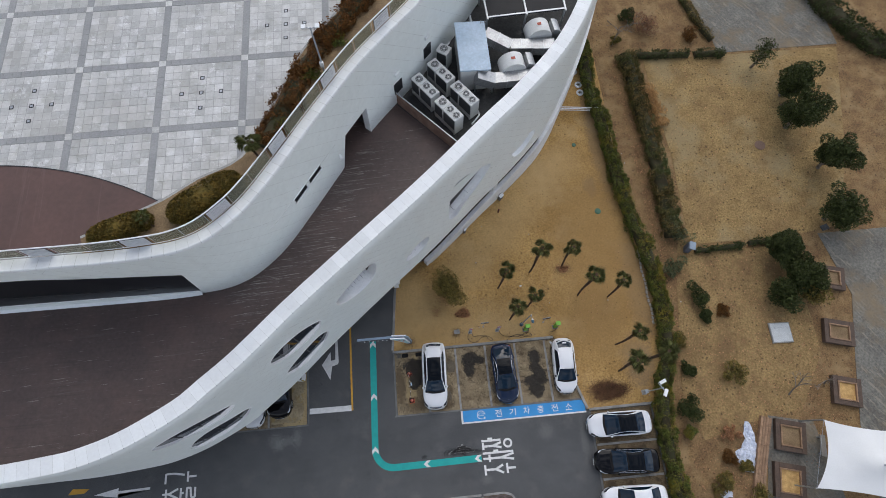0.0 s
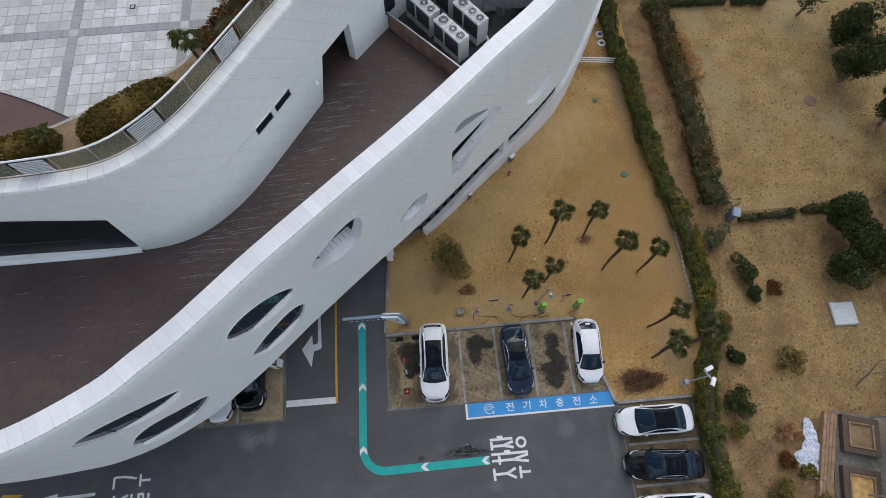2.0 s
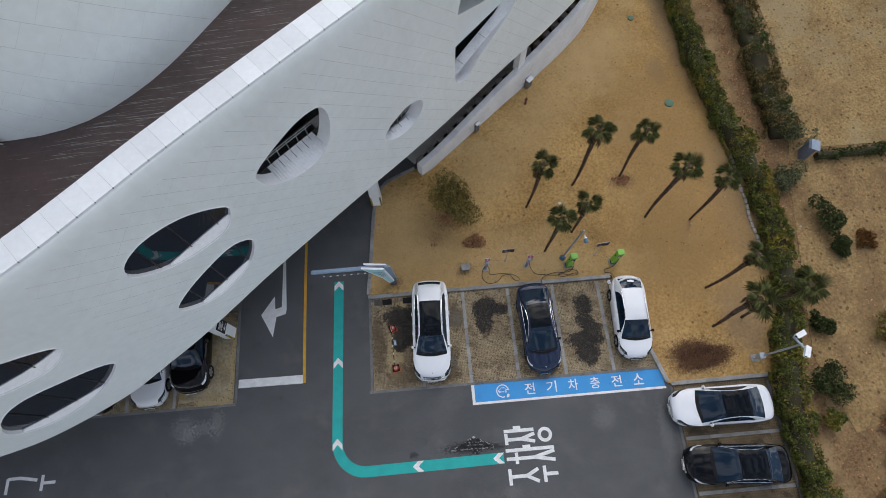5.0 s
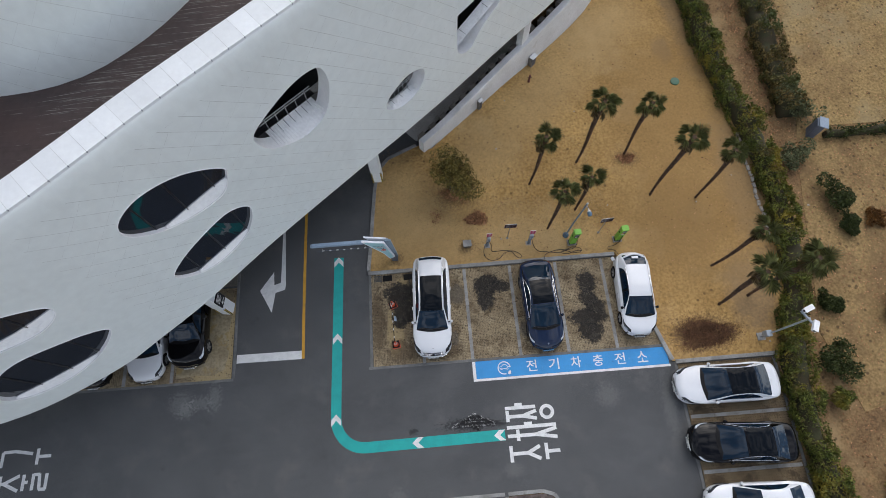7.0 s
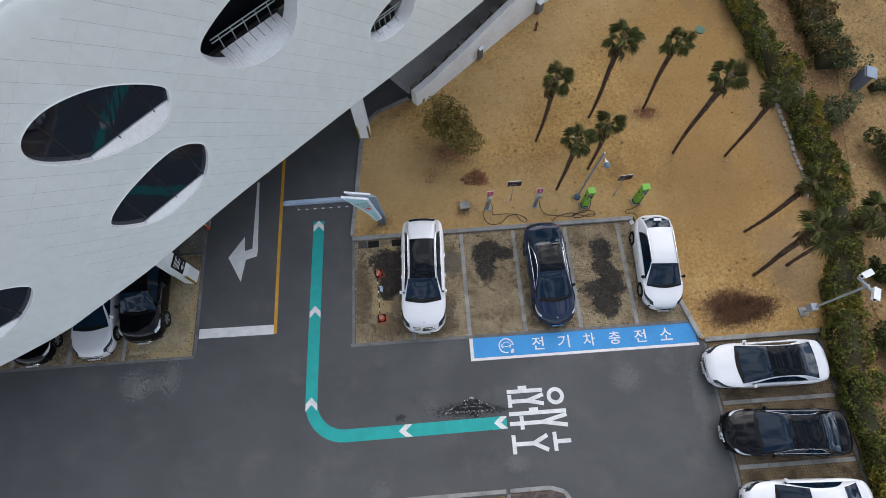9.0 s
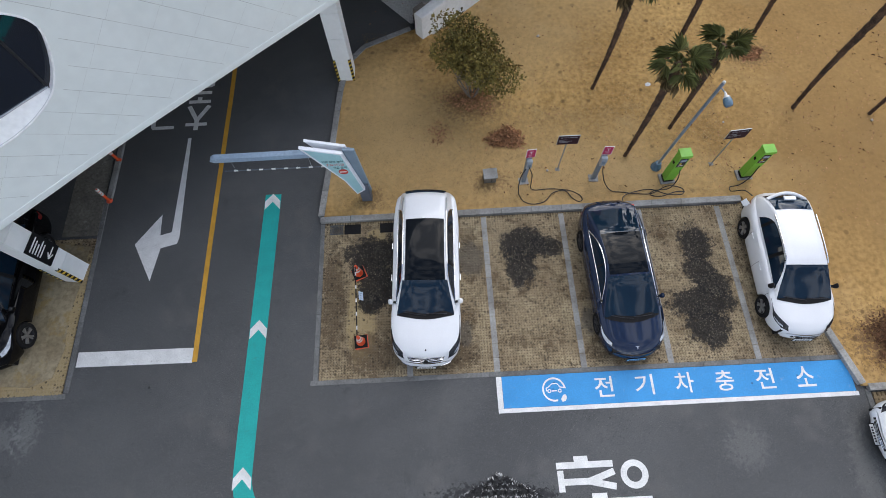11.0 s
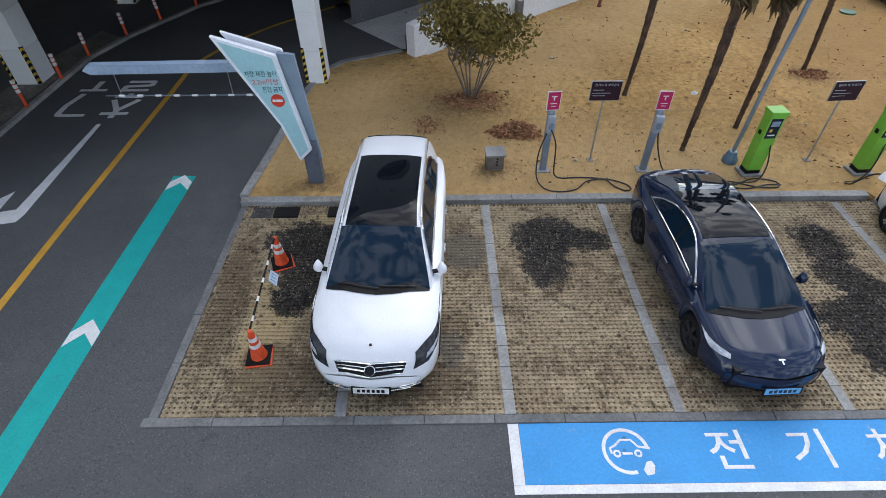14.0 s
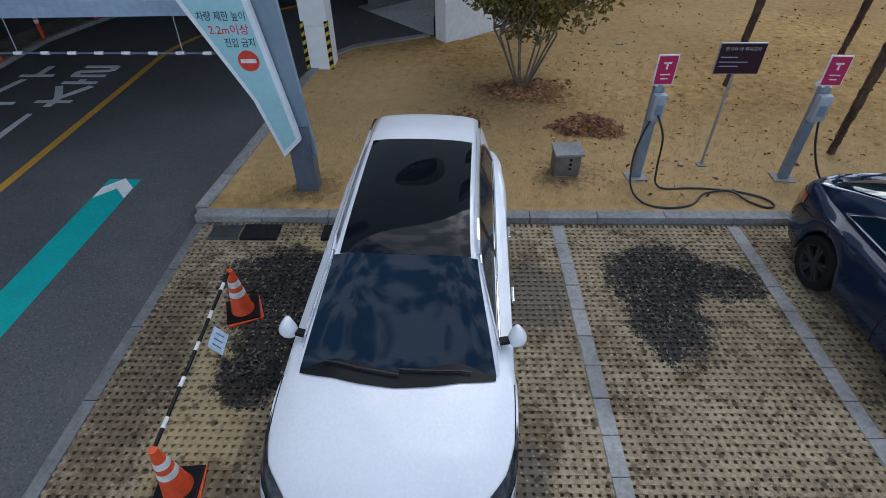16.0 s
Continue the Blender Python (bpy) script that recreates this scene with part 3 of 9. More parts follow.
for a, b in (((0.1, 5.22), (13.75, 5.28)), ((15.62, -0.72), (13.85, 5.1)), ((15.75, -0.82), (21.3, -0.78)), ((0.12, 5.36), (0.32, 7.2)), ((0.32, 7.2), (0.45, 8.7)), ((0.45, 8.7), (0.6, 10.3)), ((0.6, 10.3), (0.85, 11.6)), ((0.85, 11.6), (1.45, 12.35)), ((1.45, 12.35), (3.2, 13.15))):
    row_of_blocks(kerb, "kerb_stone", a, b, 0.2, -0.05, 0.13, 1.0)
for a, b in (((-6.95, 6.4), (-6.9, 10.6)), ((-6.9, 10.6), (-6.85, 12.9)), ((-6.85, 12.9), (-6.3, 14.7)), ((-6.3, 14.7), (-4.9, 17.7)), ((-4.9, 17.7), (-2.5, 20.5))):
    row_of_blocks(kerb, "kerb_stone", a, b, 0.16, -0.05, 0.10, 1.0)
for a, b in (((-12.0, -6.5), (6.3, -6.34)), ((6.45, -6.34), (8.1, -6.32)), ((8.1, -6.32), (8.65, -6.5)), ((8.65, -6.5), (8.95, -7.0)), ((8.95, -7.0), (8.97, -11)), ((6.38, -6.45), (6.38, -11))):
    row_of_blocks(kerb, "kerb_stone", a, b, 0.16, -0.05, 0.05, 0.8)
bay_field("bay_paving", -12.0, 6.3, -11.2, -6.5, "brown weedy grass-paver bays across the road", 0.12, RIB_DIRTY)
SAND = mat("bare_sandy_soil", (0.36, 0.30, 0.20), (0.25, 0.20, 0.125), 0.95, s1=0.9, s2=9, var=0.2, bump=0.5, bscale=50, spec=0.1)
overlay(SAND, (0.16, 0.125, 0.07), 2.0, 0.56, 0.66, 0.6, detail=10.0)
overlay(SAND, (0.30, 0.20, 0.06), 1.2, 0.55, 0.64, 0.6, offset=(3, 3, 0), detail=10.0)
bare = [(-9.98, 0.3), (-9.0, 0.42), (-8.1, 0.34), (-7.5, 0.6), (-7.32, 1.4), (-7.42, 2.4), (-7.3, 3.3), (-7.25, 4.7), (-8.6, 4.9), (-9.98, 4.7)]
sheet("bare_soil", bare, 0.041, SAND, "bare sandy soil worn over the parking bay", "soil", 0.02)
BRICK = mat("brown_paving_brick", (0.115, 0.085, 0.075), (0.085, 0.066, 0.060), 0.85, s1=2, s2=20, var=0.2, bump=0.3)
per_piece(BRICK, 0.35)
brick_island = sheet("island_paving", [(6.46, -11), (8.88, -11), (8.88, -7.02), (8.6, -6.56), (8.1, -6.4), (6.46, -6.42)], 0.012, PAVER_SOIL, "brown brick paving at the end of the bays", "paving", 0.02)
brick_me = None
for j in range(14):
    for i in range(12):
        x, y = 6.57 + 0.2 * i + 0.1 * (j % 2), -6.5 - 0.105 * j
        if x > 8.82 or (x > 8.1 and y > -7.0 and math.hypot((x - 8.1) / 0.72, (y + 7.05) / 0.62) > 1):
            continue
        if brick_me is None:
            ob = part("paving_brick", boxed(-0.095, 0.095, -0.048, 0.048, 0.0, 0.034, bevel=0.006), BRICK, brick_island)
            brick_me = ob.data
        else:
            ob = new("paving_brick", brick_me)
            ob.parent = brick_island
        ob.location = (x, y, random.uniform(-0.003, 0.003))
bay_line = tagged(new("bay_divider"), "grey concrete block lines between parking bays", "bay line", kind="structure")
for x in (2.88, 5.39, 7.9, 10.42, 12.96):
    row_of_blocks(bay_line, "divider_block", (x, 0.12), (x - 0.03, 5.08), 0.17, -0.02, 0.042, 0.42)
for x in (-10.2, -12.65, -15.15):
    row_of_blocks(bay_line, "divider_block", (x, 0.12), (x, 4.9), 0.17, -0.02, 0.042, 0.6)
for x in (-9.1, -6.5, -3.95, -1.4, 1.13, 3.73):
    row_of_blocks(bay_line, "divider_block", (x, -6.6), (x, -11.0), 0.17, -0.02, 0.042, 0.6)
for y in (-3.55, -6.1, -8.7, -11.3):
    row_of_blocks(bay_line, "divider_block", (15.9, y), (20.7, y), 0.17, -0.02, 0.042, 0.6)


# ---- paint on the road ----
def paint(name, outline, material, label, z=0.005):
    return tagged(part(name, prism(outline, 0.0005, z), material, None), label, "road marking", kind="structure")


def ribbon(points, width):
    """The outline of a stripe along a line of points."""
    p = np.array(points, float)
    d = np.gradient(p, axis=0)
    d /= np.linalg.norm(d, axis=1)[:, None]
    nrm = np.stack([-d[:, 1], d[:, 0]], 1) * width / 2
    return [tuple(v) for v in np.r_[p + nrm, (p - nrm)[::-1]]]


corner = [(-1.72 + 1.45 - 1.45 * math.cos(a), -2.3 - 1.45 * math.sin(a)) for a in np.linspace(0, math.pi / 2, 12)]
guide = [(-1.52, 6.3), (-1.6, 3.0), (-1.7, -1.0)] + corner + [(3.0, -3.72), (6.62, -3.68)]
paint("guide_line", ribbon(guide, 0.52), GREEN_LINE, "teal painted guide line with white chevrons")
for (x, y, a) in ((-1.53, 6.05, 0), (-1.63, 1.75, 0), (-1.72, -2.35, 0), (2.3, -3.72, 90), (6.35, -3.68, 90)):
    m = pose(x, y, 0, 0, 0, a)
    chev = [m @ Vector(v) for v in ((0, 0.28, 0), (0.25, 0.0, 0), (0.25, -0.3, 0), (0, -0.02, 0), (-0.25, -0.3, 0), (-0.25, 0.0, 0))]
    paint("chevron", [(v.x, v.y) for v in chev], WHITE_LINE, "white chevron painted on the teal line", 0.008)
yel, _ = spline([(-3.43, 0.86), (-3.43, 4.2), (-3.39, 8.3), (-3.36, 10.4), (-3.3, 12.3), (-2.75, 13.8), (-1.6, 15.6), (0.5, 17.8)], 0.5)
paint("centre_line", ribbon(yel, 0.15), YELLOW_LINE, "solid yellow painted centre line")
paint("stop_line", [(-6.9, 0.87), (-3.5, 0.84), (-3.5, 1.28), (-6.9, 1.31)], WHITE_LINE, "wide white painted stop line, cracked")
paint("turn_arrow", [(-4.57, 8.7), (-4.45, 4.9), (-4.5, 4.68), (-5.0, 4.55), (-5.17, 3.45), (-5.85, 4.72), (-5.12, 5.75), (-5.08, 5.0), (-4.72, 5.1), (-4.68, 8.7)], WHITE_LINE, "white painted turning arrow on asphalt")
paint("exit_arrow", [(-19.3, -3.4), (-21.75, -3.48), (-21.75, -3.26), (-23.6, -3.62), (-21.75, -3.94), (-21.75, -3.66), (-19.3, -3.58)], WHITE_LINE, "white painted straight arrow on asphalt")
paint("charging_strip", [(5.49, -0.895), (15.45, -0.895), (15.45, -0.012), (5.49, -0.012)], BLUE_PAINT, "bright blue painted strip before charging bays")
paint("strip_border", [(5.33, -1.02), (15.5, -1.02), (15.5, -0.9), (5.33, -0.9)], WHITE_LINE, "white painted border below the blue strip")
paint("strip_border", [(5.33, -0.897), (5.485, -0.897), (5.485, -0.012), (5.33, -0.012)], WHITE_LINE, "white painted end of the blue strip")
paint("yellow_mark", [(-25.3, -3.02), (-24.0, -3.12), (-24.4, -3.42), (-25.6, -3.42)], YELLOW_LINE, "yellow painted edge mark")


def road_text(text, x, y, w, h, turn, label, material=WHITE_LINE, z=0.006, bold=0.012):
    """Writing on the road, fitted into a box of w by h about its centre."""
    cu = bpy.data.curves.new("road_text", "FONT")
    cu.body, cu.align_x, cu.align_y, cu.extrude, cu.offset, cu.resolution_u = text, "CENTER", "CENTER", 0.001, 0.0, 3
    cu.bevel_depth, cu.bevel_resolution = bold, 0
    tmp = new("road_text_source", cu)
    bpy.context.view_layer.update()
    me = bpy.data.meshes.new_from_object(tmp.evaluated_get(bpy.context.evaluated_depsgraph_get()))
    bpy.data.objects.remove(tmp)
    co = np.array([v.co for v in me.vertices])
    lo, hi = co.min(0), co.max(0)
    for v in me.vertices:
        v.co = ((v.co.x - (lo[0] + hi[0]) / 2) * w / (hi[0] - lo[0]), (v.co.y - (lo[1] + hi[1]) / 2) * h / (hi[1] - lo[1]), (v.co.z - lo[2]) * 0.003 / (hi[2] - lo[2]))
    ob = link_mesh("road_writing", me, material)
    ob.matrix_world = pose(x, y, z, 0, 0, turn)
    return tagged(ob, label, "road writing", kind="structure")


def stroke_text(rows, width, label, rings=(), m=None):
    """Road writing laid down in broad straight strokes, each from one place to another."""
    bm = bmesh.new()
    m = m or Matrix()
    for k, (x0, y0, x1, y1) in enumerate(rows):
        a, b = Vector((x0, y0, 0)), Vector((x1, y1, 0))
        d = (b - a).normalized()
        side = Vector((-d.y, d.x, 0)) * width / 2
        z0, z1 = 0.0005, 0.0055 + 0.0004 * k
        v = [bm.verts.new(m @ Vector((q.x, q.y, z))) for z in (z0, z1) for q in (a + side, a - side, b - side, b + side)]
        for f in ((4, 5, 6, 7), (0, 1, 5, 4), (1, 2, 6, 5), (2, 3, 7, 6), (3, 0, 4, 7)):
            bm.faces.new([v[i] for i in f])
    for x, y, rx, ry in rings:
        n, w = 32, width
        rim_ = [[bm.verts.new(m @ Vector((x + (rx - e) * math.cos(2 * math.pi * i / n), y + (ry - e) * math.sin(2 * math.pi * i / n), z))) for i in range(n)] for e, z in ((0, 0.0005), (0, 0.006), (w, 0.006), (w, 0.0005))]
        for lo, hi in zip(rim_[:-1], rim_[1:]):
            for i in range(n):
                bm.faces.new((lo[i], lo[(i + 1) % n], hi[(i + 1) % n], hi[i]))
    return tagged(part("road_writing", bm, WHITE_LINE, None), label, "road writing", kind="structure")


# "주차장" across the lane
stroke_text([(6.75, -2.45, 8.28, -2.45), (7.24, -2.31, 7.62, -2.31), (6.84, -2.57, 6.84, -3.1), (6.9, -2.86, 7.64, -2.86), (7.58, -2.87, 8.29, -2.64), (7.58, -2.86, 8.29, -3.02),
             (6.74, -3.37, 9.19, -3.37), (7.61, -3.24, 8.01, -3.24), (6.74, -3.77, 8.18, -3.77), (7.26, -3.48, 7.26, -4.02), (8.1, -3.78, 9.18, -3.52), (8.1, -3.76, 9.18, -3.95),
             (6.83, -4.22, 6.83, -4.97), (6.88, -4.59, 7.7, -4.59), (7.64, -4.6, 8.25, -4.30), (7.64, -4.58, 8.25, -4.89), (8.56, -4.2, 8.56, -4.95), (8.6, -4.58, 9.22, -4.58)], 0.165,
            "white painted road writing for the car park", [(8.82, -2.74, 0.37, 0.36)])
# "출구": the round-bottomed word for the exit, once beside the building and once in the lane under it
EXIT = [(-1.12, 0.20, -1.12, 0.92), (-1.12, 0.90, -0.5, 0.92), (-0.52, 0.92, 0.34, 0.76), (0.6, 0.24, 0.6, 0.98), (0.64, 0.60, 1.26, 0.60),
        (-1.30, -0.54, -1.08, -0.54), (-1.02, -0.18, -1.02, -0.9), (-0.98, -0.54, -0.75, -0.54), (-0.82, -0.54, -0.1, -0.22), (-0.82, -0.54, -0.1, -0.9), (0.12, -0.18, 0.12, -0.92), (0.14, -0.54, 0.34, -0.54),
        (0.58, -0.18, 0.58, -0.92), (0.56, -0.22, 0.88, -0.22), (0.86, -0.2, 0.94, -0.9), (0.92, -0.9, 1.24, -0.9), (1.22, -0.92, 1.22, -0.2)]
stroke_text(EXIT, 0.15, "white painted road writing for the exit", m=pose(-17.03, -3.52, 0))
stroke_text(EXIT, 0.15, "white painted road writing for the exit", m=pose(-5.05, 10.15, 0, 0, 0, 90) @ Matrix.Diagonal((0.86, 1.05, 1, 1)))
for k, ch in enumerate("전기차충전소"):
    road_text(ch, 8.38 + 1.15 * k, -0.43, 0.53, 0.57, 0.0, "white painted letter on the blue strip", z=0.0055, bold=0.008)

# ---- the white building: outer hull, deck, inner wing ----
DECK_Z, TOP_Z, PLAZA_Z, HULL_Z = 13.35, 15.02, 19.8, 4.15


def ellipse(s, z, a, b, turn=0.0, n=40, power=2.0):
    """An oval in lengths along a wall and heights."""
    out, c, q = [], math.cos(radians(turn)), math.sin(radians(turn))
    for k in range(n):
        t = 2 * math.pi * k / n
        u = a * abs(math.cos(t)) ** (2 / power) * (1 if math.cos(t) >= 0 else -1)
        v = b * abs(math.sin(t)) ** (2 / power) * (1 if math.sin(t) >= 0 else -1)
        out.append((s + c * u - q * v, z + q * u + c * v))
    return out


def inside(loop, x, y):
    hit = False
    for (x0, y0), (x1, y1) in zip(loop, loop[1:] + loop[:1]):
        if (y0 > y) != (y1 > y) and x < (x1 - x0) * (y - y0) / (y1 - y0) + x0:
            hit = not hit
    return hit


def facade(name, line, s0, s1, low, high, holes, depth, material, parent, step=0.8):
    """A standing wall along a plan line, with holes whose reveals go depth into it."""
    from mathutils.geometry import delaunay_2d_cdt
    n = int((s1 - s0) / step)
    ss = np.linspace(s0, s1, n + 1)
    rim = [(s, low) for s in ss] + [(s1, z) for z in np.arange(low + step, high - 0.1, step)] + [(s, high) for s in ss[::-1]] + [(s0, z) for z in np.arange(high - step, low + 0.1, -step)]
    loops = [rim] + holes
    pts, edges = [], []
    for lp in loops:
        b = len(pts)
        pts += [Vector(p) for p in lp]
        edges += [(b + k, b + (k + 1) % len(lp)) for k in range(len(lp))]
    for s in ss[1:-1]:
        for z in np.arange(low + step, high - 0.2, step):
            pts.append(Vector((s + 0.01 * math.sin(9 * z), z)))
    vs, _, fs, *_ = delaunay_2d_cdt(pts, edges, [], 0, 1e-4)
    keep = []
    for f in fs:
        cx, cz = sum(vs[k].x for k in f) / len(f), sum(vs[k].y for k in f) / len(f)
        if inside(rim, cx, cz) and not any(inside(h, cx, cz) for h in holes):
            keep.append(f)
    verts = [(*line.at(v.x), v.y) for v in vs]
    faces = list(map(tuple, keep))
    for h in holes:
        if depth <= 0:
            continue
        m = len(h)
        ring = [(*line.at(s), z) for s, z in h] + [(*line.at(s, depth), z) for s, z in h]
        link_mesh("opening_reveal", data_mesh("opening_reveal", ring, [(k, (k + 1) % m, m + (k + 1) % m, m + k) for k in range(m)]), LIT_REVEAL, parent, True, 35)
    return link_mesh(name, data_mesh(name, verts, faces), material, parent, True, 35)


def wall_patch(line, outline, off):
    """A flat-lying fill of an outline on a wall, off metres behind its face."""
    from mathutils.geometry import delaunay_2d_cdt
    m = len(outline)
    vs, _, fs, *_ = delaunay_2d_cdt([Vector(p) for p in outline], [(k, (k + 1) % m) for k in range(m)], [], 1, 1e-4)
    return data_mesh("patch", [(*line.at(v.x, off), v.y) for v in vs], fs)


def strip_profile(name, line, s0, s1, profile, material, parent, step=0.5, smooth=True):
    """A band along a plan line with a cross-section of rows (off, z)."""
    n = max(1, int((s1 - s0) / step))
    verts, faces, m = [], [], len(profile)
    for s in np.linspace(s0, s1, n + 1):
        verts += [(*line.at(s, o), z) for o, z in profile]
    for k in range(n):
        for j in range(m - 1):
            faces.append((k * m + j, (k + 1) * m + j, (k + 1) * m + j + 1, k * m + j + 1))
    return link_mesh(name, data_mesh(name, verts, faces), material, parent, smooth, 50)


def loop(corners, n=10):
    """A closed smooth line through a few corners."""
    c, out = [np.array(q, float) for q in corners], []
    m = len(c)
    for i in range(m):
        p0, p1, p2, p3 = c[i - 1], c[i], c[(i + 1) % m], c[(i + 2) % m]
        for k in range(n):
            t = k / n
            out.append(tuple(0.5 * (2 * p1 + (p2 - p0) * t + (2 * p0 - 5 * p1 + 4 * p2 - p3) * t * t + (3 * p1 - p0 - 3 * p2 + p3) * t**3)))
    return out


OVALS = {
    "balcony": loop([(38.0, 11.85), (38.05, 10.8), (37.5, 9.6), (36.3, 9.25), (35.0, 9.85), (34.5, 10.75), (34.75, 11.4), (36.4, 12.1), (37.5, 12.2)]),
    "upper_mid": loop([(32.9, 10.95), (32.92, 10.3), (32.35, 9.62), (31.2, 9.7), (29.95, 10.25), (29.1, 11.2), (29.25, 12.05), (30.3, 12.42), (31.7, 12.0)]),
    "lower_mid": loop([(32.75, 8.0), (32.75, 7.3), (32.1, 6.35), (30.9, 5.98), (29.7, 6.25), (28.85, 7.2), (29.0, 7.8), (30.2, 8.32), (31.9, 8.52)]),
    "upper_left": loop([(25.62, 10.9), (25.55, 10.2), (24.7, 9.85), (23.3, 10.1), (21.8, 10.75), (20.95, 11.8), (21.5, 12.5), (22.9, 12.6), (24.6, 11.95)]),
    "lower_left": loop([(25.68, 7.5), (25.3, 6.8), (24.1, 6.05), (22.6, 5.65), (21.3, 5.95), (20.95, 6.9), (21.9, 8.35), (23.2, 8.95), (24.8, 8.45)]),
    "small": loop([(42.84, 7.75), (42.85, 6.97), (42.2, 6.4), (41.2, 6.38), (40.52, 6.95), (40.75, 7.6), (41.9, 8.08)]),
    "tall": loop([(49.6, 9.85), (49.75, 9.1), (48.6, 8.0), (47.1, 7.2), (46.2, 6.35), (45.3, 6.75), (45.18, 8.2), (45.22, 10.2), (45.5, 11.9), (46.4, 12.05), (48.0, 11.1)]),
    "blind": loop([(55.5, 7.6), (55.9, 6.5), (54.7, 5.72), (53.35, 6.15), (52.8, 7.4), (53.9, 8.08)]),
}
building = tagged(new("building_hull"), "white curved building wing with oval openings", "building", kind="structure")
facade("hull_wall", HULL, 0, HULL.length, HULL_Z, 14.05, list(OVALS.values()), 0.68, FACADE, building)
strip_profile("shoulder", HULL, 0, HULL.length, [(0.10 * (k / 13) ** 2 + 0.09 * (1 - math.sqrt(max(0.0, 1 - (k / 13) ** 6))), 14.05 + 0.88 * k / 13) for k in range(14)], FACADE, building)
strip_profile("parapet_inside", HULL, 0, HULL.length, [(1.06, TOP_Z - 0.04), (1.08, DECK_Z - 0.05)], FACADE, building)
for k in range(int(HULL.length / 0.62)):
    s0 = 0.62 * k
    n = 2
    prof = [(0.135, 14.88), (0.15, 14.965), (0.85, TOP_Z), (1.08, TOP_Z - 0.01), (1.10, TOP_Z - 0.1)]
    ob = strip_profile("coping_panel", HULL, s0 + 0.006, s0 + 0.614, prof, COPING, building, 0.31)
    if 18 < s0 < 60:
        part("coping_clip", boxed(-0.014, 0.014, -0.02, 0.02, 14.92, 14.972, pose(*HULL.at(s0, 0.145), 0)), STEEL, building)
strip_profile("coping_bed", HULL, 0, HULL.length, [(0.139, 14.88), (0.155, 14.957), (0.85, TOP_Z - 0.008), (1.07, TOP_Z - 0.02)], JOINT, building)


strip_profile("lower_rim", HULL, 0, HULL.length, [(0.002, HULL_Z + 0.20), (-0.008, HULL_Z + 0.195), (-0.011, HULL_Z + 0.13), (-0.010, HULL_Z + 0.05), (0.0, HULL_Z + 0.003), (0.04, HULL_Z - 0.01)], FACADE, building)


def joints(name, line, s0, s1, low, high, gap, slope, holes, parent, width=0.011):
    """Slanting joints between cladding panels, broken at the openings."""
    verts, faces = [], []
    for c in np.arange(s0 - (high - low) / slope, s1 + (high - low) / slope, gap):
        run = []
        for z in np.arange(high, low - 0.01, -0.2):
            s = c + (high - z) / slope
            ok = s0 < s < s1 and not any(inside(h, s, z) for h in holes)
            if ok:
                run.append((s, z))
            if (not ok or z - 0.2 < low) and len(run) > 1:
                b = len(verts)
                for s_, z_ in run:
                    for d in (-width / 2, width / 2):
                        verts.append((*line.at(s_ + d, -0.004), z_ + d * 0.7))
                faces += [(b + 2 * k, b + 2 * k + 1, b + 2 * k + 3, b + 2 * k + 2) for k in range(len(run) - 1)]
                run = []
            elif not ok:
                run = []
    # finer joints across each band of panels
    d = gap * slope / (slope + 0.95)
    for i, c in enumerate(np.arange(s0 - (high - low) / slope, s1 + (high - low) / slope, gap)):
        for z in np.arange(high - 0.3 - 0.37 * (i % 2), low + 0.1, -0.74):
            s = c + (high - z) / slope
            ends = [(s + d * q, z + 0.95 * d * q) for q in (0.0, 0.5, 1.0)]
            if all(s0 < e[0] < s1 and e[1] < high and not any(inside(h, *e) for h in holes) for e in ends):
                b = len(verts)
                for s_, z_ in (ends[0], ends[2]):
                    for e in (-0.0016, 0.0016):
                        verts.append((*line.at(s_ + e, -0.004), z_ - e))
                faces.append((b, b + 1, b + 3, b + 2))
    return link_mesh(name, data_mesh(name, verts, faces), JOINT, parent)


joints("panel_joints", HULL, 27, 66, HULL_Z + 0.2, 14.1, 0.8, 1.05, [ellipse(0, 0, 0.1, 0.1)] + [[(s + (s - np.mean([q[0] for q in o])) * 0.03, z) for s, z in o] for o in OVALS.values()], building)

# what stands behind the openings
# whiter still, painting in the skylight that falls on the upturned sills
LIT_SILL = mat("lit_sill_white", (0.88, 0.885, 0.885), (0.82, 0.825, 0.825), 0.5, s1=1.2, s2=9, var=0.06, bump=0.05)
overlay(LIT_SILL, (0.52, 0.51, 0.49), 2.6, 0.58, 0.75, 0.5)
def oval_foot(o, zr, dep):
    """Rows of places for a ledge: the lower rim of an oval up to the level zr, and a level line dep behind it."""
    cut = [(s0 + (zr - z0) / (z1 - z0) * (s1 - s0)) for (s0, z0), (s1, z1) in zip(o, o[1:] + o[:1]) if (z0 < zr) != (z1 < zr)]
    sl, sr = min(cut), max(cut)
    edge = sorted(((s, z) for s, z in o if z < zr), key=lambda q: math.atan2(q[1] - zr, q[0] - (sl + sr) / 2))
    rim_ = [(sl, zr)] + edge + [(sr, zr)]
    m = len(rim_)
    return [(*HULL.at(s, 0.03), z) for s, z in rim_] + [(*HULL.at(sl + (sr - sl) * k / (m - 1), dep), zr) for k in range(m)], sl, sr


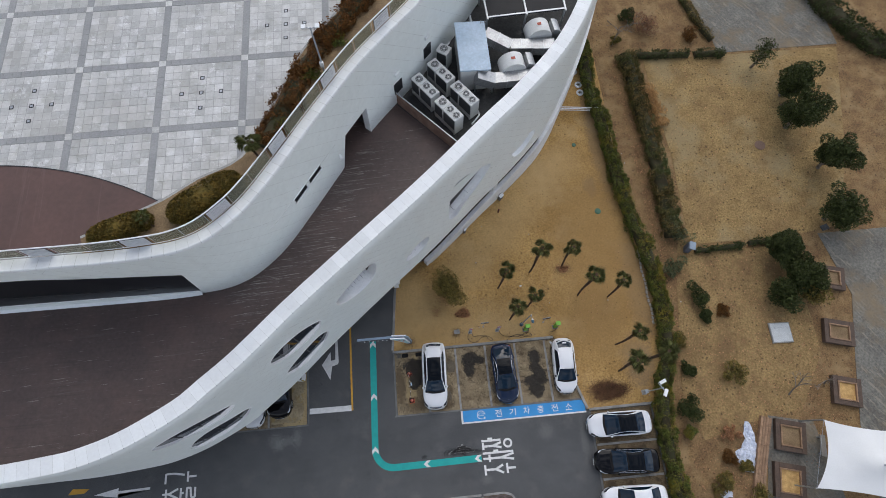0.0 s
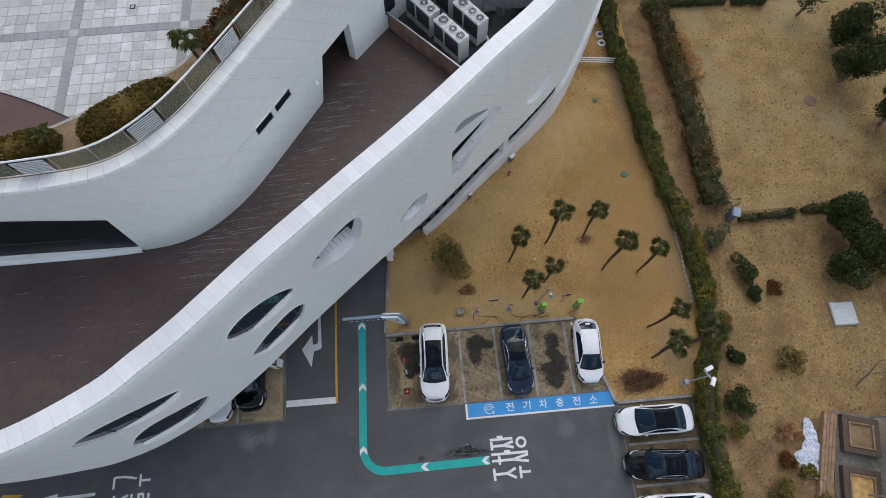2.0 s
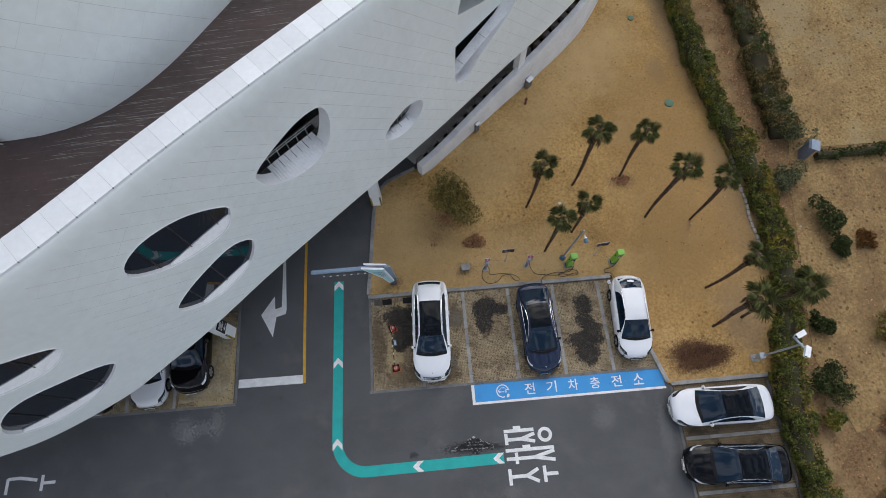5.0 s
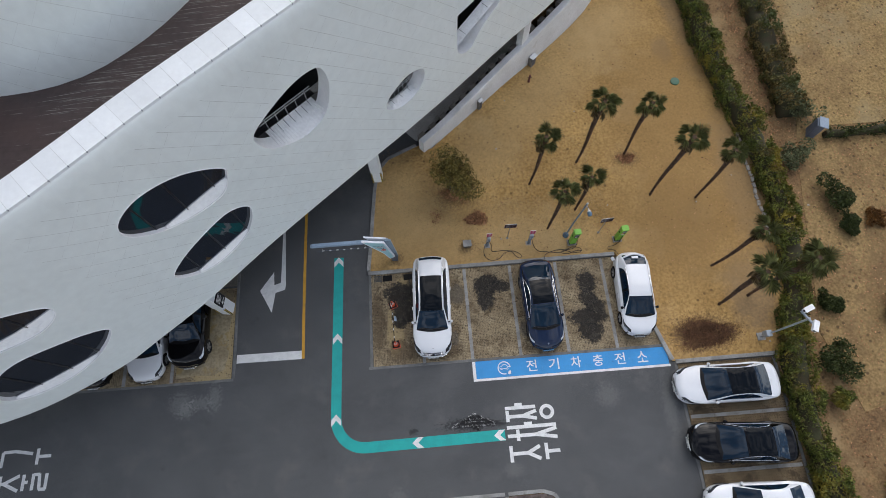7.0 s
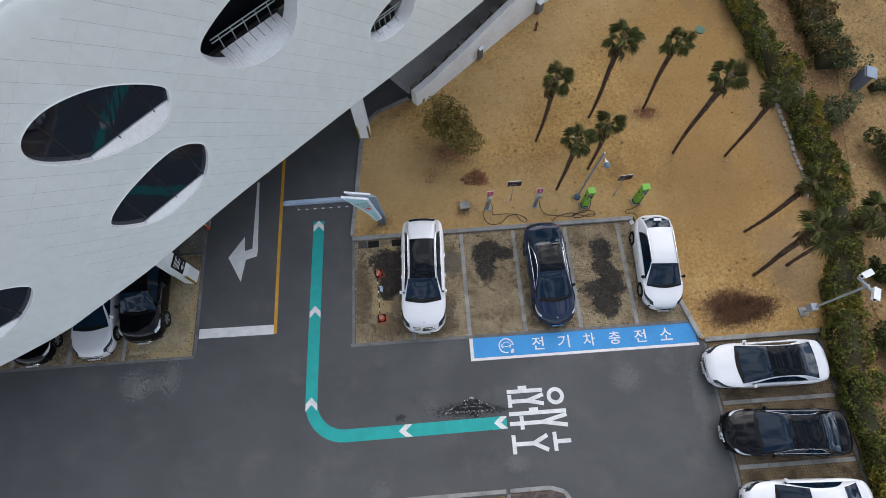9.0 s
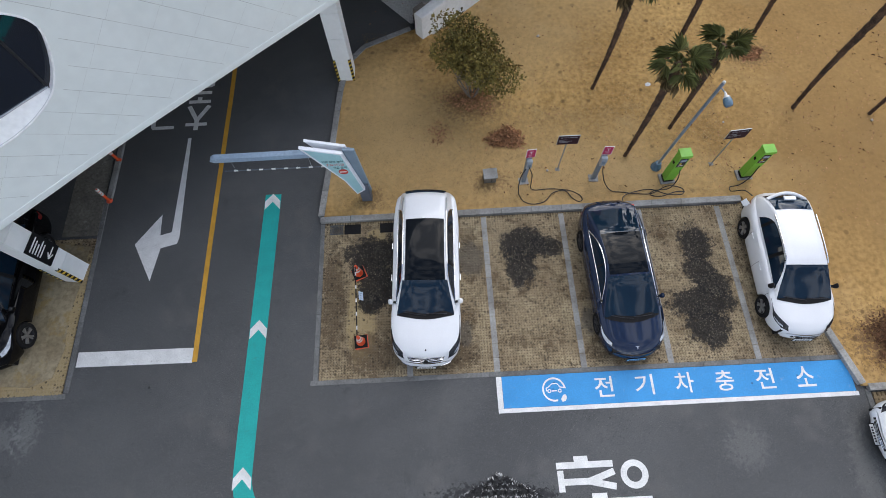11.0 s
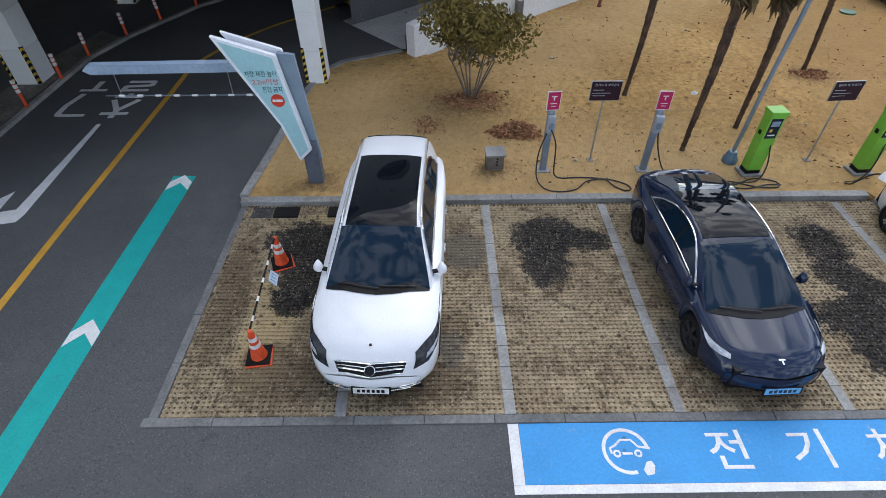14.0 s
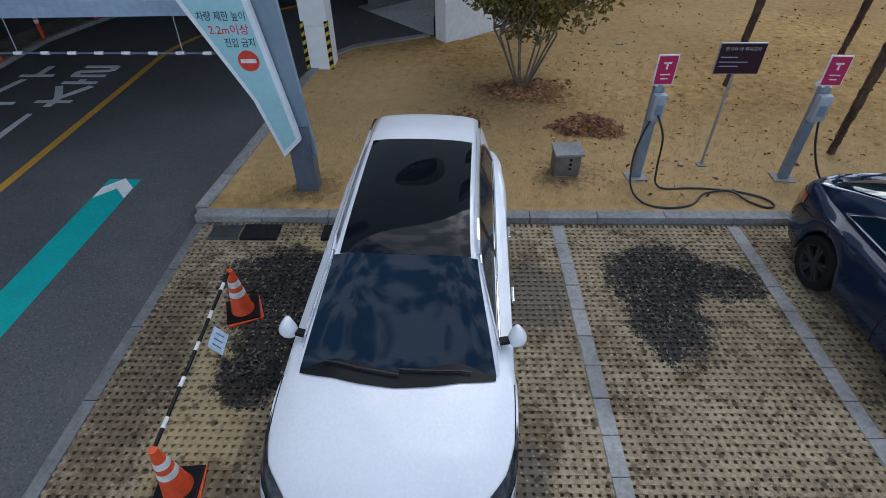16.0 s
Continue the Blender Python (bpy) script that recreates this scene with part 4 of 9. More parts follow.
for key in ("upper_mid", "lower_mid", "upper_left", "lower_left"):
    o = OVALS[key]
    win = tagged(new("window"), "oval dark-glazed window deep in the white wall", "window", kind="structure")
    link_mesh("pane", wall_patch(HULL, o, 0.16), DARK_GLASS, win)
    cs, lo, hi = np.mean([q[0] for q in o]), min(q[1] for q in o), max(q[1] for q in o)
    bm = bmesh.new()
    for ds in (-1.25, 0.0, 1.25):
        zs = [z for s, z in o if abs(s - cs - ds) < 0.35]
        rod(bm, (*HULL.at(cs + ds, 0.155), min(zs)), (*HULL.at(cs + ds, 0.155), max(zs)), 0.034, n=6)
    part("mullion", bm, FRAME_DARK, win)
    # the sloping white sill across the foot of the oval
    zr = lo + (0.21 if key.startswith("upper") else 0.17) * (hi - lo)
    rows_, sl, sr = oval_foot(o, zr, 0.15)
    m = len(rows_) // 2
    link_mesh("window_sill", data_mesh("window_sill", rows_, [(k, k + 1, m + k + 1, m + k) for k in range(m - 1)]), LIT_SILL, win)
    part("transom", tube([(*HULL.at(s, 0.14), zr + 0.02) for s in np.linspace(sl + 0.02, sr - 0.02, 6)], 0.025, 6), STEEL, win)
    part("rim_seam", tube([Vector(q) for q in rows_[:m]], 0.012, 4), JOINT, win)
    part("rim_bead", tube([(*HULL.at(s, -0.004), z) for s, z in o + o[:1]], 0.022, 6), LIT_SILL, win, smooth=True)
for key in ("balcony", "small"):
    o = OVALS[key]
    cs, lo, hi = np.mean([q[0] for q in o]), min(q[1] for q in o), max(q[1] for q in o)
    w = max(q[0] for q in o) - cs
    room = tagged(new("balcony_recess"), "dark recess behind an oval opening with steel rails", "recess", kind="structure")
    # near-black back and dark ceiling put the recess's shade into colour
    link_mesh("back_wall", wall_patch(HULL, [(cs - w - 1, lo - 0.6), (cs + w + 1, lo - 0.6), (cs + w + 1, hi + 0.8), (cs - w - 1, hi + 0.8)], 2.2), SMOKED_DIM, room)
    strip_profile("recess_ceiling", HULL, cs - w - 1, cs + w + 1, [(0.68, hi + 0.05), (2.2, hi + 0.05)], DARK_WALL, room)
    # the white ledge from the rim to the rail, and the drop behind it, coloured dark for its shade
    zr, dep = lo + (0.15 if key == "balcony" else 0.12) * (hi - lo), 1.0 if key == "balcony" else 0.5
    rows_, sl, sr = oval_foot(o, zr, dep)
    m = len(rows_) // 2
    link_mesh("balcony_floor", data_mesh("balcony_floor", rows_, [(k, k + 1, m + k + 1, m + k) for k in range(m - 1)]), LIT_SILL, room)
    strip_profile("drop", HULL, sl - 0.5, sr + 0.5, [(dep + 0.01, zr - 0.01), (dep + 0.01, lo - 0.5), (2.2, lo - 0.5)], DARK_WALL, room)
    for s in np.linspace(sl + 0.25, sr - 0.25, 7 if key == "balcony" else 3):
        part("floor_joint", tube([(*HULL.at(s, dep), zr + 0.012), (*HULL.at(s, 0.55 * dep), zr - 0.45 * 0.5 * (zr - lo) + 0.012)], 0.009, 4), FRAME_DARK, room)
    rail = tagged(new("rail"), "grey steel rail across an oval opening", "rail")
    for h in (0.42, 0.56):
        part("rail_bar", tube([(*HULL.at(s, dep + 0.03), zr + h) for s in np.linspace(sl - 0.1, sr + 0.1, 7)], 0.022, 6), STEEL, rail)
    for s in np.linspace(sl + 0.2, sr - 0.2, 5):
        part("rail_post", rodded((*HULL.at(s, dep + 0.03), zr - 0.1), (*HULL.at(s, dep + 0.03), zr + 0.56), 0.02, n=6), STEEL, rail)
o = OVALS["tall"]
room = tagged(new("stair_recess"), "tall white recess with a slanting inner wall", "recess", kind="structure")
# back wall painted near-black in place of the unlit depth
link_mesh("back_wall", wall_patch(HULL, [(44.4, 4.4), (52, 4.4), (52, 13.0), (44.4, 13.0)], 1.9), SMOKED_DIM, room)
slant = [((45.0, 10.45), (50.2, 8.95)), ((45.0, 8.2), (50.2, 8.6))]
link_mesh("slanting_wall", wall_patch(HULL, [slant[0][0], slant[0][1], slant[1][1], slant[1][0]], 0.62), FACADE, room)
link_mesh("slanting_ledge", data_mesh("ledge", [(*HULL.at(s, off), z) for s, z in slant[0] for off in (0.62, 1.9)], [(0, 2, 3, 1)]), FACADE, room)
link_mesh("stair_foot", data_mesh("stair_foot", [(*HULL.at(s, off), z) for s, z in ((45.1, 7.2), (47.4, 7.9), (50.0, 8.65)) for off in (0.05, 0.6)], [(0, 2, 3, 1), (2, 4, 5, 3)]), LIT_SILL, room)
for s in (45.9, 47.5):
    part("floor_joint", tube([(*HULL.at(s, 0.1), 7.47 + 0.3 * (s - 45.9)), (*HULL.at(s, 0.55), 7.47 + 0.3 * (s - 45.9))], 0.009, 4), FRAME_DARK, room)
link_mesh("recess_back", wall_patch(HULL, OVALS["blind"], 0.35), FACADE, building)

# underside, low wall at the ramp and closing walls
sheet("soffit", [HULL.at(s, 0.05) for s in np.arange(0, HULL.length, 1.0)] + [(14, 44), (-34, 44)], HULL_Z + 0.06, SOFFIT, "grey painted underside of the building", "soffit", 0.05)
low_wall = tagged(new("low_wall"), "low white rendered wall along the ramp", "wall", kind="structure")
wall_off = lambda s: float(np.interp(s, (42.7, 44, 48, 52, 55, 57.7), (0.32, 0.22, 0.10, 0.0, -0.14, -0.27)))  # noqa: E731
wall_top = lambda s: min(HULL_Z - 0.02, 1.08 + 0.14 * (s - 42.75))  # noqa: E731


def rising_band(name, s0, s1, section, material):
    """A band along the building's line whose section (off, z) changes as it goes."""
    ss = np.linspace(s0, s1, max(2, int((s1 - s0) / 0.4)))
    g = np.array([[(*HULL.at(s, o_), z) for o_, z in section(wall_off(s), wall_top(s))] for s in ss])
    n, m = g.shape[:2]
    faces = [(i * m + j, i * m + j + 1, (i + 1) * m + j + 1, (i + 1) * m + j) for i in range(n - 1) for j in range(m - 1)] + [tuple(range(m))]
    return link_mesh(name, data_mesh(name, g.reshape(-1, 3), faces), material, low_wall)


rising_band("low_wall_body", 42.75, HULL.length, lambda o_, h: [(o_, -0.05), (o_, h - 0.04), (o_ + 0.03, h), (o_ + 0.37, h), (o_ + 0.40, h - 0.03), (o_ + 0.40, -0.05)], WHITE_WALL)
strip_profile("skirt_wall", HULL, 57.5, HULL.length, [(0.06, 1.2), (0.06, HULL_Z + 0.02)], WHITE_WALL, low_wall)
POST_BROWN = mat("brown_grey_block", (0.24, 0.215, 0.19), (0.18, 0.16, 0.14), 0.85, s1=3)
# black band standing in for the shaded gaps between the posts
rising_band("plinth", 43.0, 57.5, lambda o_, h: [(o_ + 0.41, h - 0.58), (o_ + 0.80, h - 0.58), (o_ + 0.81, -0.05)], RUBBER)
for s in np.arange(43.2, 57.5, 0.86):
    part("low_post", boxed(-0.22, 0.22, -0.17, 0.17, wall_top(s) - 0.60, wall_top(s) - 0.22, pose(*HULL.at(s, wall_off(s) + 0.60), 0, 0, 0, 42)), POST_BROWN, low_wall)
part("pier", boxed(-0.32, 0.32, -0.2, 0.2, 0, HULL_Z, pose(*HULL.at(51.5, 0.42), 0, 0, 0, 44)), WHITE_WALL, low_wall)
# added walls, not known to stand there, that close and darken the space below
closing = tagged(new("added_closing_wall"), "added dark walls closing off the space below the building", "wall", kind="structure")
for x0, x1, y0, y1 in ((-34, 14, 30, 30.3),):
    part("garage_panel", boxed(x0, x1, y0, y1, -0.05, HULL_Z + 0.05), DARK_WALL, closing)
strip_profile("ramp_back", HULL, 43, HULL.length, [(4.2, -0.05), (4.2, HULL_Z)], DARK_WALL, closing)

# the brown deck and the inner wing
WOOD_DECK = mat("brown_decking", (0.078, 0.053, 0.047), (0.062, 0.042, 0.038), 0.6, s1=0.3, s2=5, var=0.15, bump=0.1)
overlay(WOOD_DECK, (0.10, 0.085, 0.072), 1.2, 0.60, 0.72, 0.55, (0.12, 2.5, 1))
overlay(WOOD_DECK, (0.036, 0.026, 0.023), 3.0, 0.52, 0.7, 0.5, (0.06, 3.0, 1))
overlay(WOOD_DECK, (0.17, 0.155, 0.13), 2.2, 0.62, 0.72, 0.5, (0.14, 4.0, 1), offset=(0, 3, 0), turn=4.0)
overlay(WOOD_DECK, (0.115, 0.07, 0.058), 0.25, 0.5, 0.7, 0.6)
overlay(WOOD_DECK, (0.26, 0.24, 0.21), 1.6, 0.665, 0.70, 0.8, (0.35, 8.0, 1), offset=(2, 5, 0), turn=4.0, detail=3.0)
overlay(WOOD_DECK, (0.22, 0.20, 0.175), 5.0, 0.67, 0.72, 0.7, (0.18, 5.0, 1), offset=(6, 1, 0), turn=4.0, detail=4.0)
sheet("deck", [HULL.at(s, 1.0) for s in np.arange(0, HULL.length, 1.0)] + [(10, 45), (9, 32)] + [INNER.at(s, 0.1) for s in np.arange(INNER.length, 0, -1.0)], DECK_Z, WOOD_DECK,
      "dark brown timber deck between two white walls", "deck", 0.1)

r_ = np.random.default_rng(44)
verts, faces = [], []
for k in range(230):
    s, o_ = r_.uniform(25.5, 38.5), -0.25 - abs(r_.normal(0, 1.1))
    x, y = INNER.at(s, o_)
    ln, wd, tn = r_.uniform(0.15, 0.9), r_.uniform(0.005, 0.016), math.radians(4 + r_.normal(0, 2.5))
    ux, uy = math.cos(tn), math.sin(tn)
    z = DECK_Z + 0.003 + 0.000004 * k
    verts += [(x + ux * a - uy * b, y + uy * a + ux * b, z) for a, b in ((-ln, -wd * 0.3), (ln * 0.4, -wd), (ln, wd * 0.2), (-ln * 0.3, wd))]
    faces.append((4 * k, 4 * k + 1, 4 * k + 2, 4 * k + 3))
SCUFF = per_island(mat("pale_deck_scuffs", (0.24, 0.225, 0.20), (0.15, 0.135, 0.12), 0.8, s1=3, bump=0.0), 0.4)
tagged(link_mesh("deck_scuffs", data_mesh("deck_scuffs", verts, faces), SCUFF), "pale scuffs along the boards of the deck", "scuffs", kind="stuff")

GLAZE = [(0.5, 14.2), (13.8, 14.3), (23.9, 13.75), (24.2, 16.95), (17.0, 18.6), (10.0, 18.9), (0.5, 18.9)]
SLIT = [[(31.9, 16.0), (33.12, 16.0), (33.12, 16.6), (31.9, 16.6)], [(33.38, 16.0), (34.6, 16.0), (34.6, 16.6), (33.38, 16.6)]]
# near-black colour that paints in the shade inside the doorway
GLOOM = mat("doorway_shade", (0.03, 0.03, 0.032), None, 0.8)
DOORWAY = [(36.3, DECK_Z + 0.02), (39.55, DECK_Z + 0.02), (39.6, 16.1), (37.25, 16.05)]
inner = tagged(new("building_wing"), "white curved inner wing rising above the deck", "building", kind="structure")
facade("wing_wall", INNER, 0, INNER.length, DECK_Z - 0.05, 20.0, [GLAZE, DOORWAY] + SLIT, 0.5, FACADE, inner)
part("long_seam", tube([(*INNER.at(s, -0.003), 16.62 - 0.029 * (s - 29.8)) for s in np.linspace(29.6, 36.2, 18)], 0.011, 5), JOINT, inner)
joints("panel_joints", INNER, 18, 55, DECK_Z, 20.0, 1.2, 1.05, [GLAZE, DOORWAY] + SLIT, inner)
link_mesh("glazing", wall_patch(INNER, GLAZE, 0.05), SMOKED_DIM, inner)
strip_profile("glazing_sill", INNER, 0.3, 23.9, [(-0.12, 13.36), (-0.2, 13.6), (0.06, 13.68)], COPING, inner)
part("glazing_bar", tube([(*INNER.at(s, 0.035), 15.3 + 0.05 * (23 - s)) for s in np.arange(0.5, 23.5, 1.0)], 0.025, 6), FRAME_DARK, inner)
for w in SLIT:
    link_mesh("slit_pane", wall_patch(INNER, w, 0.06), SMOKED_DIM, inner)
    part("slit_frame", tube([(*INNER.at(s, -0.01), z) for s, z in w + w[:1]], 0.035, 4), COPING, inner)
link_mesh("doorway_back", wall_patch(INNER, [(35.9, DECK_Z), (40, DECK_Z), (40, 16.2), (35.9, 16.2)], 2.4), GLOOM, inner)
for s in (36.1, 39.8):
    strip = [(*INNER.at(s, o_), z) for o_ in (0.3, 2.4) for z in (DECK_Z, 16.2)]
    link_mesh("doorway_side", data_mesh("doorway_side", strip, [(0, 1, 3, 2)]), GLOOM, inner)
strip_profile("doorway_floor", INNER, 36.1, 39.8, [(-0.03, DECK_Z + 0.026), (2.4, DECK_Z + 0.026)], WOOD_DECK, inner)
strip_profile("doorway_top", INNER, 36.1, 39.8, [(0.3, 16.1), (2.4, 16.1)], GLOOM, inner)
for k in range(int(INNER.length / 0.62)):
    strip_profile("coping_panel", INNER, 0.62 * k + 0.010, 0.62 * k + 0.610, [(-0.03, 19.95), (-0.03, 20.12), (0.02, 20.17), (0.64, 20.06), (0.68, 19.9)], COPING, inner, 0.31)
strip_profile("coping_bed", INNER, 0, INNER.length, [(-0.022, 20.1), (0.025, 20.162), (0.63, 20.052)], JOINT, inner)

# ---- plaza on the roof ----
SLAB = mat("plaza_bed", (0.36, 0.358, 0.345), (0.30, 0.298, 0.288), 0.9, s1=1.0)
TILE = mat("granite_tile", (0.50, 0.495, 0.475), (0.42, 0.418, 0.405), 0.65, s1=0.35, s2=8, var=0.08, bump=0.08)
overlay(TILE, (0.60, 0.60, 0.59), 0.5, 0.52, 0.66, 0.7)
overlay(TILE, (0.36, 0.35, 0.325), 0.25, 0.5, 0.66, 0.75, offset=(4, 2, 0))
overlay(TILE, (0.36, 0.355, 0.32), 1.6, 0.55, 0.62, 0.6, detail=10.0)
overlay(TILE, (0.66, 0.66, 0.65), 0.9, 0.56, 0.62, 0.7, detail=12.0, offset=(9, 3, 0), grit=0.8)
TILE_JOINED = TILE.copy()
TILE_JOINED.name = "granite_tile_joined"
per_piece(TILE, 0.16)
per_island(TILE_JOINED, 0.16)
BAND = mat("grey_granite_band", (0.285, 0.288, 0.285), (0.24, 0.243, 0.242), 0.7, s1=0.6, s2=10, var=0.1, bump=0.08)
BROWN_FLOOR = mat("brown_plaza_floor", (0.105, 0.055, 0.045), (0.085, 0.046, 0.038), 0.65, s1=0.3, s2=4, var=0.1)
overlay(BROWN_FLOOR, (0.15, 0.09, 0.075), 1.2, 0.58, 0.75, 0.6, (3, 0.15, 1))
BED_SOIL = mat("bed_soil", (0.24, 0.165, 0.09), (0.16, 0.105, 0.055), 0.95, s1=1.2, s2=12, var=0.3, bump=0.6)

plaza_edge, _ = spline([(2.2, 25.5), (0.48, 23.5), (-2.26, 20.0), (-3.3, 17.9), (-4.15, 15.9), (-5.6, 13.2), (-7.9, 12.05), (-9.6, 11.0), (-11.2, 10.3), (-13.6, 9.25)], 0.6)
edge_pts = [tuple(p) for p in plaza_edge]
sheet("plaza", [INNER.at(s, 0.6) for s in np.arange(0, INNER.length, 1.0)] + [(11, 48), (-44, 48), (-44, 8.4)], PLAZA_Z, SLAB, "pale granite plaza on the roof of the building", "plaza", 0.3)
plaza_bed = tagged(new("planting_bed"), "soil bed with a pale kerb along the railing", "planting bed", kind="structure")
bed_outline = edge_pts + [INNER.at(s, 0.64) for s in np.arange(20.6, 46.6, 1.0)]
part("soil", prism(bed_outline, PLAZA_Z - 0.02, PLAZA_Z + 0.12), BED_SOIL, plaza_bed)
part("bed_kerb", prism(ribbon(plaza_edge, 0.3), PLAZA_Z - 0.01, PLAZA_Z + 0.10), SLAB, plaza_bed)

# granite tiles: 9 by 9 in each square, dark bands between
PX, PY, X0, Y0 = 4.7, 4.42, -10.45, 15.4
hole = edge_pts + [(3.5, 24.0), (-2, 14), (-8, 7.6), (-13.6, 7.6)]


plaza_outline = [INNER.at(s, 0.8) for s in np.arange(10, INNER.length, 1.0)] + [(11, 48), (-44, 48), (-44, 8.6)]


def on_plaza(x, y):
    return inside(plaza_outline, x, y)


plaza_ob = bpy.data.objects["plaza"]
tile_me, joined_v, joined_f, made_tiles = None, [], [], 0
for px in range(-3, 3):
    for py in range(-2, 5):
        cx, cy = X0 + px * PX, Y0 + py * PY
        for i in range(9):
            for j in range(8):
                w, l = (PX - 0.4) / 9, (PY - 0.4) / 8
                x, y = cx + 0.2 + (i + 0.5) * w, cy + 0.2 + (j + 0.5) * l
                if not all(on_plaza(x + a, y + b) for a in (-w / 2, w / 2) for b in (-l / 2, l / 2)) or math.hypot(x + 20.4, y + 6.0) < 19.5 or (inside(hole, x, y) and inside(hole, x - 0.5, y + 0.5)):
                    continue
                near = made_tiles < 300 and -15.2 < x and 11 < y < 22 and on_plaza(x, y)
                if near:
                    made_tiles += 1
                    if tile_me is None:
                        ob = part("paving_tile", boxed(-w / 2 + 0.012, w / 2 - 0.012, -l / 2 + 0.012, l / 2 - 0.012, -0.02, 0.012, bevel=0.004), TILE, plaza_ob)
                        tile_me = ob.data
                    else:
                        ob = new("paving_tile", tile_me)
                        ob.parent = plaza_ob
                    ob.location = (x, y, PLAZA_Z + random.uniform(-0.002, 0.003))
                else:
                    b0, z = len(joined_v), PLAZA_Z + 0.012
                    a, c = w / 2 - 0.012, l / 2 - 0.012
                    joined_v += [(x - a, y - c, z), (x + a, y - c, z), (x + a, y + c, z), (x - a, y + c, z)]
                    joined_f.append((b0, b0 + 1, b0 + 2, b0 + 3))
tagged(link_mesh("paving_tiles", data_mesh("paving_tiles", joined_v, joined_f), TILE_JOINED, plaza_ob), "pale granite paving tiles", kind="stuff")
bands = tagged(new("paving_band"), "grey granite bands between the pale squares", "paving band", kind="structure")
for k in range(-3, 4):
    x = X0 + k * PX
    ys = [y for y in np.arange(9.6, 40, 0.5) if on_plaza(x - 0.25, y) and on_plaza(x + 0.25, y)]
    bm = bmesh.new()
    for y in ys:
        box(bm, x - 0.19, x + 0.19, y - 0.247, y + 0.247, PLAZA_Z - 0.01, PLAZA_Z + 0.013)
    part("band", bm, BAND, bands)
for k in range(-2, 6):
    y = Y0 + k * PY
    bm = bmesh.new()
    for x in np.arange(-29.7, 3, 0.5):
        if on_plaza(x - 0.25, y) and on_plaza(x + 0.25, y):
            box(bm, x - 0.244, x + 0.244, y - 0.19, y + 0.19, PLAZA_Z - 0.01, PLAZA_Z + 0.0155)
    part("band", bm, BAND, bands)
for i in range(-3, 4):
    for j in range(-2, 6):
        x, y = X0 + i * PX, Y0 + j * PY
        if on_plaza(x - 0.3, y) and on_plaza(x + 0.3, y) and y > 11:
            part("crossing_tile", boxed(x - 0.19, x + 0.19, y - 0.19, y + 0.19, PLAZA_Z, PLAZA_Z + 0.019), TILE, bands)
for px, py in ((0, 0), (-2, 0), (1, 1), (-1, 1)):
    cx, cy = X0 + (px + 0.5) * PX, Y0 + (py + 0.5) * PY
    for dx, dy in ((0, 0), (1.1, 0), (-1.1, 0), (0, 1.0), (0, -1.0)):
        if py == 1 and px == -1:
            continue
        dr = tagged(part("floor_light", prism(ellipse(cx + dx, cy + dy, 0.17, 0.17, 45, 4), PLAZA_Z, PLAZA_Z + 0.024), FRAME_DARK, None), "small dark square light set in the paving", "floor light", "lights in the plaza")
        part("light_lens", prism(ellipse(cx + dx, cy + dy, 0.10, 0.10, 45, 4), PLAZA_Z + 0.024, PLAZA_Z + 0.03), STEEL, dr)
disc = [(-20.4 + 20 * math.cos(a), -6 + 20 * math.sin(a)) for a in np.linspace(radians(57.2), radians(100), 24)]
sheet("stage_floor", disc + [(-23.9, 8.65), (-14, 8.6), (-12.9, 9.3)], PLAZA_Z + 0.05, BROWN_FLOOR, "dark red-brown curved floor at the plaza", "floor", 0.05)
part("stage_edge", prism(ribbon(disc, 0.05), PLAZA_Z, PLAZA_Z + 0.07), FRAME_DARK, bpy.data.objects["stage_floor"])

# railing of glass and louvres
RAIL_GLASS = bpy.data.materials.new("rail_glass")
RAIL_GLASS.use_nodes = True
_p = RAIL_GLASS.node_tree.nodes["Principled BSDF"]
_p.inputs["Base Color"].default_value, _p.inputs["Roughness"].default_value = (0.36, 0.36, 0.28, 1), 0.06
_p.inputs["Transmission Weight"].default_value, _p.inputs["IOR"].default_value = 0.8, 1.2
railing = thing("railing", (0, 0, 0), "white steel railing with glass and louvre panels", "railing", kind="structure")
RS = np.arange(2.0, 50.0, 1.6)
part("top_rail", tube([(*INNER.at(s, 0.74), 21.0) for s in np.arange(1.0, 51, 0.5)], 0.04, 8), WHITE_METAL, railing)
part("bottom_rail", tube([(*INNER.at(s, 0.74), 20.02) for s in np.arange(1.0, 51, 0.5)], 0.025, 6), WHITE_METAL, railing)
for k, s in enumerate(RS):
    a, b = INNER.at(s, 0.74), INNER.at(s + 1.6, 0.74)
    part("post", rodded((*a, 19.85), (*a, 21.0), 0.016, n=8), STEEL, railing)
    ang = math.degrees(math.atan2(b[1] - a[1], b[0] - a[0]))
    mid = ((a[0] + b[0]) / 2, (a[1] + b[1]) / 2)
    if k % 3 == 1:
        lv = part("louvre_panel", boxed(-0.62, 0.62, -0.012, 0.012, 20.1, 20.9), FRAME_DARK, railing)
        lv.matrix_world = pose(*mid, 0, 0, 0, ang)
        for j in range(8):
            part("louvre_slat", boxed(-0.6, 0.6, -0.05, 0.02, 20.13 + 0.1 * j, 20.165 + 0.1 * j), WHITE_METAL, lv)
    else:
        pn = part("glass_panel", boxed(-0.72, 0.72, -0.006, 0.006, 20.08, 20.92), RAIL_GLASS, railing)
        pn.matrix_world = pose(*mid, 0, 0, 0, ang)
        pn.visible_shadow = False

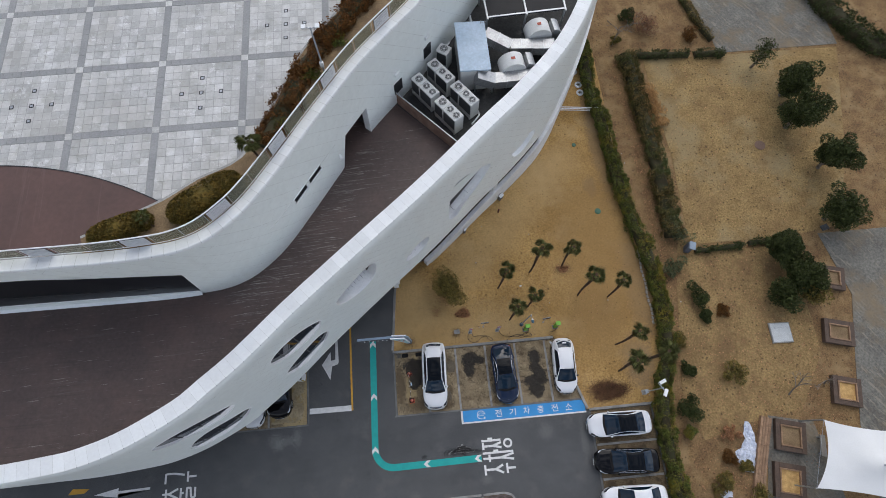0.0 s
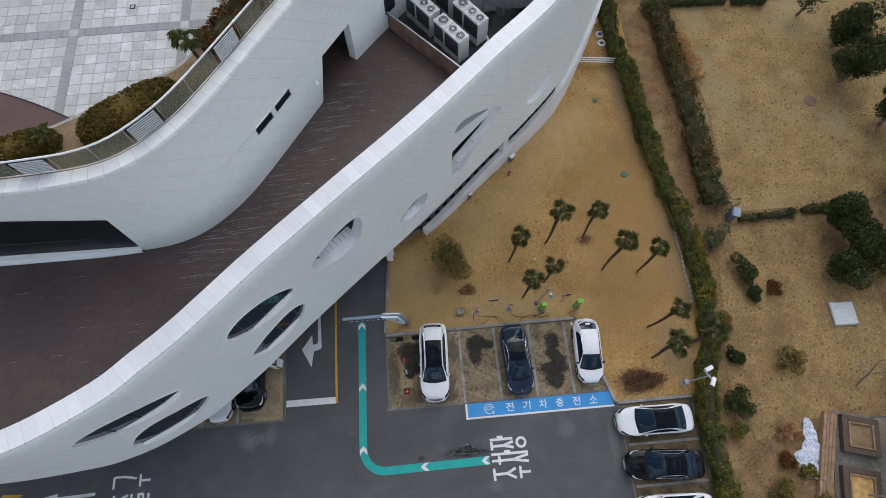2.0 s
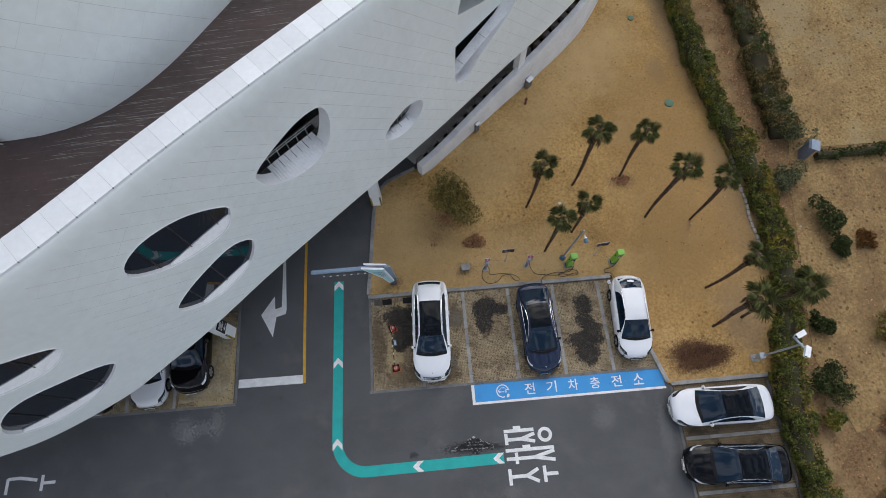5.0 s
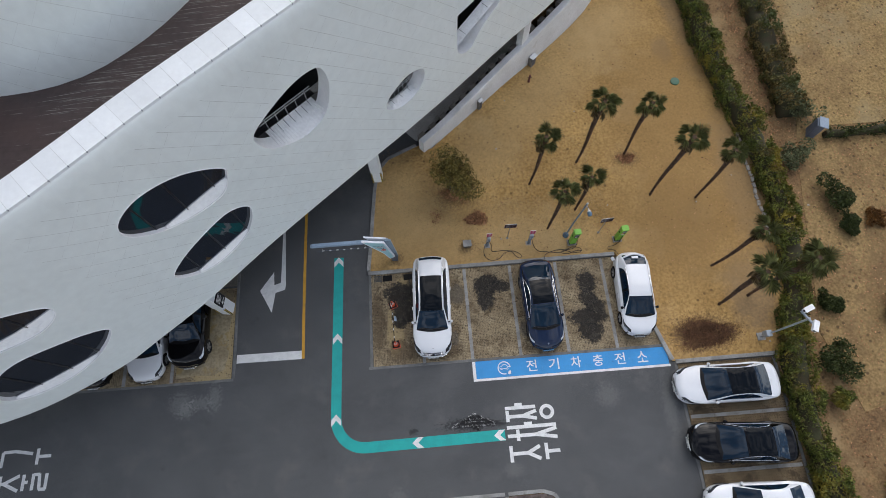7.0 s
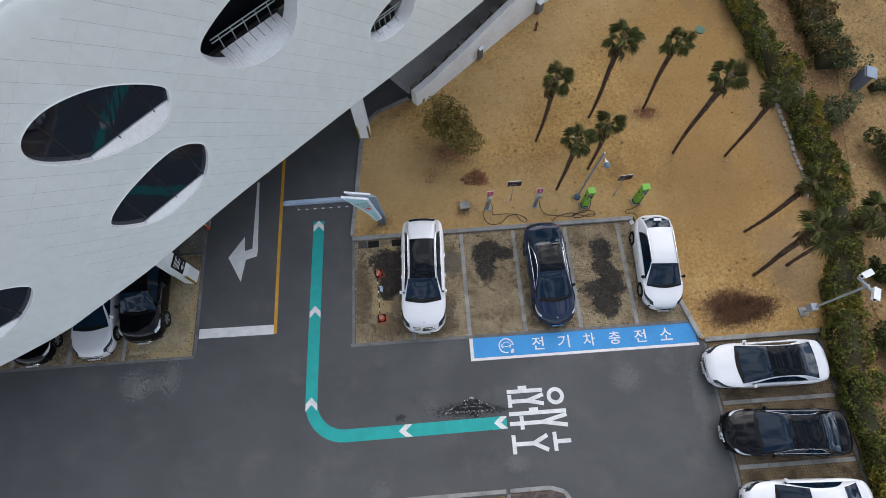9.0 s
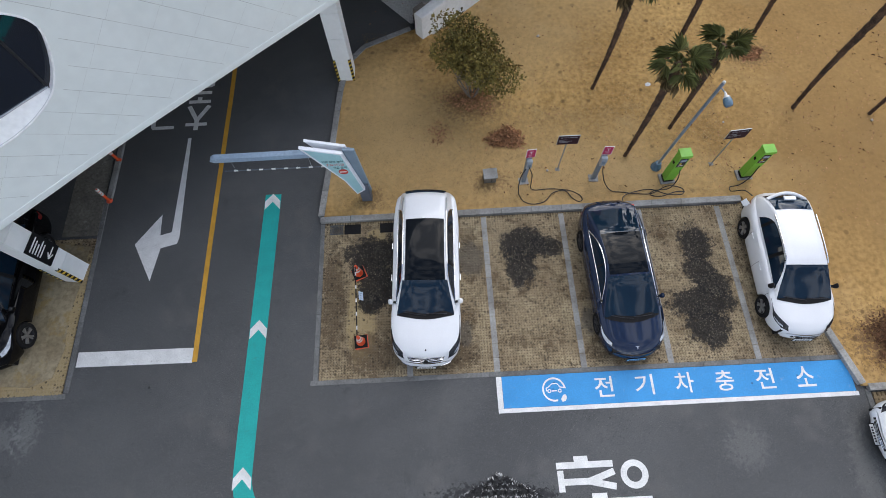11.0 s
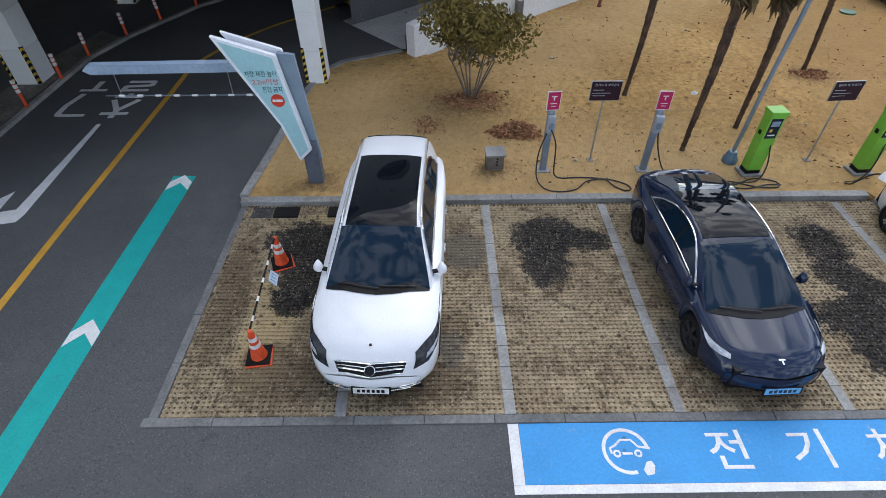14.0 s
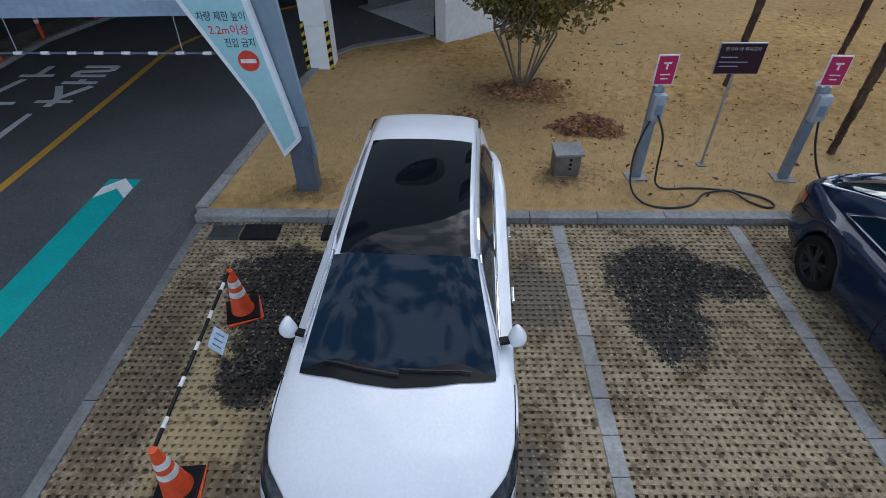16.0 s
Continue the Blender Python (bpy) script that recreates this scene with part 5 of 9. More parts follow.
# ---- plant on the deck behind a rusty wall ----
ROOF_GREY = mat("roof_membrane", (0.050, 0.050, 0.049), (0.032, 0.032, 0.031), 0.85, s1=0.6, s2=6, var=0.25)
overlay(ROOF_GREY, (0.15, 0.145, 0.13), 1.0, 0.56, 0.7, 0.6)
RUST = mat("rusty_panel", (0.20, 0.125, 0.095), (0.135, 0.075, 0.055), 0.8, s1=1.6, s2=14, var=0.25, bump=0.2)
UNIT = mat("unit_casing", (0.62, 0.625, 0.61), (0.54, 0.545, 0.53), 0.5, s1=1.0, var=0.06, bump=0.03)
FAN_DARK = mat("fan_grille", (0.05, 0.052, 0.055), None, 0.5, bump=0.0)
DUCT = mat("sheet_duct", (0.36, 0.37, 0.38), (0.28, 0.285, 0.29), 0.38, metal=0.75, s1=1.5, s2=8, var=0.15, bump=0.15, bscale=5)
BLUE_ROOF = mat("pale_blue_sheet", (0.42, 0.52, 0.62), (0.34, 0.44, 0.54), 0.45, s1=0.8, s2=6, var=0.1)
overlay(BLUE_ROOF, (0.2, 0.2, 0.2), 0.9, 0.64, 0.76, 0.6)
sheet("plant_floor", [(2.3, 20.6), (6.45, 16.1)] + [HULL.at(s, 1.02) for s in np.arange(47.6, 70, 1.0)] + [(12, 33), (8, 27), (5.2, 23.4)], DECK_Z + 0.012, ROOF_GREY, "stained grey roof floor of the plant area", "floor", 0.01)
screen_wall = tagged(new("screen_wall"), "low rusty metal screen wall on the deck", "screen wall")
for k in range(5):
    a = Vector((2.62, 20.42)).lerp(Vector((6.5, 16.1)), k / 5)
    b = Vector((2.62, 20.42)).lerp(Vector((6.5, 16.1)), (k + 1) / 5)
    L_ = (b - a).length
    part("screen_panel", boxed(0.006, L_ - 0.006, -0.03, 0.03, DECK_Z, 14.55, pose(a.x, a.y, 0, 0, 0, math.degrees(math.atan2((b - a).y, (b - a).x)))), RUST, screen_wall)
part("screen_cap", tube([(2.62, 20.42, 14.58), (6.5, 16.1, 14.58)], 0.05, 6), STEEL, screen_wall)


def condenser(m, w, fans, label):
    t = thing("condenser_unit", m, label, "condenser", "condensers on the roof")
    part("casing", boxed(-w / 2, w / 2, -0.38, 0.38, 0.08, 1.68, bevel=0.02), UNIT, t)
    for side in (-1, 1):
        part("coil_grille", boxed(-w / 2 + 0.06, w / 2 - 0.06, side * 0.38 - 0.008, side * 0.38 + 0.008, 0.55, 1.55), FAN_DARK, t)
    for k in range(fans):
        x = (k - (fans - 1) / 2) * w / fans
        r = 0.32 if fans == 1 else 0.27
        fan = part("fan", lathe([(r, 1.68), (r, 1.74), (r - 0.03, 1.75), (r - 0.035, 1.70), (0.02, 1.70)], 20), UNIT, t, smooth=True)
        bm = lathe([(r - 0.04, 1.712), (0.1, 1.716), (0.09, 1.716), (0.0, 1.716)], 20)
        part("fan_opening", bm, FAN_DARK, fan)
        bm = bmesh.new()
        for rr in (0.11, 0.19, 0.26):
            if rr < r - 0.03:
                ring = [(rr * math.cos(2 * math.pi * j / 16), rr * math.sin(2 * math.pi * j / 16), 1.742) for j in range(17)]
                sub = tube(ring, 0.009, 4)
                me_ = bpy.data.meshes.new("ring")
                sub.to_mesh(me_)
                sub.free()
                bm.from_mesh(me_)
                bpy.data.meshes.remove(me_)
        made = bmesh.ops.create_cone(bm, cap_ends=True, segments=10, radius1=0.07, radius2=0.05, depth=0.03)["verts"]
        bmesh.ops.translate(bm, verts=made, vec=(0, 0, 1.74))
        part("fan_guard", bm, UNIT, fan)
        fan.matrix_local = pose(x, 0, 0)
    for sx in (-1, 1):
        part("foot", boxed(sx * (w / 2 - 0.1) - 0.05, sx * (w / 2 - 0.1) + 0.05, -0.4, 0.4, 0, 0.08), STEEL, t)
    return t


ROW_TURN = math.degrees(math.atan2(-3.6, 2.6))
for x0, y0 in ((4.25, 21.05), (5.42, 22.15)):
    for d, w, f in ((0.0, 0.86, 1), (1.08, 1.22, 2), (2.42, 0.86, 1), (3.5, 1.22, 2)):
        condenser((x0 + 0.585 * d, y0 - 0.81 * d, DECK_Z, 0, 0, ROW_TURN), w, f, "pale grey air-conditioning condenser with round top fan" if f == 1 else "pale grey air-conditioning condenser with two top fans")
condenser((6.15, 23.4, DECK_Z, 0, 0, ROW_TURN + 20), 0.86, 1, "pale grey air-conditioning condenser standing alone")
hut = thing("plant_box", (8.0, 23.05, DECK_Z, 0, 0, 0), "pale blue sheet-metal plant housing", "plant housing")
part("housing", boxed(-0.92, 0.92, -1.95, 1.95, 0, 2.1), UNIT, hut)
part("roof_sheet", boxed(-1.05, 1.05, -2.05, 2.05, 2.1, 2.22, pose(0, 0, 0, 0, 2, 0), 0.02), BLUE_ROOF, hut)


def duct_run(points, w, h, label):
    t = thing("duct", (0, 0, 0), label, "duct")
    p = [Vector(q) for q in points]
    for k, (a, b) in enumerate(zip(p[:-1], p[1:])):
        d = b - a
        n = max(1, int(d.length / 0.75))
        for j in range(n):
            m_ = Matrix.Translation(a + d * ((j + 0.5) / n)) @ d.to_track_quat("Y", "Z").to_matrix().to_4x4()
            part("duct_section", boxed(-w / 2, w / 2, -d.length / n / 2 + 0.006, d.length / n / 2 - 0.006, -h / 2, h / 2, m_, 0.012), DUCT, t)
            part("flange", boxed(-w / 2 - 0.03, w / 2 + 0.03, d.length / n / 2 - 0.02, d.length / n / 2 + 0.02, -h / 2 - 0.03, h / 2 + 0.03, m_), STEEL, t)
    for q in (p[0], p[-1], p[len(p) // 2]):
        part("duct_leg", boxed(q.x - 0.05, q.x + 0.05, q.y - 0.05, q.y + 0.05, DECK_Z, q.z - h / 2), STEEL, t)
    return t


duct_run([(8.1, 20.9, 15.1), (9.3, 20.75, 14.6), (11.9, 20.9, 14.5)], 0.85, 0.7, "shiny sheet-metal duct on the roof")
duct_run([(9.1, 24.4, 15.0), (10.8, 23.5, 14.6), (13.9, 23.3, 14.5)], 0.85, 0.7, "shiny bent sheet-metal duct on the roof")


def blower(m):
    t = thing("blower", m, "silver snail-shaped roof blower with red mark", "blower", "blowers on the roof")
    out = [(0.95 * (1 - 0.18 * a / 6.28) * math.cos(a), 0.95 * (1 - 0.18 * a / 6.28) * math.sin(a)) for a in np.linspace(0, 5.9, 30)]
    bm = prism(out, -0.55, 0.55)
    bmesh.ops.transform(bm, matrix=pose(0, 0, 1.25, 90, 0, 0), verts=bm.verts)
    part("scroll", bm, UNIT, t, smooth=True)
    hood = [(0.7, -0.55)] + [(1.02 + 0.62 * math.sin(a), 0.05 + 0.62 * math.cos(a)) for a in np.linspace(0, math.pi / 2, 10)] + [(1.64, -0.55)]
    bm = prism(hood, -0.5, 0.5)
    bmesh.ops.transform(bm, matrix=pose(0, 0, 1.25, 90, 0, 0), verts=bm.verts)
    part("outlet_hood", bm, DUCT, t, smooth=True)
    part("stand", boxed(-0.6, 0.6, -0.5, 0.5, 0, 0.45), STEEL, t)
    part("mark", boxed(-0.12, 0.15, -0.1, 0.1, 2.17, 2.2), TAIL_RED_PAINT, t)
    return t


TAIL_RED_PAINT = mat("red_mark", (0.42, 0.09, 0.05), None, 0.6)
blower((10.7, 21.8, DECK_Z, 0, 0, 6))
blower((12.9, 24.5, DECK_Z, 0, 0, 6))
frame_ob = thing("panel_frame", (12.15, 27.3, DECK_Z, 0, 0, 3), "steel frame with dark panels on the roof", "panel frame")
for x in (-1.4, 1.4):
    part("panel", boxed(x - 1.32, x + 1.32, -1.5, 1.5, 2.0, 2.06, pose(0, 0, 0, 4, 0, 0)), SMOKED_DIM, frame_ob)
for x in (-2.8, 0, 2.8):
    part("frame_bar", boxed(x - 0.06, x + 0.06, -1.6, 1.6, 1.98, 2.12, pose(0, 0, 0, 4, 0, 0)), STEEL, frame_ob)
    for y in (-1.5, 1.5):
        part("frame_leg", boxed(x - 0.06, x + 0.06, y - 0.06, y + 0.06, 0, 2.0), STEEL, frame_ob)
part("frame_bar", boxed(-2.85, 2.85, -1.62, -1.5, 1.86, 2.0), STEEL, frame_ob)
ladder = thing("ladder", (8.95, 25.4, DECK_Z, 0, 0, 10), "grey steel ladder leaning on the roof", "ladder")
for x in (-0.22, 0.22):
    part("stile", rodded((x, 0, 0), (x, -0.6, 2.6), 0.025, n=6), STEEL, ladder)
for k in range(8):
    part("rung", rodded((-0.22, -0.6 * (k + 0.7) / 8.6, 2.6 * (k + 0.7) / 8.6), (0.22, -0.6 * (k + 0.7) / 8.6, 2.6 * (k + 0.7) / 8.6), 0.018, n=6), STEEL, ladder)
for k, pts in enumerate([[(5.9, 24.3, 13.5), (6.7, 25.2, 13.5), (6.9, 26.5, 13.5)], [(7.6, 18.2, 13.45), (8.2, 18.9, 13.45), (8.0, 20.2, 13.45)], [(8.5, 25.5, 14.2), (8.4, 26.9, 14.2), (8.4, 26.9, 13.4)]]):
    tagged(part("pipe", tube(pts, 0.06, 8), WHITE_METAL, None), "white pipe across the roof floor", "pipe")

# ---- cars ----
def paintwork(name, c, rough=0.28, coat=0.6, spec=0.4):
    m = mat(name, c, tuple(0.93 * v for v in c), rough, s1=0.8, s2=40, var=0.04, bump=0.0, coat=coat, spec=spec)
    return overlay(m, tuple(0.75 * v + (0.03 if c[0] > 0.1 else 0.006) for v in c), 2.5, 0.6, 0.8, 0.25)


CAR_WHITE = paintwork("white_car_paint", (0.73, 0.74, 0.765))
CAR_NAVY = paintwork("dark_blue_car_paint", (0.008, 0.017, 0.044), 0.10, 0.45, 0.25)
CAR_BLACK = paintwork("black_car_paint", (0.003, 0.003, 0.004), 0.06, 0.18, 0.18)
CAR_SILVER = paintwork("silver_white_car_paint", (0.62, 0.63, 0.65))
CAR_GLASS = mat("tinted_car_glass", (0.006, 0.018, 0.034), (0.004, 0.012, 0.024), 0.015, bump=0.0, var=0.05, spec=0.4)
ROOF_GLASS = mat("black_roof_glass", (0.005, 0.007, 0.010), None, 0.03, bump=0.0, var=0.05, spec=0.12)
CHROME = mat("chrome", (0.75, 0.76, 0.78), None, 0.12, metal=1.0, bump=0.0, var=0.02)
LAMP_GLASS = mat("headlamp_glass", (0.55, 0.58, 0.62), (0.30, 0.32, 0.36), 0.08, s1=9, var=0.2, bump=0.0, coat=1.0)
DARK_LAMP = mat("dark_headlamp", (0.015, 0.016, 0.019), (0.030, 0.032, 0.038), 0.2, s1=14, var=0.2, bump=0.0, coat=0.15, spec=0.25)
TAIL_RED = mat("red_lamp_glass", (0.35, 0.012, 0.012), None, 0.15, bump=0.0, coat=1.0)
PLATE_WHITE = mat("white_plate", (0.75, 0.75, 0.74), None, 0.4, bump=0.0)
PLATE_BLUE = mat("pale_blue_plate", (0.16, 0.42, 0.70), None, 0.4, bump=0.0)
RIM = mat("alloy_rim", (0.45, 0.46, 0.48), (0.38, 0.39, 0.41), 0.3, metal=0.8, bump=0.0)
DARK_RIM = mat("dark_rim", (0.04, 0.04, 0.045), None, 0.4, metal=0.5, bump=0.0)

RED_PLUG = mat("red_plug", (0.5, 0.03, 0.02), None, 0.4, bump=0.0)

SHAPES = {
    "suv": dict(belt=[(0, 0.60), (0.008, 0.68), (0.025, 0.85), (0.05, 0.96), (0.1, 1.03), (0.17, 1.08), (0.28, 1.13), (0.5, 1.15), (0.85, 1.18), (0.965, 1.12), (1, 0.98)],
                roof=[(0.232, 1.09), (0.32, 1.41), (0.395, 1.67), (0.47, 1.76), (0.6, 1.80), (0.8, 1.78), (0.91, 1.71), (0.955, 1.45), (0.985, 1.14)],
                wide=[(0, 0.72), (0.006, 0.80), (0.025, 0.91), (0.07, 0.97), (0.18, 0.995), (0.35, 1), (0.75, 1), (0.9, 0.98), (0.97, 0.93), (1, 0.84)],
                glass=(0.03, 0.405, 0.925, 0.975), sides=((0.29, 0.50), (0.515, 0.69), (0.71, 0.86)), wheel=0.385, axles=(0.17, 0.79), top=0.62, base=0.84, sill=0.30),
    "fastback": dict(bow=0.36, belt=[(0, 0.55), (0.012, 0.64), (0.05, 0.72), (0.15, 0.80), (0.27, 0.90), (0.45, 0.95), (0.7, 0.99), (0.86, 1.03), (0.965, 1.06), (1, 0.90)],
                     roof=[(0.205, 0.85), (0.30, 1.05), (0.41, 1.29), (0.49, 1.41), (0.56, 1.44), (0.65, 1.43), (0.76, 1.35), (0.86, 1.19), (0.94, 1.055)],
                     wide=[(0, 0.80), (0.01, 0.865), (0.04, 0.94), (0.09, 0.98), (0.2, 1.0), (0.35, 1), (0.75, 1), (0.88, 0.975), (0.96, 0.89), (1, 0.76)],
                     glass=(0.03, 0.455, 0.73, 0.93), sides=((0.31, 0.53), (0.545, 0.80)), wheel=0.345, axles=(0.18, 0.793), top=0.64, base=0.86, sill=0.22),
    "sedan": dict(belt=[(0, 0.58), (0.012, 0.68), (0.05, 0.76), (0.15, 0.84), (0.28, 0.92), (0.45, 0.95), (0.7, 0.98), (0.84, 1.03), (0.965, 1.05), (1, 0.88)],
                  roof=[(0.24, 0.895), (0.34, 1.11), (0.44, 1.33), (0.5, 1.42), (0.57, 1.45), (0.66, 1.44), (0.75, 1.36), (0.84, 1.17), (0.90, 1.045)],
                  wide=[(0, 0.66), (0.01, 0.76), (0.04, 0.88), (0.09, 0.95), (0.2, 0.985), (0.35, 1), (0.75, 1), (0.88, 0.98), (0.96, 0.91), (1, 0.80)],
                  glass=(0.03, 0.46, 0.735, 0.89), sides=((0.31, 0.53), (0.545, 0.79)), wheel=0.34, axles=(0.18, 0.775), top=0.66, base=0.88, sill=0.22),
    "hatch": dict(belt=[(0, 0.62), (0.012, 0.74), (0.06, 0.85), (0.14, 0.92), (0.25, 0.99), (0.45, 1.0), (0.7, 1.03), (0.9, 1.08), (0.97, 1.02), (1, 0.86)],
                  roof=[(0.205, 0.965), (0.29, 1.17), (0.39, 1.43), (0.45, 1.53), (0.55, 1.57), (0.7, 1.565), (0.80, 1.535), (0.88, 1.42), (0.93, 1.27), (0.97, 1.06)],
                  wide=[(0, 0.62), (0.01, 0.74), (0.05, 0.88), (0.1, 0.95), (0.2, 0.985), (0.35, 1), (0.75, 1), (0.88, 0.97), (0.95, 0.88), (0.985, 0.74), (1, 0.6)],
                  glass=(0.03, 0.415, 0.80, 0.965), sides=((0.28, 0.49), (0.505, 0.72), (0.735, 0.80)), wheel=0.335, axles=(0.185, 0.80), top=0.62, base=0.88, sill=0.24),
}


def curve_of(rows, u, smooth=2):
    v = np.interp(u, [r[0] for r in rows], [r[1] for r in rows])
    for _ in range(smooth):
        v[1:-1] = 0.25 * v[:-2] + 0.5 * v[1:-1] + 0.25 * v[2:]
    return v


def grid_mesh(name, g, close_ends=False):
    """A mesh over a grid of places (stations, around)."""
    n, m = g.shape[:2]
    faces = [(i * m + j, i * m + j + 1, (i + 1) * m + j + 1, (i + 1) * m + j) for i in range(n - 1) for j in range(m - 1)]
    if close_ends:
        faces += [tuple(range(m - 1, -1, -1)), tuple(range((n - 1) * m, n * m))]
    return data_mesh(name, g.reshape(-1, 3), faces)


def raised(g, i0, i1, j0, j1, lift):
    """A patch of such a grid, lifted off it along its normals."""
    du, dv = np.gradient(g, axis=0), np.gradient(g, axis=1)
    nrm = np.cross(dv, du)
    nrm /= np.linalg.norm(nrm, axis=2)[..., None] + 1e-9
    mid = g.mean((0, 1))
    if (nrm * (g - mid)).sum() < 0:
        nrm = -nrm
    return (g + lift * nrm)[i0 : i1 + 1, j0 : j1 + 1]


def laid(g, rows, cols, lift):
    """Places on a grid between its stations, lifted off it."""
    q = raised(g, 0, g.shape[0] - 1, 0, g.shape[1] - 1, lift)
    i, j = np.clip(rows, 0, g.shape[0] - 1.001), np.clip(cols, 0, g.shape[1] - 1.001)
    i0, j0 = i.astype(int), j.astype(int)
    fi, fj = (i - i0)[..., None], (j - j0)[..., None]
    return (q[i0, j0] * (1 - fj) + q[i0, j0 + 1] * fj) * (1 - fi) + (q[i0 + 1, j0] * (1 - fj) + q[i0 + 1, j0 + 1] * fj) * fi


def fair(patch, lift):
    """A glass patch smoothed to one even curve, so that it mirrors like bent glass."""
    n, m = patch.shape[:2]
    c = m // 2
    r = np.linspace(-1, 1, n)
    wide = np.polyfit(r, np.abs(patch[:, -1, 0]), 3)
    basis = lambda i, q: np.stack([i**k * q ** (2 * e) for k in range(5) for e in range(3)], -1)  # noqa: E731
    q = patch[:, :, 0] / np.polyval(wide, r)[:, None]
    ii = np.repeat(r[:, None], m, 1)
    fit = [np.linalg.lstsq(basis(ii.ravel(), q.ravel()), patch[:, :, k].ravel(), rcond=None)[0] for k in (1, 2)]
    i, q = np.meshgrid(np.linspace(-1, 1, 24), np.linspace(-1, 1, 19) * np.sign(patch[0, -1, 0]), indexing="ij")
    out = np.stack([q * np.polyval(wide, i), basis(i, q) @ fit[0], basis(i, q) @ fit[1]], -1)
    return raised(out, 0, 23, 0, 18, lift) if patch.shape[0] > 2 else patch


def wheel(parent, x, y, r, side, rim_material):
    w = tagged(part("wheel", lathe([(r * 0.62, -0.105), (r * 0.9, -0.11), (r * 0.975, -0.085), (r, -0.05), (r, 0.05), (r * 0.975, 0.085), (r * 0.9, 0.11), (r * 0.66, 0.105)], 28, False), RUBBER, parent, smooth=True))
    w.matrix_local = pose(x, y, r, 0, 90 * side, 0)
    part("rim_barrel", lathe([(r * 0.68, 0.106), (r * 0.64, 0.10), (r * 0.60, 0.05), (r * 0.58, 0.02), (0.0, 0.015)], 24, False), DARK_RIM, w, smooth=True)
    bm = bmesh.new()
    for k in range(5):
        for turn in (72 * k - 9, 72 * k + 9):
            box(bm, 0.03, r * 0.645, -0.022, 0.022, 0.055, 0.095, pose(0, 0, 0, 0, 0, turn), 0.008)
    made = bmesh.ops.create_cone(bm, cap_ends=True, segments=12, radius1=0.07, radius2=0.06, depth=0.05)["verts"]
    bmesh.ops.translate(bm, verts=made, vec=(0, 0, 0.07))
    part("rim", bm, rim_material, w)
    return w


def car(shape, m, size, colour, label, roof_glass=None, roof_rails=False, rim=RIM, chrome_line=False, lamps=LAMP_GLASS, nose="", plate=PLATE_WHITE, fine=True):
    """A car that faces -y in its own space, standing on z = 0."""
    d, (length, width, height) = SHAPES[shape], size
    scale = height / max(z for _, z in d["roof"])
    top = thing("car", m, label, "car")
    nu = 100
    u = np.linspace(0, 1, nu)
    y = (u - 0.5) * length
    zb, half = curve_of(d["belt"], u) * scale, curve_of(d["wide"], u) * width / 2
    zs = np.full(nu, d["sill"]) + 0.10 * (np.clip(0.06 - u, 0, 1) + np.clip(u - 0.94, 0, 1)) / 0.06
    r = d["wheel"]
    for a in d["axles"]:
        yw = (a - 0.5) * length
        zs = np.maximum(zs, np.where(abs(y - yw) < r + 0.06, np.sqrt(np.maximum((r + 0.06) ** 2 - (y - yw) ** 2, 0)) + r * 0.93, 0))
    zs = np.minimum(zs, zb - 0.06)
    cols = []
    for fx, fz, dz in ((0, 1, 0.030), (0.52, 1, 0.060 if shape == "suv" else 0.038), (0.74, 1, 0.012), (0.9, 1, -0.02), (0.965, 1, -0.075), (0.99, 0.72, 0), (1.0, 0.5, 0), (0.995, 0.25, 0), (0.97, 0.08, 0), (0.93, 0, 0)):
        cols.append(np.stack([half * fx, y, zs + (zb - zs) * fz + dz], 1))
    right = np.stack(cols, 1)
    left = right[:, ::-1] * np.array([-1, 1, 1])
    body = np.concatenate([left[:, :-1], right], 1)
    bow = lambda v: d.get("bow", 0.24) * np.clip((0.46 - v) / 0.46, 0, 1) - 0.16 * np.clip((v - 0.6) / 0.4, 0, 1)  # noqa: E731
    body[:, :, 1] += bow(u)[:, None] * (body[:, :, 0] / (width / 2)) ** 2
    bo = link_mesh("body", grid_mesh("body", body, True), colour, top, True, 38)
    part("underbody", boxed(-width * 0.36, width * 0.36, -length * 0.47, length * 0.47, 0.2, 0.62 * scale), BLACK, top)
    # the cabin
    u0, u1 = d["roof"][0][0], d["roof"][-1][0]
    ng = 64
    ug = np.linspace(u0, u1, ng)
    yg = (ug - 0.5) * length
    zr, zbg = curve_of(d["roof"], ug, 3) * scale, np.interp(ug, u, zb) + 0.0
    zr = np.maximum(zr, zbg + 0.004)
    wb = np.interp(ug, u, half) * d["base"]
    wt = np.minimum(wb, width / 2 * d["top"] * (1 - 0.06 * np.abs(np.linspace(-1, 1, ng)) ** 2))
    h = zr - zbg
    wt = wb - (wb - wt) * np.clip(h / (0.36 * height), 0, 1)
    cols = []
    for fx, fz in ((0.0, 1.012), (0.35, 1.008), (0.68, 0.995), (0.88, 0.97), (0.965, 0.93), (1.0, 0.86), (None, 0.55), (None, 0.12), (None, -0.06)):
        x = wt * fx if fx is not None else wb + (wt - wb) * np.clip(fz / 0.86, 0, 1) ** 1.15
        cols.append(np.stack([x, yg, zbg + h * fz], 1))
    rt = np.stack(cols, 1)
    cabin = np.concatenate([rt[:, ::-1][:, :-1] * np.array([-1, 1, 1]), rt], 1)
    cabin[:, :, 1] += bow(ug)[:, None] * (cabin[:, :, 0] / (width / 2)) ** 2
    link_mesh("cabin", grid_mesh("cabin", cabin), colour, top, True, 38)
    c = cabin.shape[1] // 2
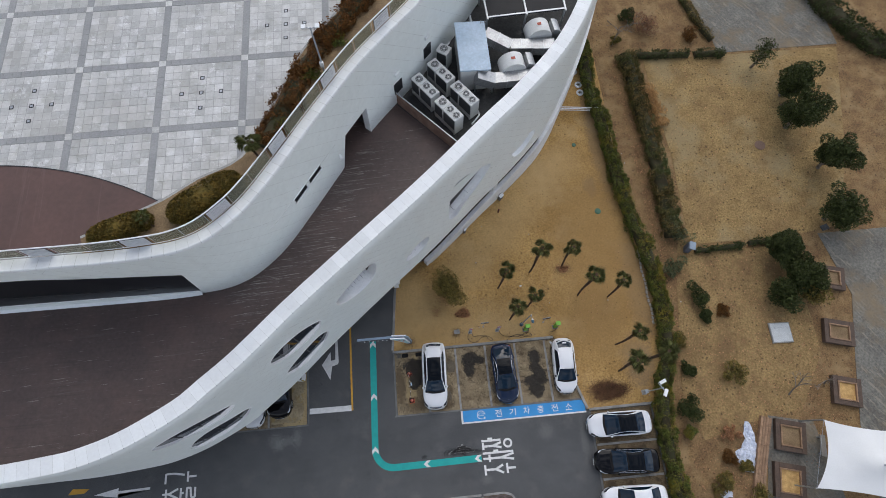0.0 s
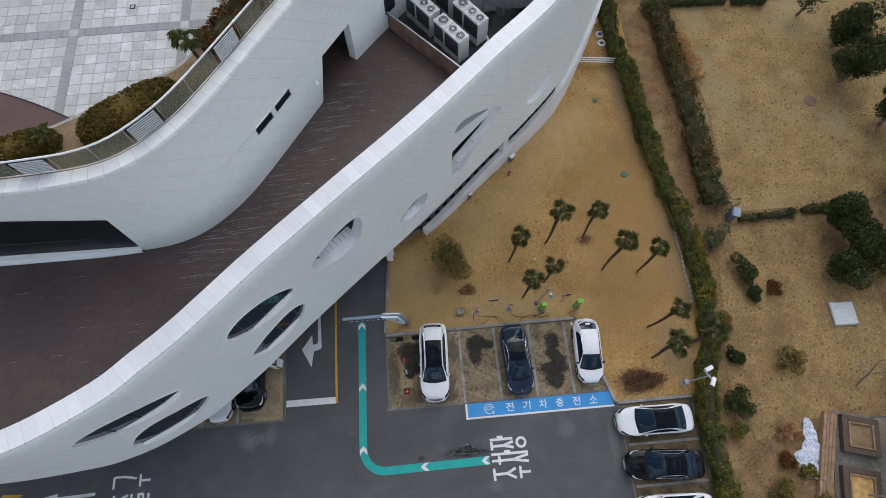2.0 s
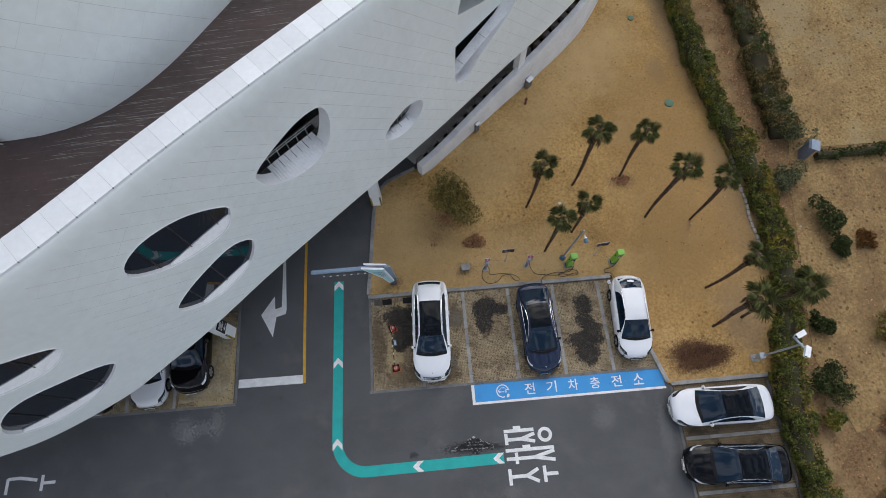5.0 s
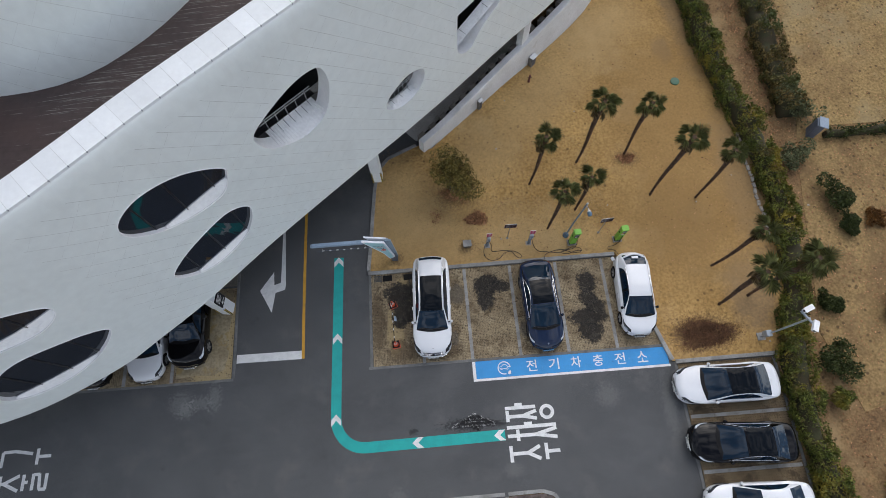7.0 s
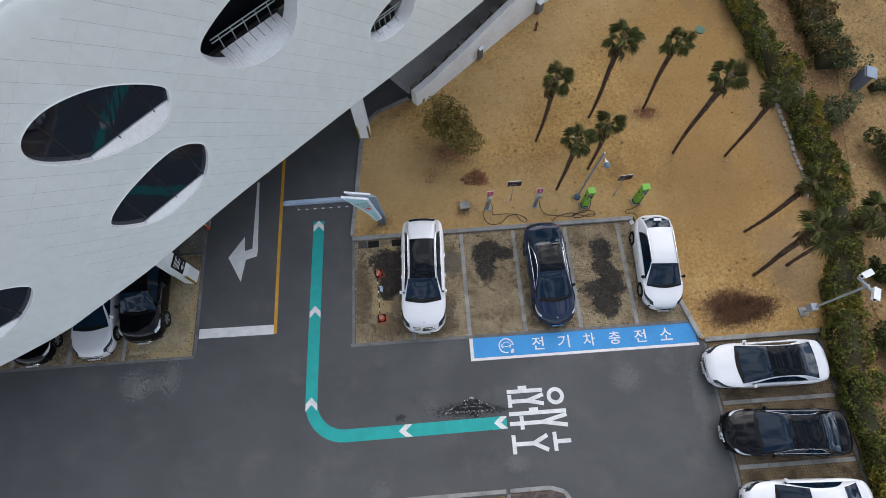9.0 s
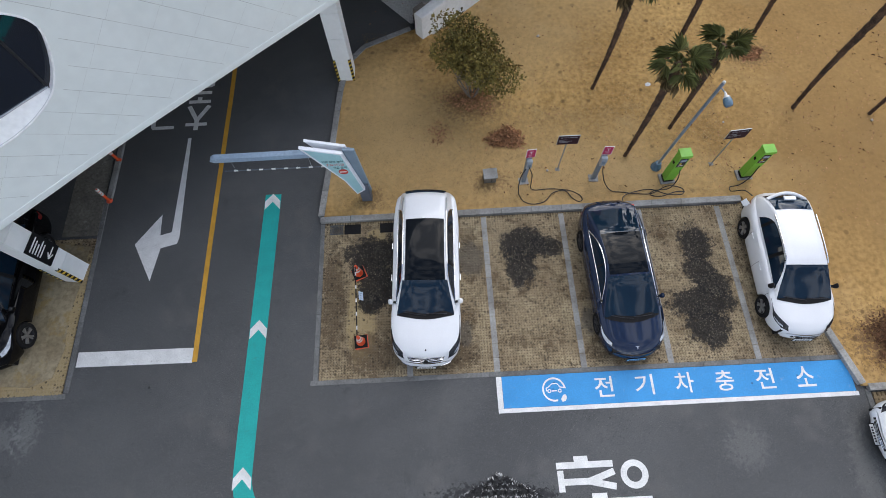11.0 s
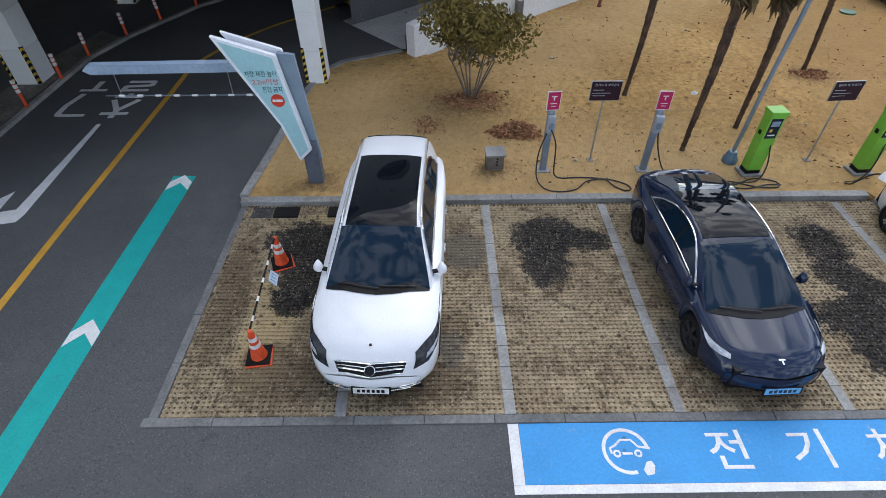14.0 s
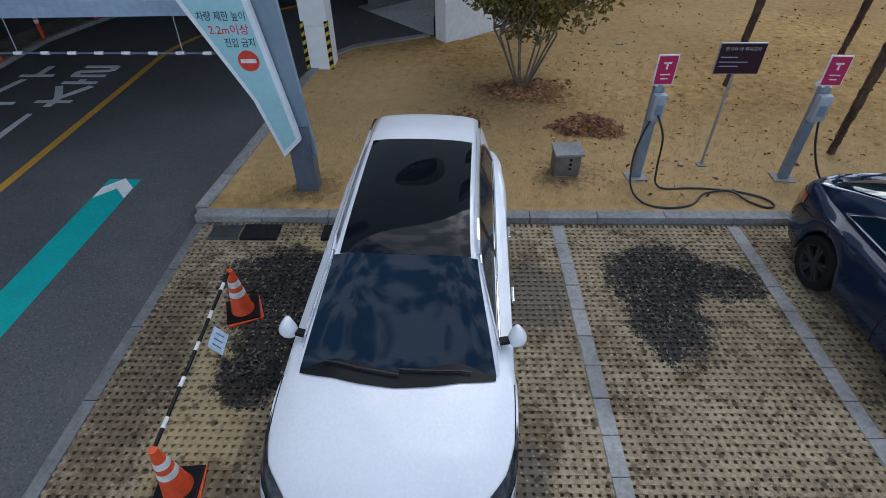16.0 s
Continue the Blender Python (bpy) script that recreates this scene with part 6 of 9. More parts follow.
    at = lambda v: int(round((v - u0) / (u1 - u0) * (ng - 1)))  # noqa: E731
    a, ws, rw, b = d["glass"]
    ob = link_mesh("windscreen", grid_mesh("windscreen", fair(raised(cabin, 0, at(ws), c - 4, c + 4, 0), 0.012)), CAR_GLASS, top, True)
    ob = link_mesh("rear_window", grid_mesh("rear_window", fair(raised(cabin, at(rw), min(at(b), ng - 3), c - (4 if shape == "sedan" else 3), c + (4 if shape == "sedan" else 3), 0), 0.012)), CAR_GLASS, top, True)
    # side windows under one arched line
    e0, e1 = at(d["sides"][0][0]) - 1, at(d["sides"][-1][1])
    arch = 2.6 if shape == "fastback" else 3.4 if shape == "sedan" else 6.0

    def side_band(s0, s1, inset, lift, flip):
        i = np.linspace(s0, s1, 25)
        q = np.abs(2 * (i - e0) / (e1 - e0) - 1)
        up = np.minimum(5.0 + 2.05 * q**arch + inset, 6.98)
        j = up[:, None] + (7.05 - 0.5 * inset - up)[:, None] * np.linspace(0, 1, 6)
        return laid(cabin, np.repeat(i[:, None], 6, 1), c - j if flip else c + j, lift)

    for flip in (False, True):
        link_mesh("window_surround", grid_mesh("window_surround", side_band(e0, e1, 0.0, 0.003, flip)), BLACK, top, True)
        for s0, s1 in d["sides"]:
            link_mesh("side_window", grid_mesh("side_window", side_band(max(at(s0), e0 + 0.8), min(at(s1), e1 - 0.8), 0.10, 0.006, flip)), CAR_GLASS, top, True)
        if chrome_line:
            band = side_band(e0, e1, 0.0, 0.012, flip)
            part("window_trim", tube(band[:, 0], 0.016 if shape == "fastback" else 0.012, 6), CHROME, top)
            part("window_trim", tube(band[::2, -1], 0.010, 6), CHROME, top)
    if roof_glass:
        s0, s1 = roof_glass
        link_mesh("glass_roof", grid_mesh("glass_roof", fair(raised(cabin, at(s0), at(s1), c - (4 if shape == "sedan" else 3), c + (4 if shape == "sedan" else 3), 0), 0.012)), ROOF_GLASS, top, True)
    if roof_rails:
        for sgn, j in ((1, c + 4), (-1, c - 4)):
            line = raised(cabin, at(ws + 0.01), at(rw - 0.03), j, j, 0.035)[:, 0]
            line[0, 2] -= 0.03
            line[-1, 2] -= 0.03
            part("roof_rail", tube(line[::2], 0.02, 6), CHROME if colour is not CAR_BLACK else BLACK, top)
    # black panel below the windscreen
    k0 = int((u0 - 0.004) * nu)
    crown = (0.030, 0.060 if shape == "suv" else 0.038, 0.012, -0.02)

    def on_hood(p, lift):
        """Lays points on the bonnet, by their x and y."""
        q = np.array(p, float)
        uu = (q[:, 1] - bow(np.full(len(q), u0)) * (q[:, 0] / (width / 2)) ** 2) / length + 0.5
        q[:, 2] = np.interp(uu, u, zb) + np.interp(np.abs(q[:, 0]) / np.interp(uu, u, half), (0, 0.52, 0.74, 0.9), crown) + lift
        return q

    edge = raised(cabin, 0, 0, c - 4, c + 4, 0.008)[0]
    edge = np.stack([np.interp(np.linspace(0, 8, 33), np.arange(9), edge[:, k]) for k in range(3)], 1)
    reach = np.abs(edge[:, 0]) / np.abs(edge[:, 0]).max()
    foot = [on_hood(edge - np.outer(f * (0.09 - 0.05 * reach**2), (0, 1, 0)), 0.010) for f in (-2.4, -1.6, -0.8, 0.0, 0.5, 1.0)]
    link_mesh("cowl", grid_mesh("cowl", np.stack(foot)), BLACK, top, True)

    def lens(name, lower, upper, lift, material, parent, flip):
        lo, up = np.array(lower, float), np.array(upper, float)
        s, t = np.linspace(0, len(lo) - 1, 13), np.linspace(0, 1, 5)[None, :, None]
        ends = [np.stack([np.interp(s, np.arange(len(e)), e[:, k]) for k in (0, 1)], 1)[:, None] for e in (lo, up)]
        ij = ends[0] * (1 - t) + ends[1] * t
        return link_mesh(name, grid_mesh(name, laid(body, ij[..., 0], 18 - ij[..., 1] if flip else ij[..., 1], lift)), material, parent, True)

    for flip in (False, True):
        if lamps is LAMP_GLASS:
            lamp_ = lens("headlight", [(2.6, 11.3), (3.6, 12.35), (6, 13.25), (14, 13.6)], [(4.6, 11.0), (7.0, 11.7), (11.0, 12.3), (16, 12.9)], 0.007, DARK_LAMP, top, flip)
            lens("lamp_strip", [(2.8, 11.4), (3.8, 12.3), (6.2, 13.1), (13, 13.4)], [(4.3, 11.15), (6.4, 11.85), (10.0, 12.5), (15, 13.0)], 0.011, LAMP_GLASS, lamp_, flip)
        else:
            lamp_ = lens("headlight", [(0.8, 11.2), (2.0, 12.8), (5.5, 13.75), (13, 13.9)], [(3.4, 10.8), (6.6, 11.75), (10.2, 12.6), (15.5, 13.4)], 0.007, DARK_LAMP, top, flip)
            lens("lamp_strip", [(2.2, 12.0), (3.8, 13.0), (7.5, 13.6)], [(3.1, 11.9), (4.8, 12.7), (8.2, 13.35)], 0.011, LAMP_GLASS, lamp_, flip)
        lens("tail_light", [(nu - 7, 13.5), (nu - 4, 13.5), (nu - 2, 12.6)], [(nu - 7, 14.2), (nu - 4, 14.4), (nu - 2, 13.8)], 0.008, TAIL_RED, top, flip)
    um = d["sides"][0][0] + 0.02
    zm = float(np.interp(um, u, zb)) + 0.06
    for sgn in (-1, 1):
        bm = bmesh.new()
        bmesh.ops.create_uvsphere(bm, u_segments=14, v_segments=9, radius=1.0)
        for v in bm.verts:
            w_ = 1 - 0.18 * sgn * v.co.x
            v.co = Vector((0.075 * v.co.x * (1 - 0.35 * v.co.z), 0.10 * min(v.co.y, 0.25), 0.11 * v.co.z * w_))
        mi = part("mirror", bm, BLACK if shape == "hatch" else colour, top, smooth=True)
        mi.matrix_local = pose(sgn * (width / 2 - 0.01), (um - 0.5) * length + 0.02, zm + 0.03, 0, 0, sgn * 14)
        part("mirror_arm", boxed(-0.09, 0.09, -0.03, 0.03, -0.07, -0.03, pose(sgn * -0.12, 0, 0)), BLACK, mi)
        for ax in d["axles"]:
            wheel(top, sgn * (width / 2 - 0.135), (ax - 0.5) * length + 0.86 * float(bow(np.array(ax))), r, sgn, rim)
    # the nose: a bowed, bulging face that carries grille, plate and inlets
    f = -length / 2
    sx, vv = np.linspace(-1, 1, 21)[:, None], np.linspace(0, 1, 11)[None, :]
    nx = half[0] * 0.985 * sx + 0 * vv
    z_hi = np.interp(nx, body[0, 4:15, 0], body[0, 4:15, 2]) - 0.004
    z_lo = zs[0] - 0.03
    ny = f + d.get("bow", 0.24) * (nx / (width / 2)) ** 2 - 0.06 * np.sin(math.pi * (0.08 + 0.84 * vv)) * (1 - sx**8) - 0.004
    face = np.stack([nx, ny, z_lo + (z_hi - z_lo) * vv], 2)
    link_mesh("front_bumper", grid_mesh("front_bumper", face), colour, top, True)

    def on_nose(name, s0, s1, v0, v1, lift, material, parent, taper=0.0):
        a, b = np.meshgrid(np.linspace(s0, s1, 13), np.linspace(v0, v1, 5), indexing="ij")
        squeeze = 1 - taper * np.abs(2 * (a - s0) / (s1 - s0) - 1) ** 2
        b = (v0 + v1) / 2 + (b - (v0 + v1) / 2) * squeeze
        return link_mesh(name, grid_mesh(name, laid(face, (a + 1) * 10, b * 10, lift)), material, parent, True)

    def nose_line(s0, s1, v0, v1, lift):
        return laid(face, (np.linspace(s0, s1, 11) + 1) * 10, np.linspace(v0, v1, 11) * 10, lift)

    plate_v = 0.27 if nose == "barred" else 0.42
    p0 = laid(face, np.array([10.0]), np.array([plate_v * 10]), 0.02)[0]
    pl = part("number_plate", boxed(-0.26, 0.26, -0.008, 0.008, -0.055, 0.055, bevel=0.005), plate, top)
    pl.matrix_local = pose(0, float(p0[1]), float(p0[2]), -12, 0, 0)
    part("plate_frame", boxed(-0.285, 0.285, -0.004, 0.010, -0.075, 0.075, bevel=0.005), BLACK, pl)
    for k in range(6):
        part("plate_bar", boxed(-0.2 + 0.07 * k, -0.155 + 0.07 * k, -0.012, -0.007, -0.027, 0.027), BLACK if plate is PLATE_WHITE else DARK_RIM, pl)
    on_nose("lower_grille", -0.8, 0.8, 0.04, 0.30 if nose == "barred" else 0.2, 0.006, BLACK, top, 0.5)
    if nose == "barred":
        gi, gj = np.meshgrid(np.linspace(0.1, 2.2, 6), np.linspace(7.6, 10.4, 15), indexing="ij")
        gi = 1.15 + (gi - 1.15) * (1 - 0.3 * np.abs(gj - 9) / 1.45)
        gr = link_mesh("grille", grid_mesh("grille", laid(body, gi, gj, 0.006)), BLACK, top, True)
        for row, rad in ((0.2, 0.010), (0.95, 0.015), (1.5, 0.008), (2.1, 0.010)):
            gj_ = np.linspace(7.62, 10.38, 13)
            part("grille_bar", tube(laid(body, 1.15 + (row - 1.15) * (1 - 0.3 * np.abs(gj_ - 9) / 1.45), gj_, 0.014), rad, 6), CHROME, gr)
        e0 = laid(body, np.array([1.2]), np.array([9.0]), 0.03)[0]
        em = part("emblem", lathe([(0.082, 0), (0.082, 0.02), (0.071, 0.026), (0.066, 0.012), (0.0, 0.012)], 20), CHROME, top, smooth=True)
        em.matrix_local = pose(0, float(e0[1]), float(e0[2]), 48, 0, 0)
        part("emblem_face", lathe([(0.065, 0.013), (0, 0.016)], 20, False), BLACK, em)
        part("hood_badge", lathe([(0.024, 0), (0.02, 0.01), (0, 0.012)], 12), BLACK, top).matrix_local = pose(0, f + 0.30, float(np.interp(0.06, u, zb)) + 0.034)
        for sgn in (-1, 1):
            on_nose("air_inlet", sgn * 0.98, sgn * 0.60, 0.36, 0.52, 0.008, BLACK, top, 0.3)
            for va in (0.37, 0.52):
                part("bumper_trim", tube(nose_line(sgn * 0.58, sgn * 0.98, va, va + 0.06, 0.014), 0.012, 6), CHROME, top)
        part("bumper_trim", tube(nose_line(-0.8, 0.8, 0.05, 0.05, 0.012), 0.012, 6), CHROME, top)
    elif nose == "smooth":
        bd = bmesh.new()
        box(bd, -0.05, 0.05, -0.012, 0.012, 0, 0.006)
        box(bd, -0.012, 0.012, 0.0, 0.075, 0, 0.006)
        part("hood_badge", bd, CHROME, top).matrix_local = pose(0, f + 0.22, float(np.interp(0.045, u, zb)) + 0.034, -12, 0, 180)
    else:
        gr = on_nose("grille", -0.7, 0.7, 0.55, 0.92, 0.006, BLACK, top, 0.5)
        for va in (0.64, 0.73, 0.82):
            part("grille_bar", tube(nose_line(-0.6, 0.6, va, va, 0.012), 0.009, 5), CHROME, gr)
    if shape == "hatch":
        arc = [(0.56 * q, 0.432 * length - 0.16 * q * q, height - 0.15 - 0.10 * q * q) for q in np.linspace(-1, 1, 13)]
        sp = part("spoiler", tube(arc, 0.055, 8), colour, top, smooth=True)
        part("spoiler_stay", boxed(-0.17, 0.17, 0.372 * length, 0.40 * length, height - 0.10, height - 0.05, bevel=0.02), colour, sp)
        fl = part("charge_flap", boxed(-0.02, 0.02, -0.1, 0.1, -0.09, 0.09, bevel=0.012), colour, top)
        fl.matrix_local = pose(-width / 2 - 0.06, 0.42 * length, 0.92, 0, 35, 20)
    if fine:
        # wipers, seams, handles
        for x0, x1 in ((0.60, 0.02), (0.02, -0.60)):
            arm = np.array([(x0 + (x1 - x0) * q, np.interp(x0 + (x1 - x0) * q, edge[::-1, 0] if edge[0, 0] > edge[-1, 0] else edge[:, 0], edge[::-1, 1] if edge[0, 0] > edge[-1, 0] else edge[:, 1]) + 0.015 + 0.05 * q, 0) for q in np.linspace(0, 1, 7)])
            part("wiper", tube(on_hood(arm, 0.035), 0.010, 5), DARK_RIM, top)
        for uu in (d["sides"][0][0] - 0.03, (d["sides"][0][1] + d["sides"][1][0]) / 2, d["sides"][1][1] + 0.005):
            i = int(uu * (nu - 1))
            for cols_ in (range(14, 19), range(4, -1, -1)):
                part("door_seam", tube([raised(body, i, i, j, j, 0.0015)[0, 0] for j in cols_], 0.005, 4), BLACK, top)
        for j in (13, 5):
            part("hood_seam", tube([raised(body, i, i, j, j, 0.002)[0, 0] for i in range(10, k0 + 1, 2)], 0.005, 4), BLACK, top)
        for uu in (d["sides"][0][1] - 0.03, d["sides"][1][1] - 0.03):
            i = int(uu * (nu - 1))
            for j in (14, 4):
                p = raised(body, i, i, j, j, 0.02)[0, 0]
                part("door_handle", boxed(p[0] - 0.012, p[0] + 0.012, p[1] - 0.1, p[1] + 0.1, p[2] - 0.015, p[2] + 0.015, bevel=0.006), CHROME if (chrome_line and shape != "fastback") else colour, top)
    return top


suv = car("suv", (3.47, 2.97, 0.03, 0, 0, -2.2), (5.25, 1.97, 1.82), CAR_WHITE, "white sport utility car with black glass roof in a bay", (0.405, 0.745), True, RIM, True, DARK_LAMP, "barred")
fast = car("fastback", (9.19, 2.64, 0.03, 0, 0, 2.0), (4.70, 1.86, 1.44), CAR_NAVY, "dark blue fastback electric car charging in a bay", (0.458, 0.728), False, DARK_RIM, True, LAMP_GLASS, "smooth", PLATE_BLUE)
part("charge_plug", boxed(0.66, 0.76, 2.02, 2.12, 0.93, 1.03, bevel=0.02), RED_PLUG, fast)
hatch = car("hatch", (14.18, 2.8, 0.03, 0, 0, -3.0), (4.4, 1.82, 1.57), CAR_WHITE, "white electric hatchback plugged in beside the lawn", None, True, RIM, False, DARK_LAMP, "")
car("sedan", (17.75, -2.12, 0.03, 0, 0, -91), (4.95, 1.87, 1.45), CAR_WHITE, "white saloon car with a black glass roof by the hedge", (0.463, 0.733), False, RIM, True, DARK_LAMP, "", fine=False)
car("sedan", (17.78, -4.88, 0.03, 0, 0, -94), (4.9, 1.86, 1.46), CAR_BLACK, "black saloon car with chrome window trim by the hedge", (0.48, 0.72), False, RIM, True, LAMP_GLASS, "", fine=False)
car("sedan", (17.85, -7.55, 0.03, 0, 0, -92), (4.85, 1.84, 1.46), CAR_WHITE, "white saloon car with a white roof by the hedge", None, False, RIM, False, DARK_LAMP, "", fine=False)
car("sedan", (2.55, -9.22, 0.03, 0, 0, 180), (4.9, 1.84, 1.46), CAR_SILVER, "silver saloon car across the road, facing the bays", None, False, RIM, False, DARK_LAMP, "", fine=False)
car("sedan", (4.95, -9.42, 0.03, 0, 0, 180), (4.85, 1.84, 1.46), CAR_WHITE, "white saloon car across the road, facing the bays", None, False, RIM, False, DARK_LAMP, "", fine=False)
car("suv", (-9.2, 3.25, 0.03, 0, 0, 2), (4.9, 1.93, 1.78), CAR_BLACK, "black sport utility car half under the white building", (0.46, 0.72), True, RIM, False, LAMP_GLASS, "", fine=False)
car("sedan", (-11.35, 2.7, 0.03, 0, 0, 3), (4.9, 1.86, 1.46), CAR_SILVER, "white saloon car half under the white building", None, False, RIM, False, DARK_LAMP, "", fine=False)
car("sedan", (-14.0, 2.6, 0.03, 0, 0, 2), (4.9, 1.86, 1.46), CAR_BLACK, "black saloon car half under the white building", None, False, RIM, False, LAMP_GLASS, "", fine=False)

# ---- plants ----
def leafage(name, a, b, rough=0.6):
    m = mat(name, a, b, rough, s1=2.5, s2=20, var=0.2, bump=0.0, spec=0.12)
    return per_island(m, 0.45)


HEDGE_GREEN = leafage("hedge_leaves", (0.125, 0.135, 0.028), (0.065, 0.082, 0.020))
overlay(HEDGE_GREEN, (0.27, 0.20, 0.03), 0.6, 0.52, 0.64, 0.75)
overlay(HEDGE_GREEN, (0.11, 0.075, 0.03), 1.4, 0.52, 0.64, 0.7)
HEDGE_RUST = leafage("rust_hedge_leaves", (0.17, 0.115, 0.042), (0.085, 0.078, 0.026))
overlay(HEDGE_RUST, (0.07, 0.09, 0.028), 0.35, 0.5, 0.62, 0.9)
DARK_LEAF = leafage("dark_evergreen_leaves", (0.058, 0.070, 0.022), (0.036, 0.046, 0.016))
OLIVE_LEAF = leafage("olive_leaves", (0.205, 0.155, 0.042), (0.10, 0.088, 0.028))
overlay(OLIVE_LEAF, (0.17, 0.075, 0.03), 2.2, 0.55, 0.65, 0.5)
GREY_LEAF = leafage("grey_green_leaves", (0.14, 0.15, 0.075), (0.08, 0.09, 0.045))
TOPIARY = leafage("topiary_leaves", (0.15, 0.098, 0.022), (0.09, 0.070, 0.018))
RED_SHRUB = leafage("red_brown_shrub", (0.17, 0.078, 0.022), (0.10, 0.048, 0.016))
PLAZA_SHRUB = leafage("plaza_shrub_leaves", (0.15, 0.062, 0.016), (0.085, 0.040, 0.012))
BROWN_LEAF = leafage("dead_leaves", (0.42, 0.22, 0.115), (0.28, 0.145, 0.075))
DRY_BUSH = leafage("dry_bush_twigs", (0.20, 0.095, 0.055), (0.13, 0.065, 0.04))
STRAW = leafage("straw_grass", (0.42, 0.27, 0.11), (0.30, 0.18, 0.07))
STRAW_BRIGHT = leafage("pale_dry_grass", (0.52, 0.31, 0.13), (0.36, 0.20, 0.08))
PALM_LEAF = leafage("palm_fan", (0.15, 0.16, 0.06), (0.10, 0.11, 0.042), 0.45)
PALM_DEAD = leafage("dead_palm_fan", (0.17, 0.12, 0.06), (0.11, 0.08, 0.04))
PALM_TRUNK = mat("palm_fibre", (0.105, 0.060, 0.036), (0.045, 0.028, 0.018), 0.95, s1=4, s2=30, var=0.35, bump=0.9, bscale=50)
BARK = mat("grey_bark", (0.20, 0.17, 0.14), (0.12, 0.10, 0.08), 0.9, s1=4, s2=30, var=0.25, bump=0.6, bscale=60)
# colour of the filler body, darkened to paint in the shade between leaves
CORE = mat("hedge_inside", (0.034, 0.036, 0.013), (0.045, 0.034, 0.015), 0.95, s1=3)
rng = np.random.default_rng(7)


def leaf_mesh(name, centres, size, flat=0.0, long=1.0):
    """Small four-cornered leaves, bent along the middle, at given places in any turn."""
    n = len(centres)
    a = rng.normal(size=(n, 3))
    a[:, 2] *= 1 - flat
    a /= np.linalg.norm(a, axis=1)[:, None]
    b = np.cross(a, rng.normal(size=(n, 3)))
    b /= np.linalg.norm(b, axis=1)[:, None]
    c = np.cross(a, b)
    s = size * rng.uniform(0.6, 1.35, (n, 1))
    tip, tail = centres + a * s * long, centres - a * s * long
    lf, rt = centres + b * s * 0.5 + c * s * 0.12, centres - b * s * 0.5 + c * s * 0.12
    verts = np.stack([tip, lf, tail, rt], 1).reshape(-1, 3)
    k = np.arange(n)[:, None] * 4
    me = bpy.data.meshes.new(name)
    me.from_pydata(verts.tolist(), [], np.concatenate([k + [0, 1, 2], k + [0, 2, 3]]).tolist())
    me.update()
    return me


def lumps(count, spread, size, seed):
    """Rounded lumps that make up a crown: rows of centre and radius."""
    r = np.random.default_rng(seed)
    return [(np.array([r.normal() * spread[0], r.normal() * spread[1], r.uniform(-1, 1) * spread[2]]), size * r.uniform(0.6, 1.2)) for _ in range(count)]


def crown_places(blobs, n, seed, squash=0.8):
    r = np.random.default_rng(seed)
    out = []
    for c, rad in blobs:
        k = max(20, int(n * rad**2 / sum(b[1] ** 2 for b in blobs)))
        d = r.normal(size=(k, 3))
        d /= np.linalg.norm(d, axis=1)[:, None]
        out.append(c + d * rad * (r.uniform(0.3, 1, (k, 1)) ** 0.4) * [1, 1, squash])
    return np.concatenate(out)


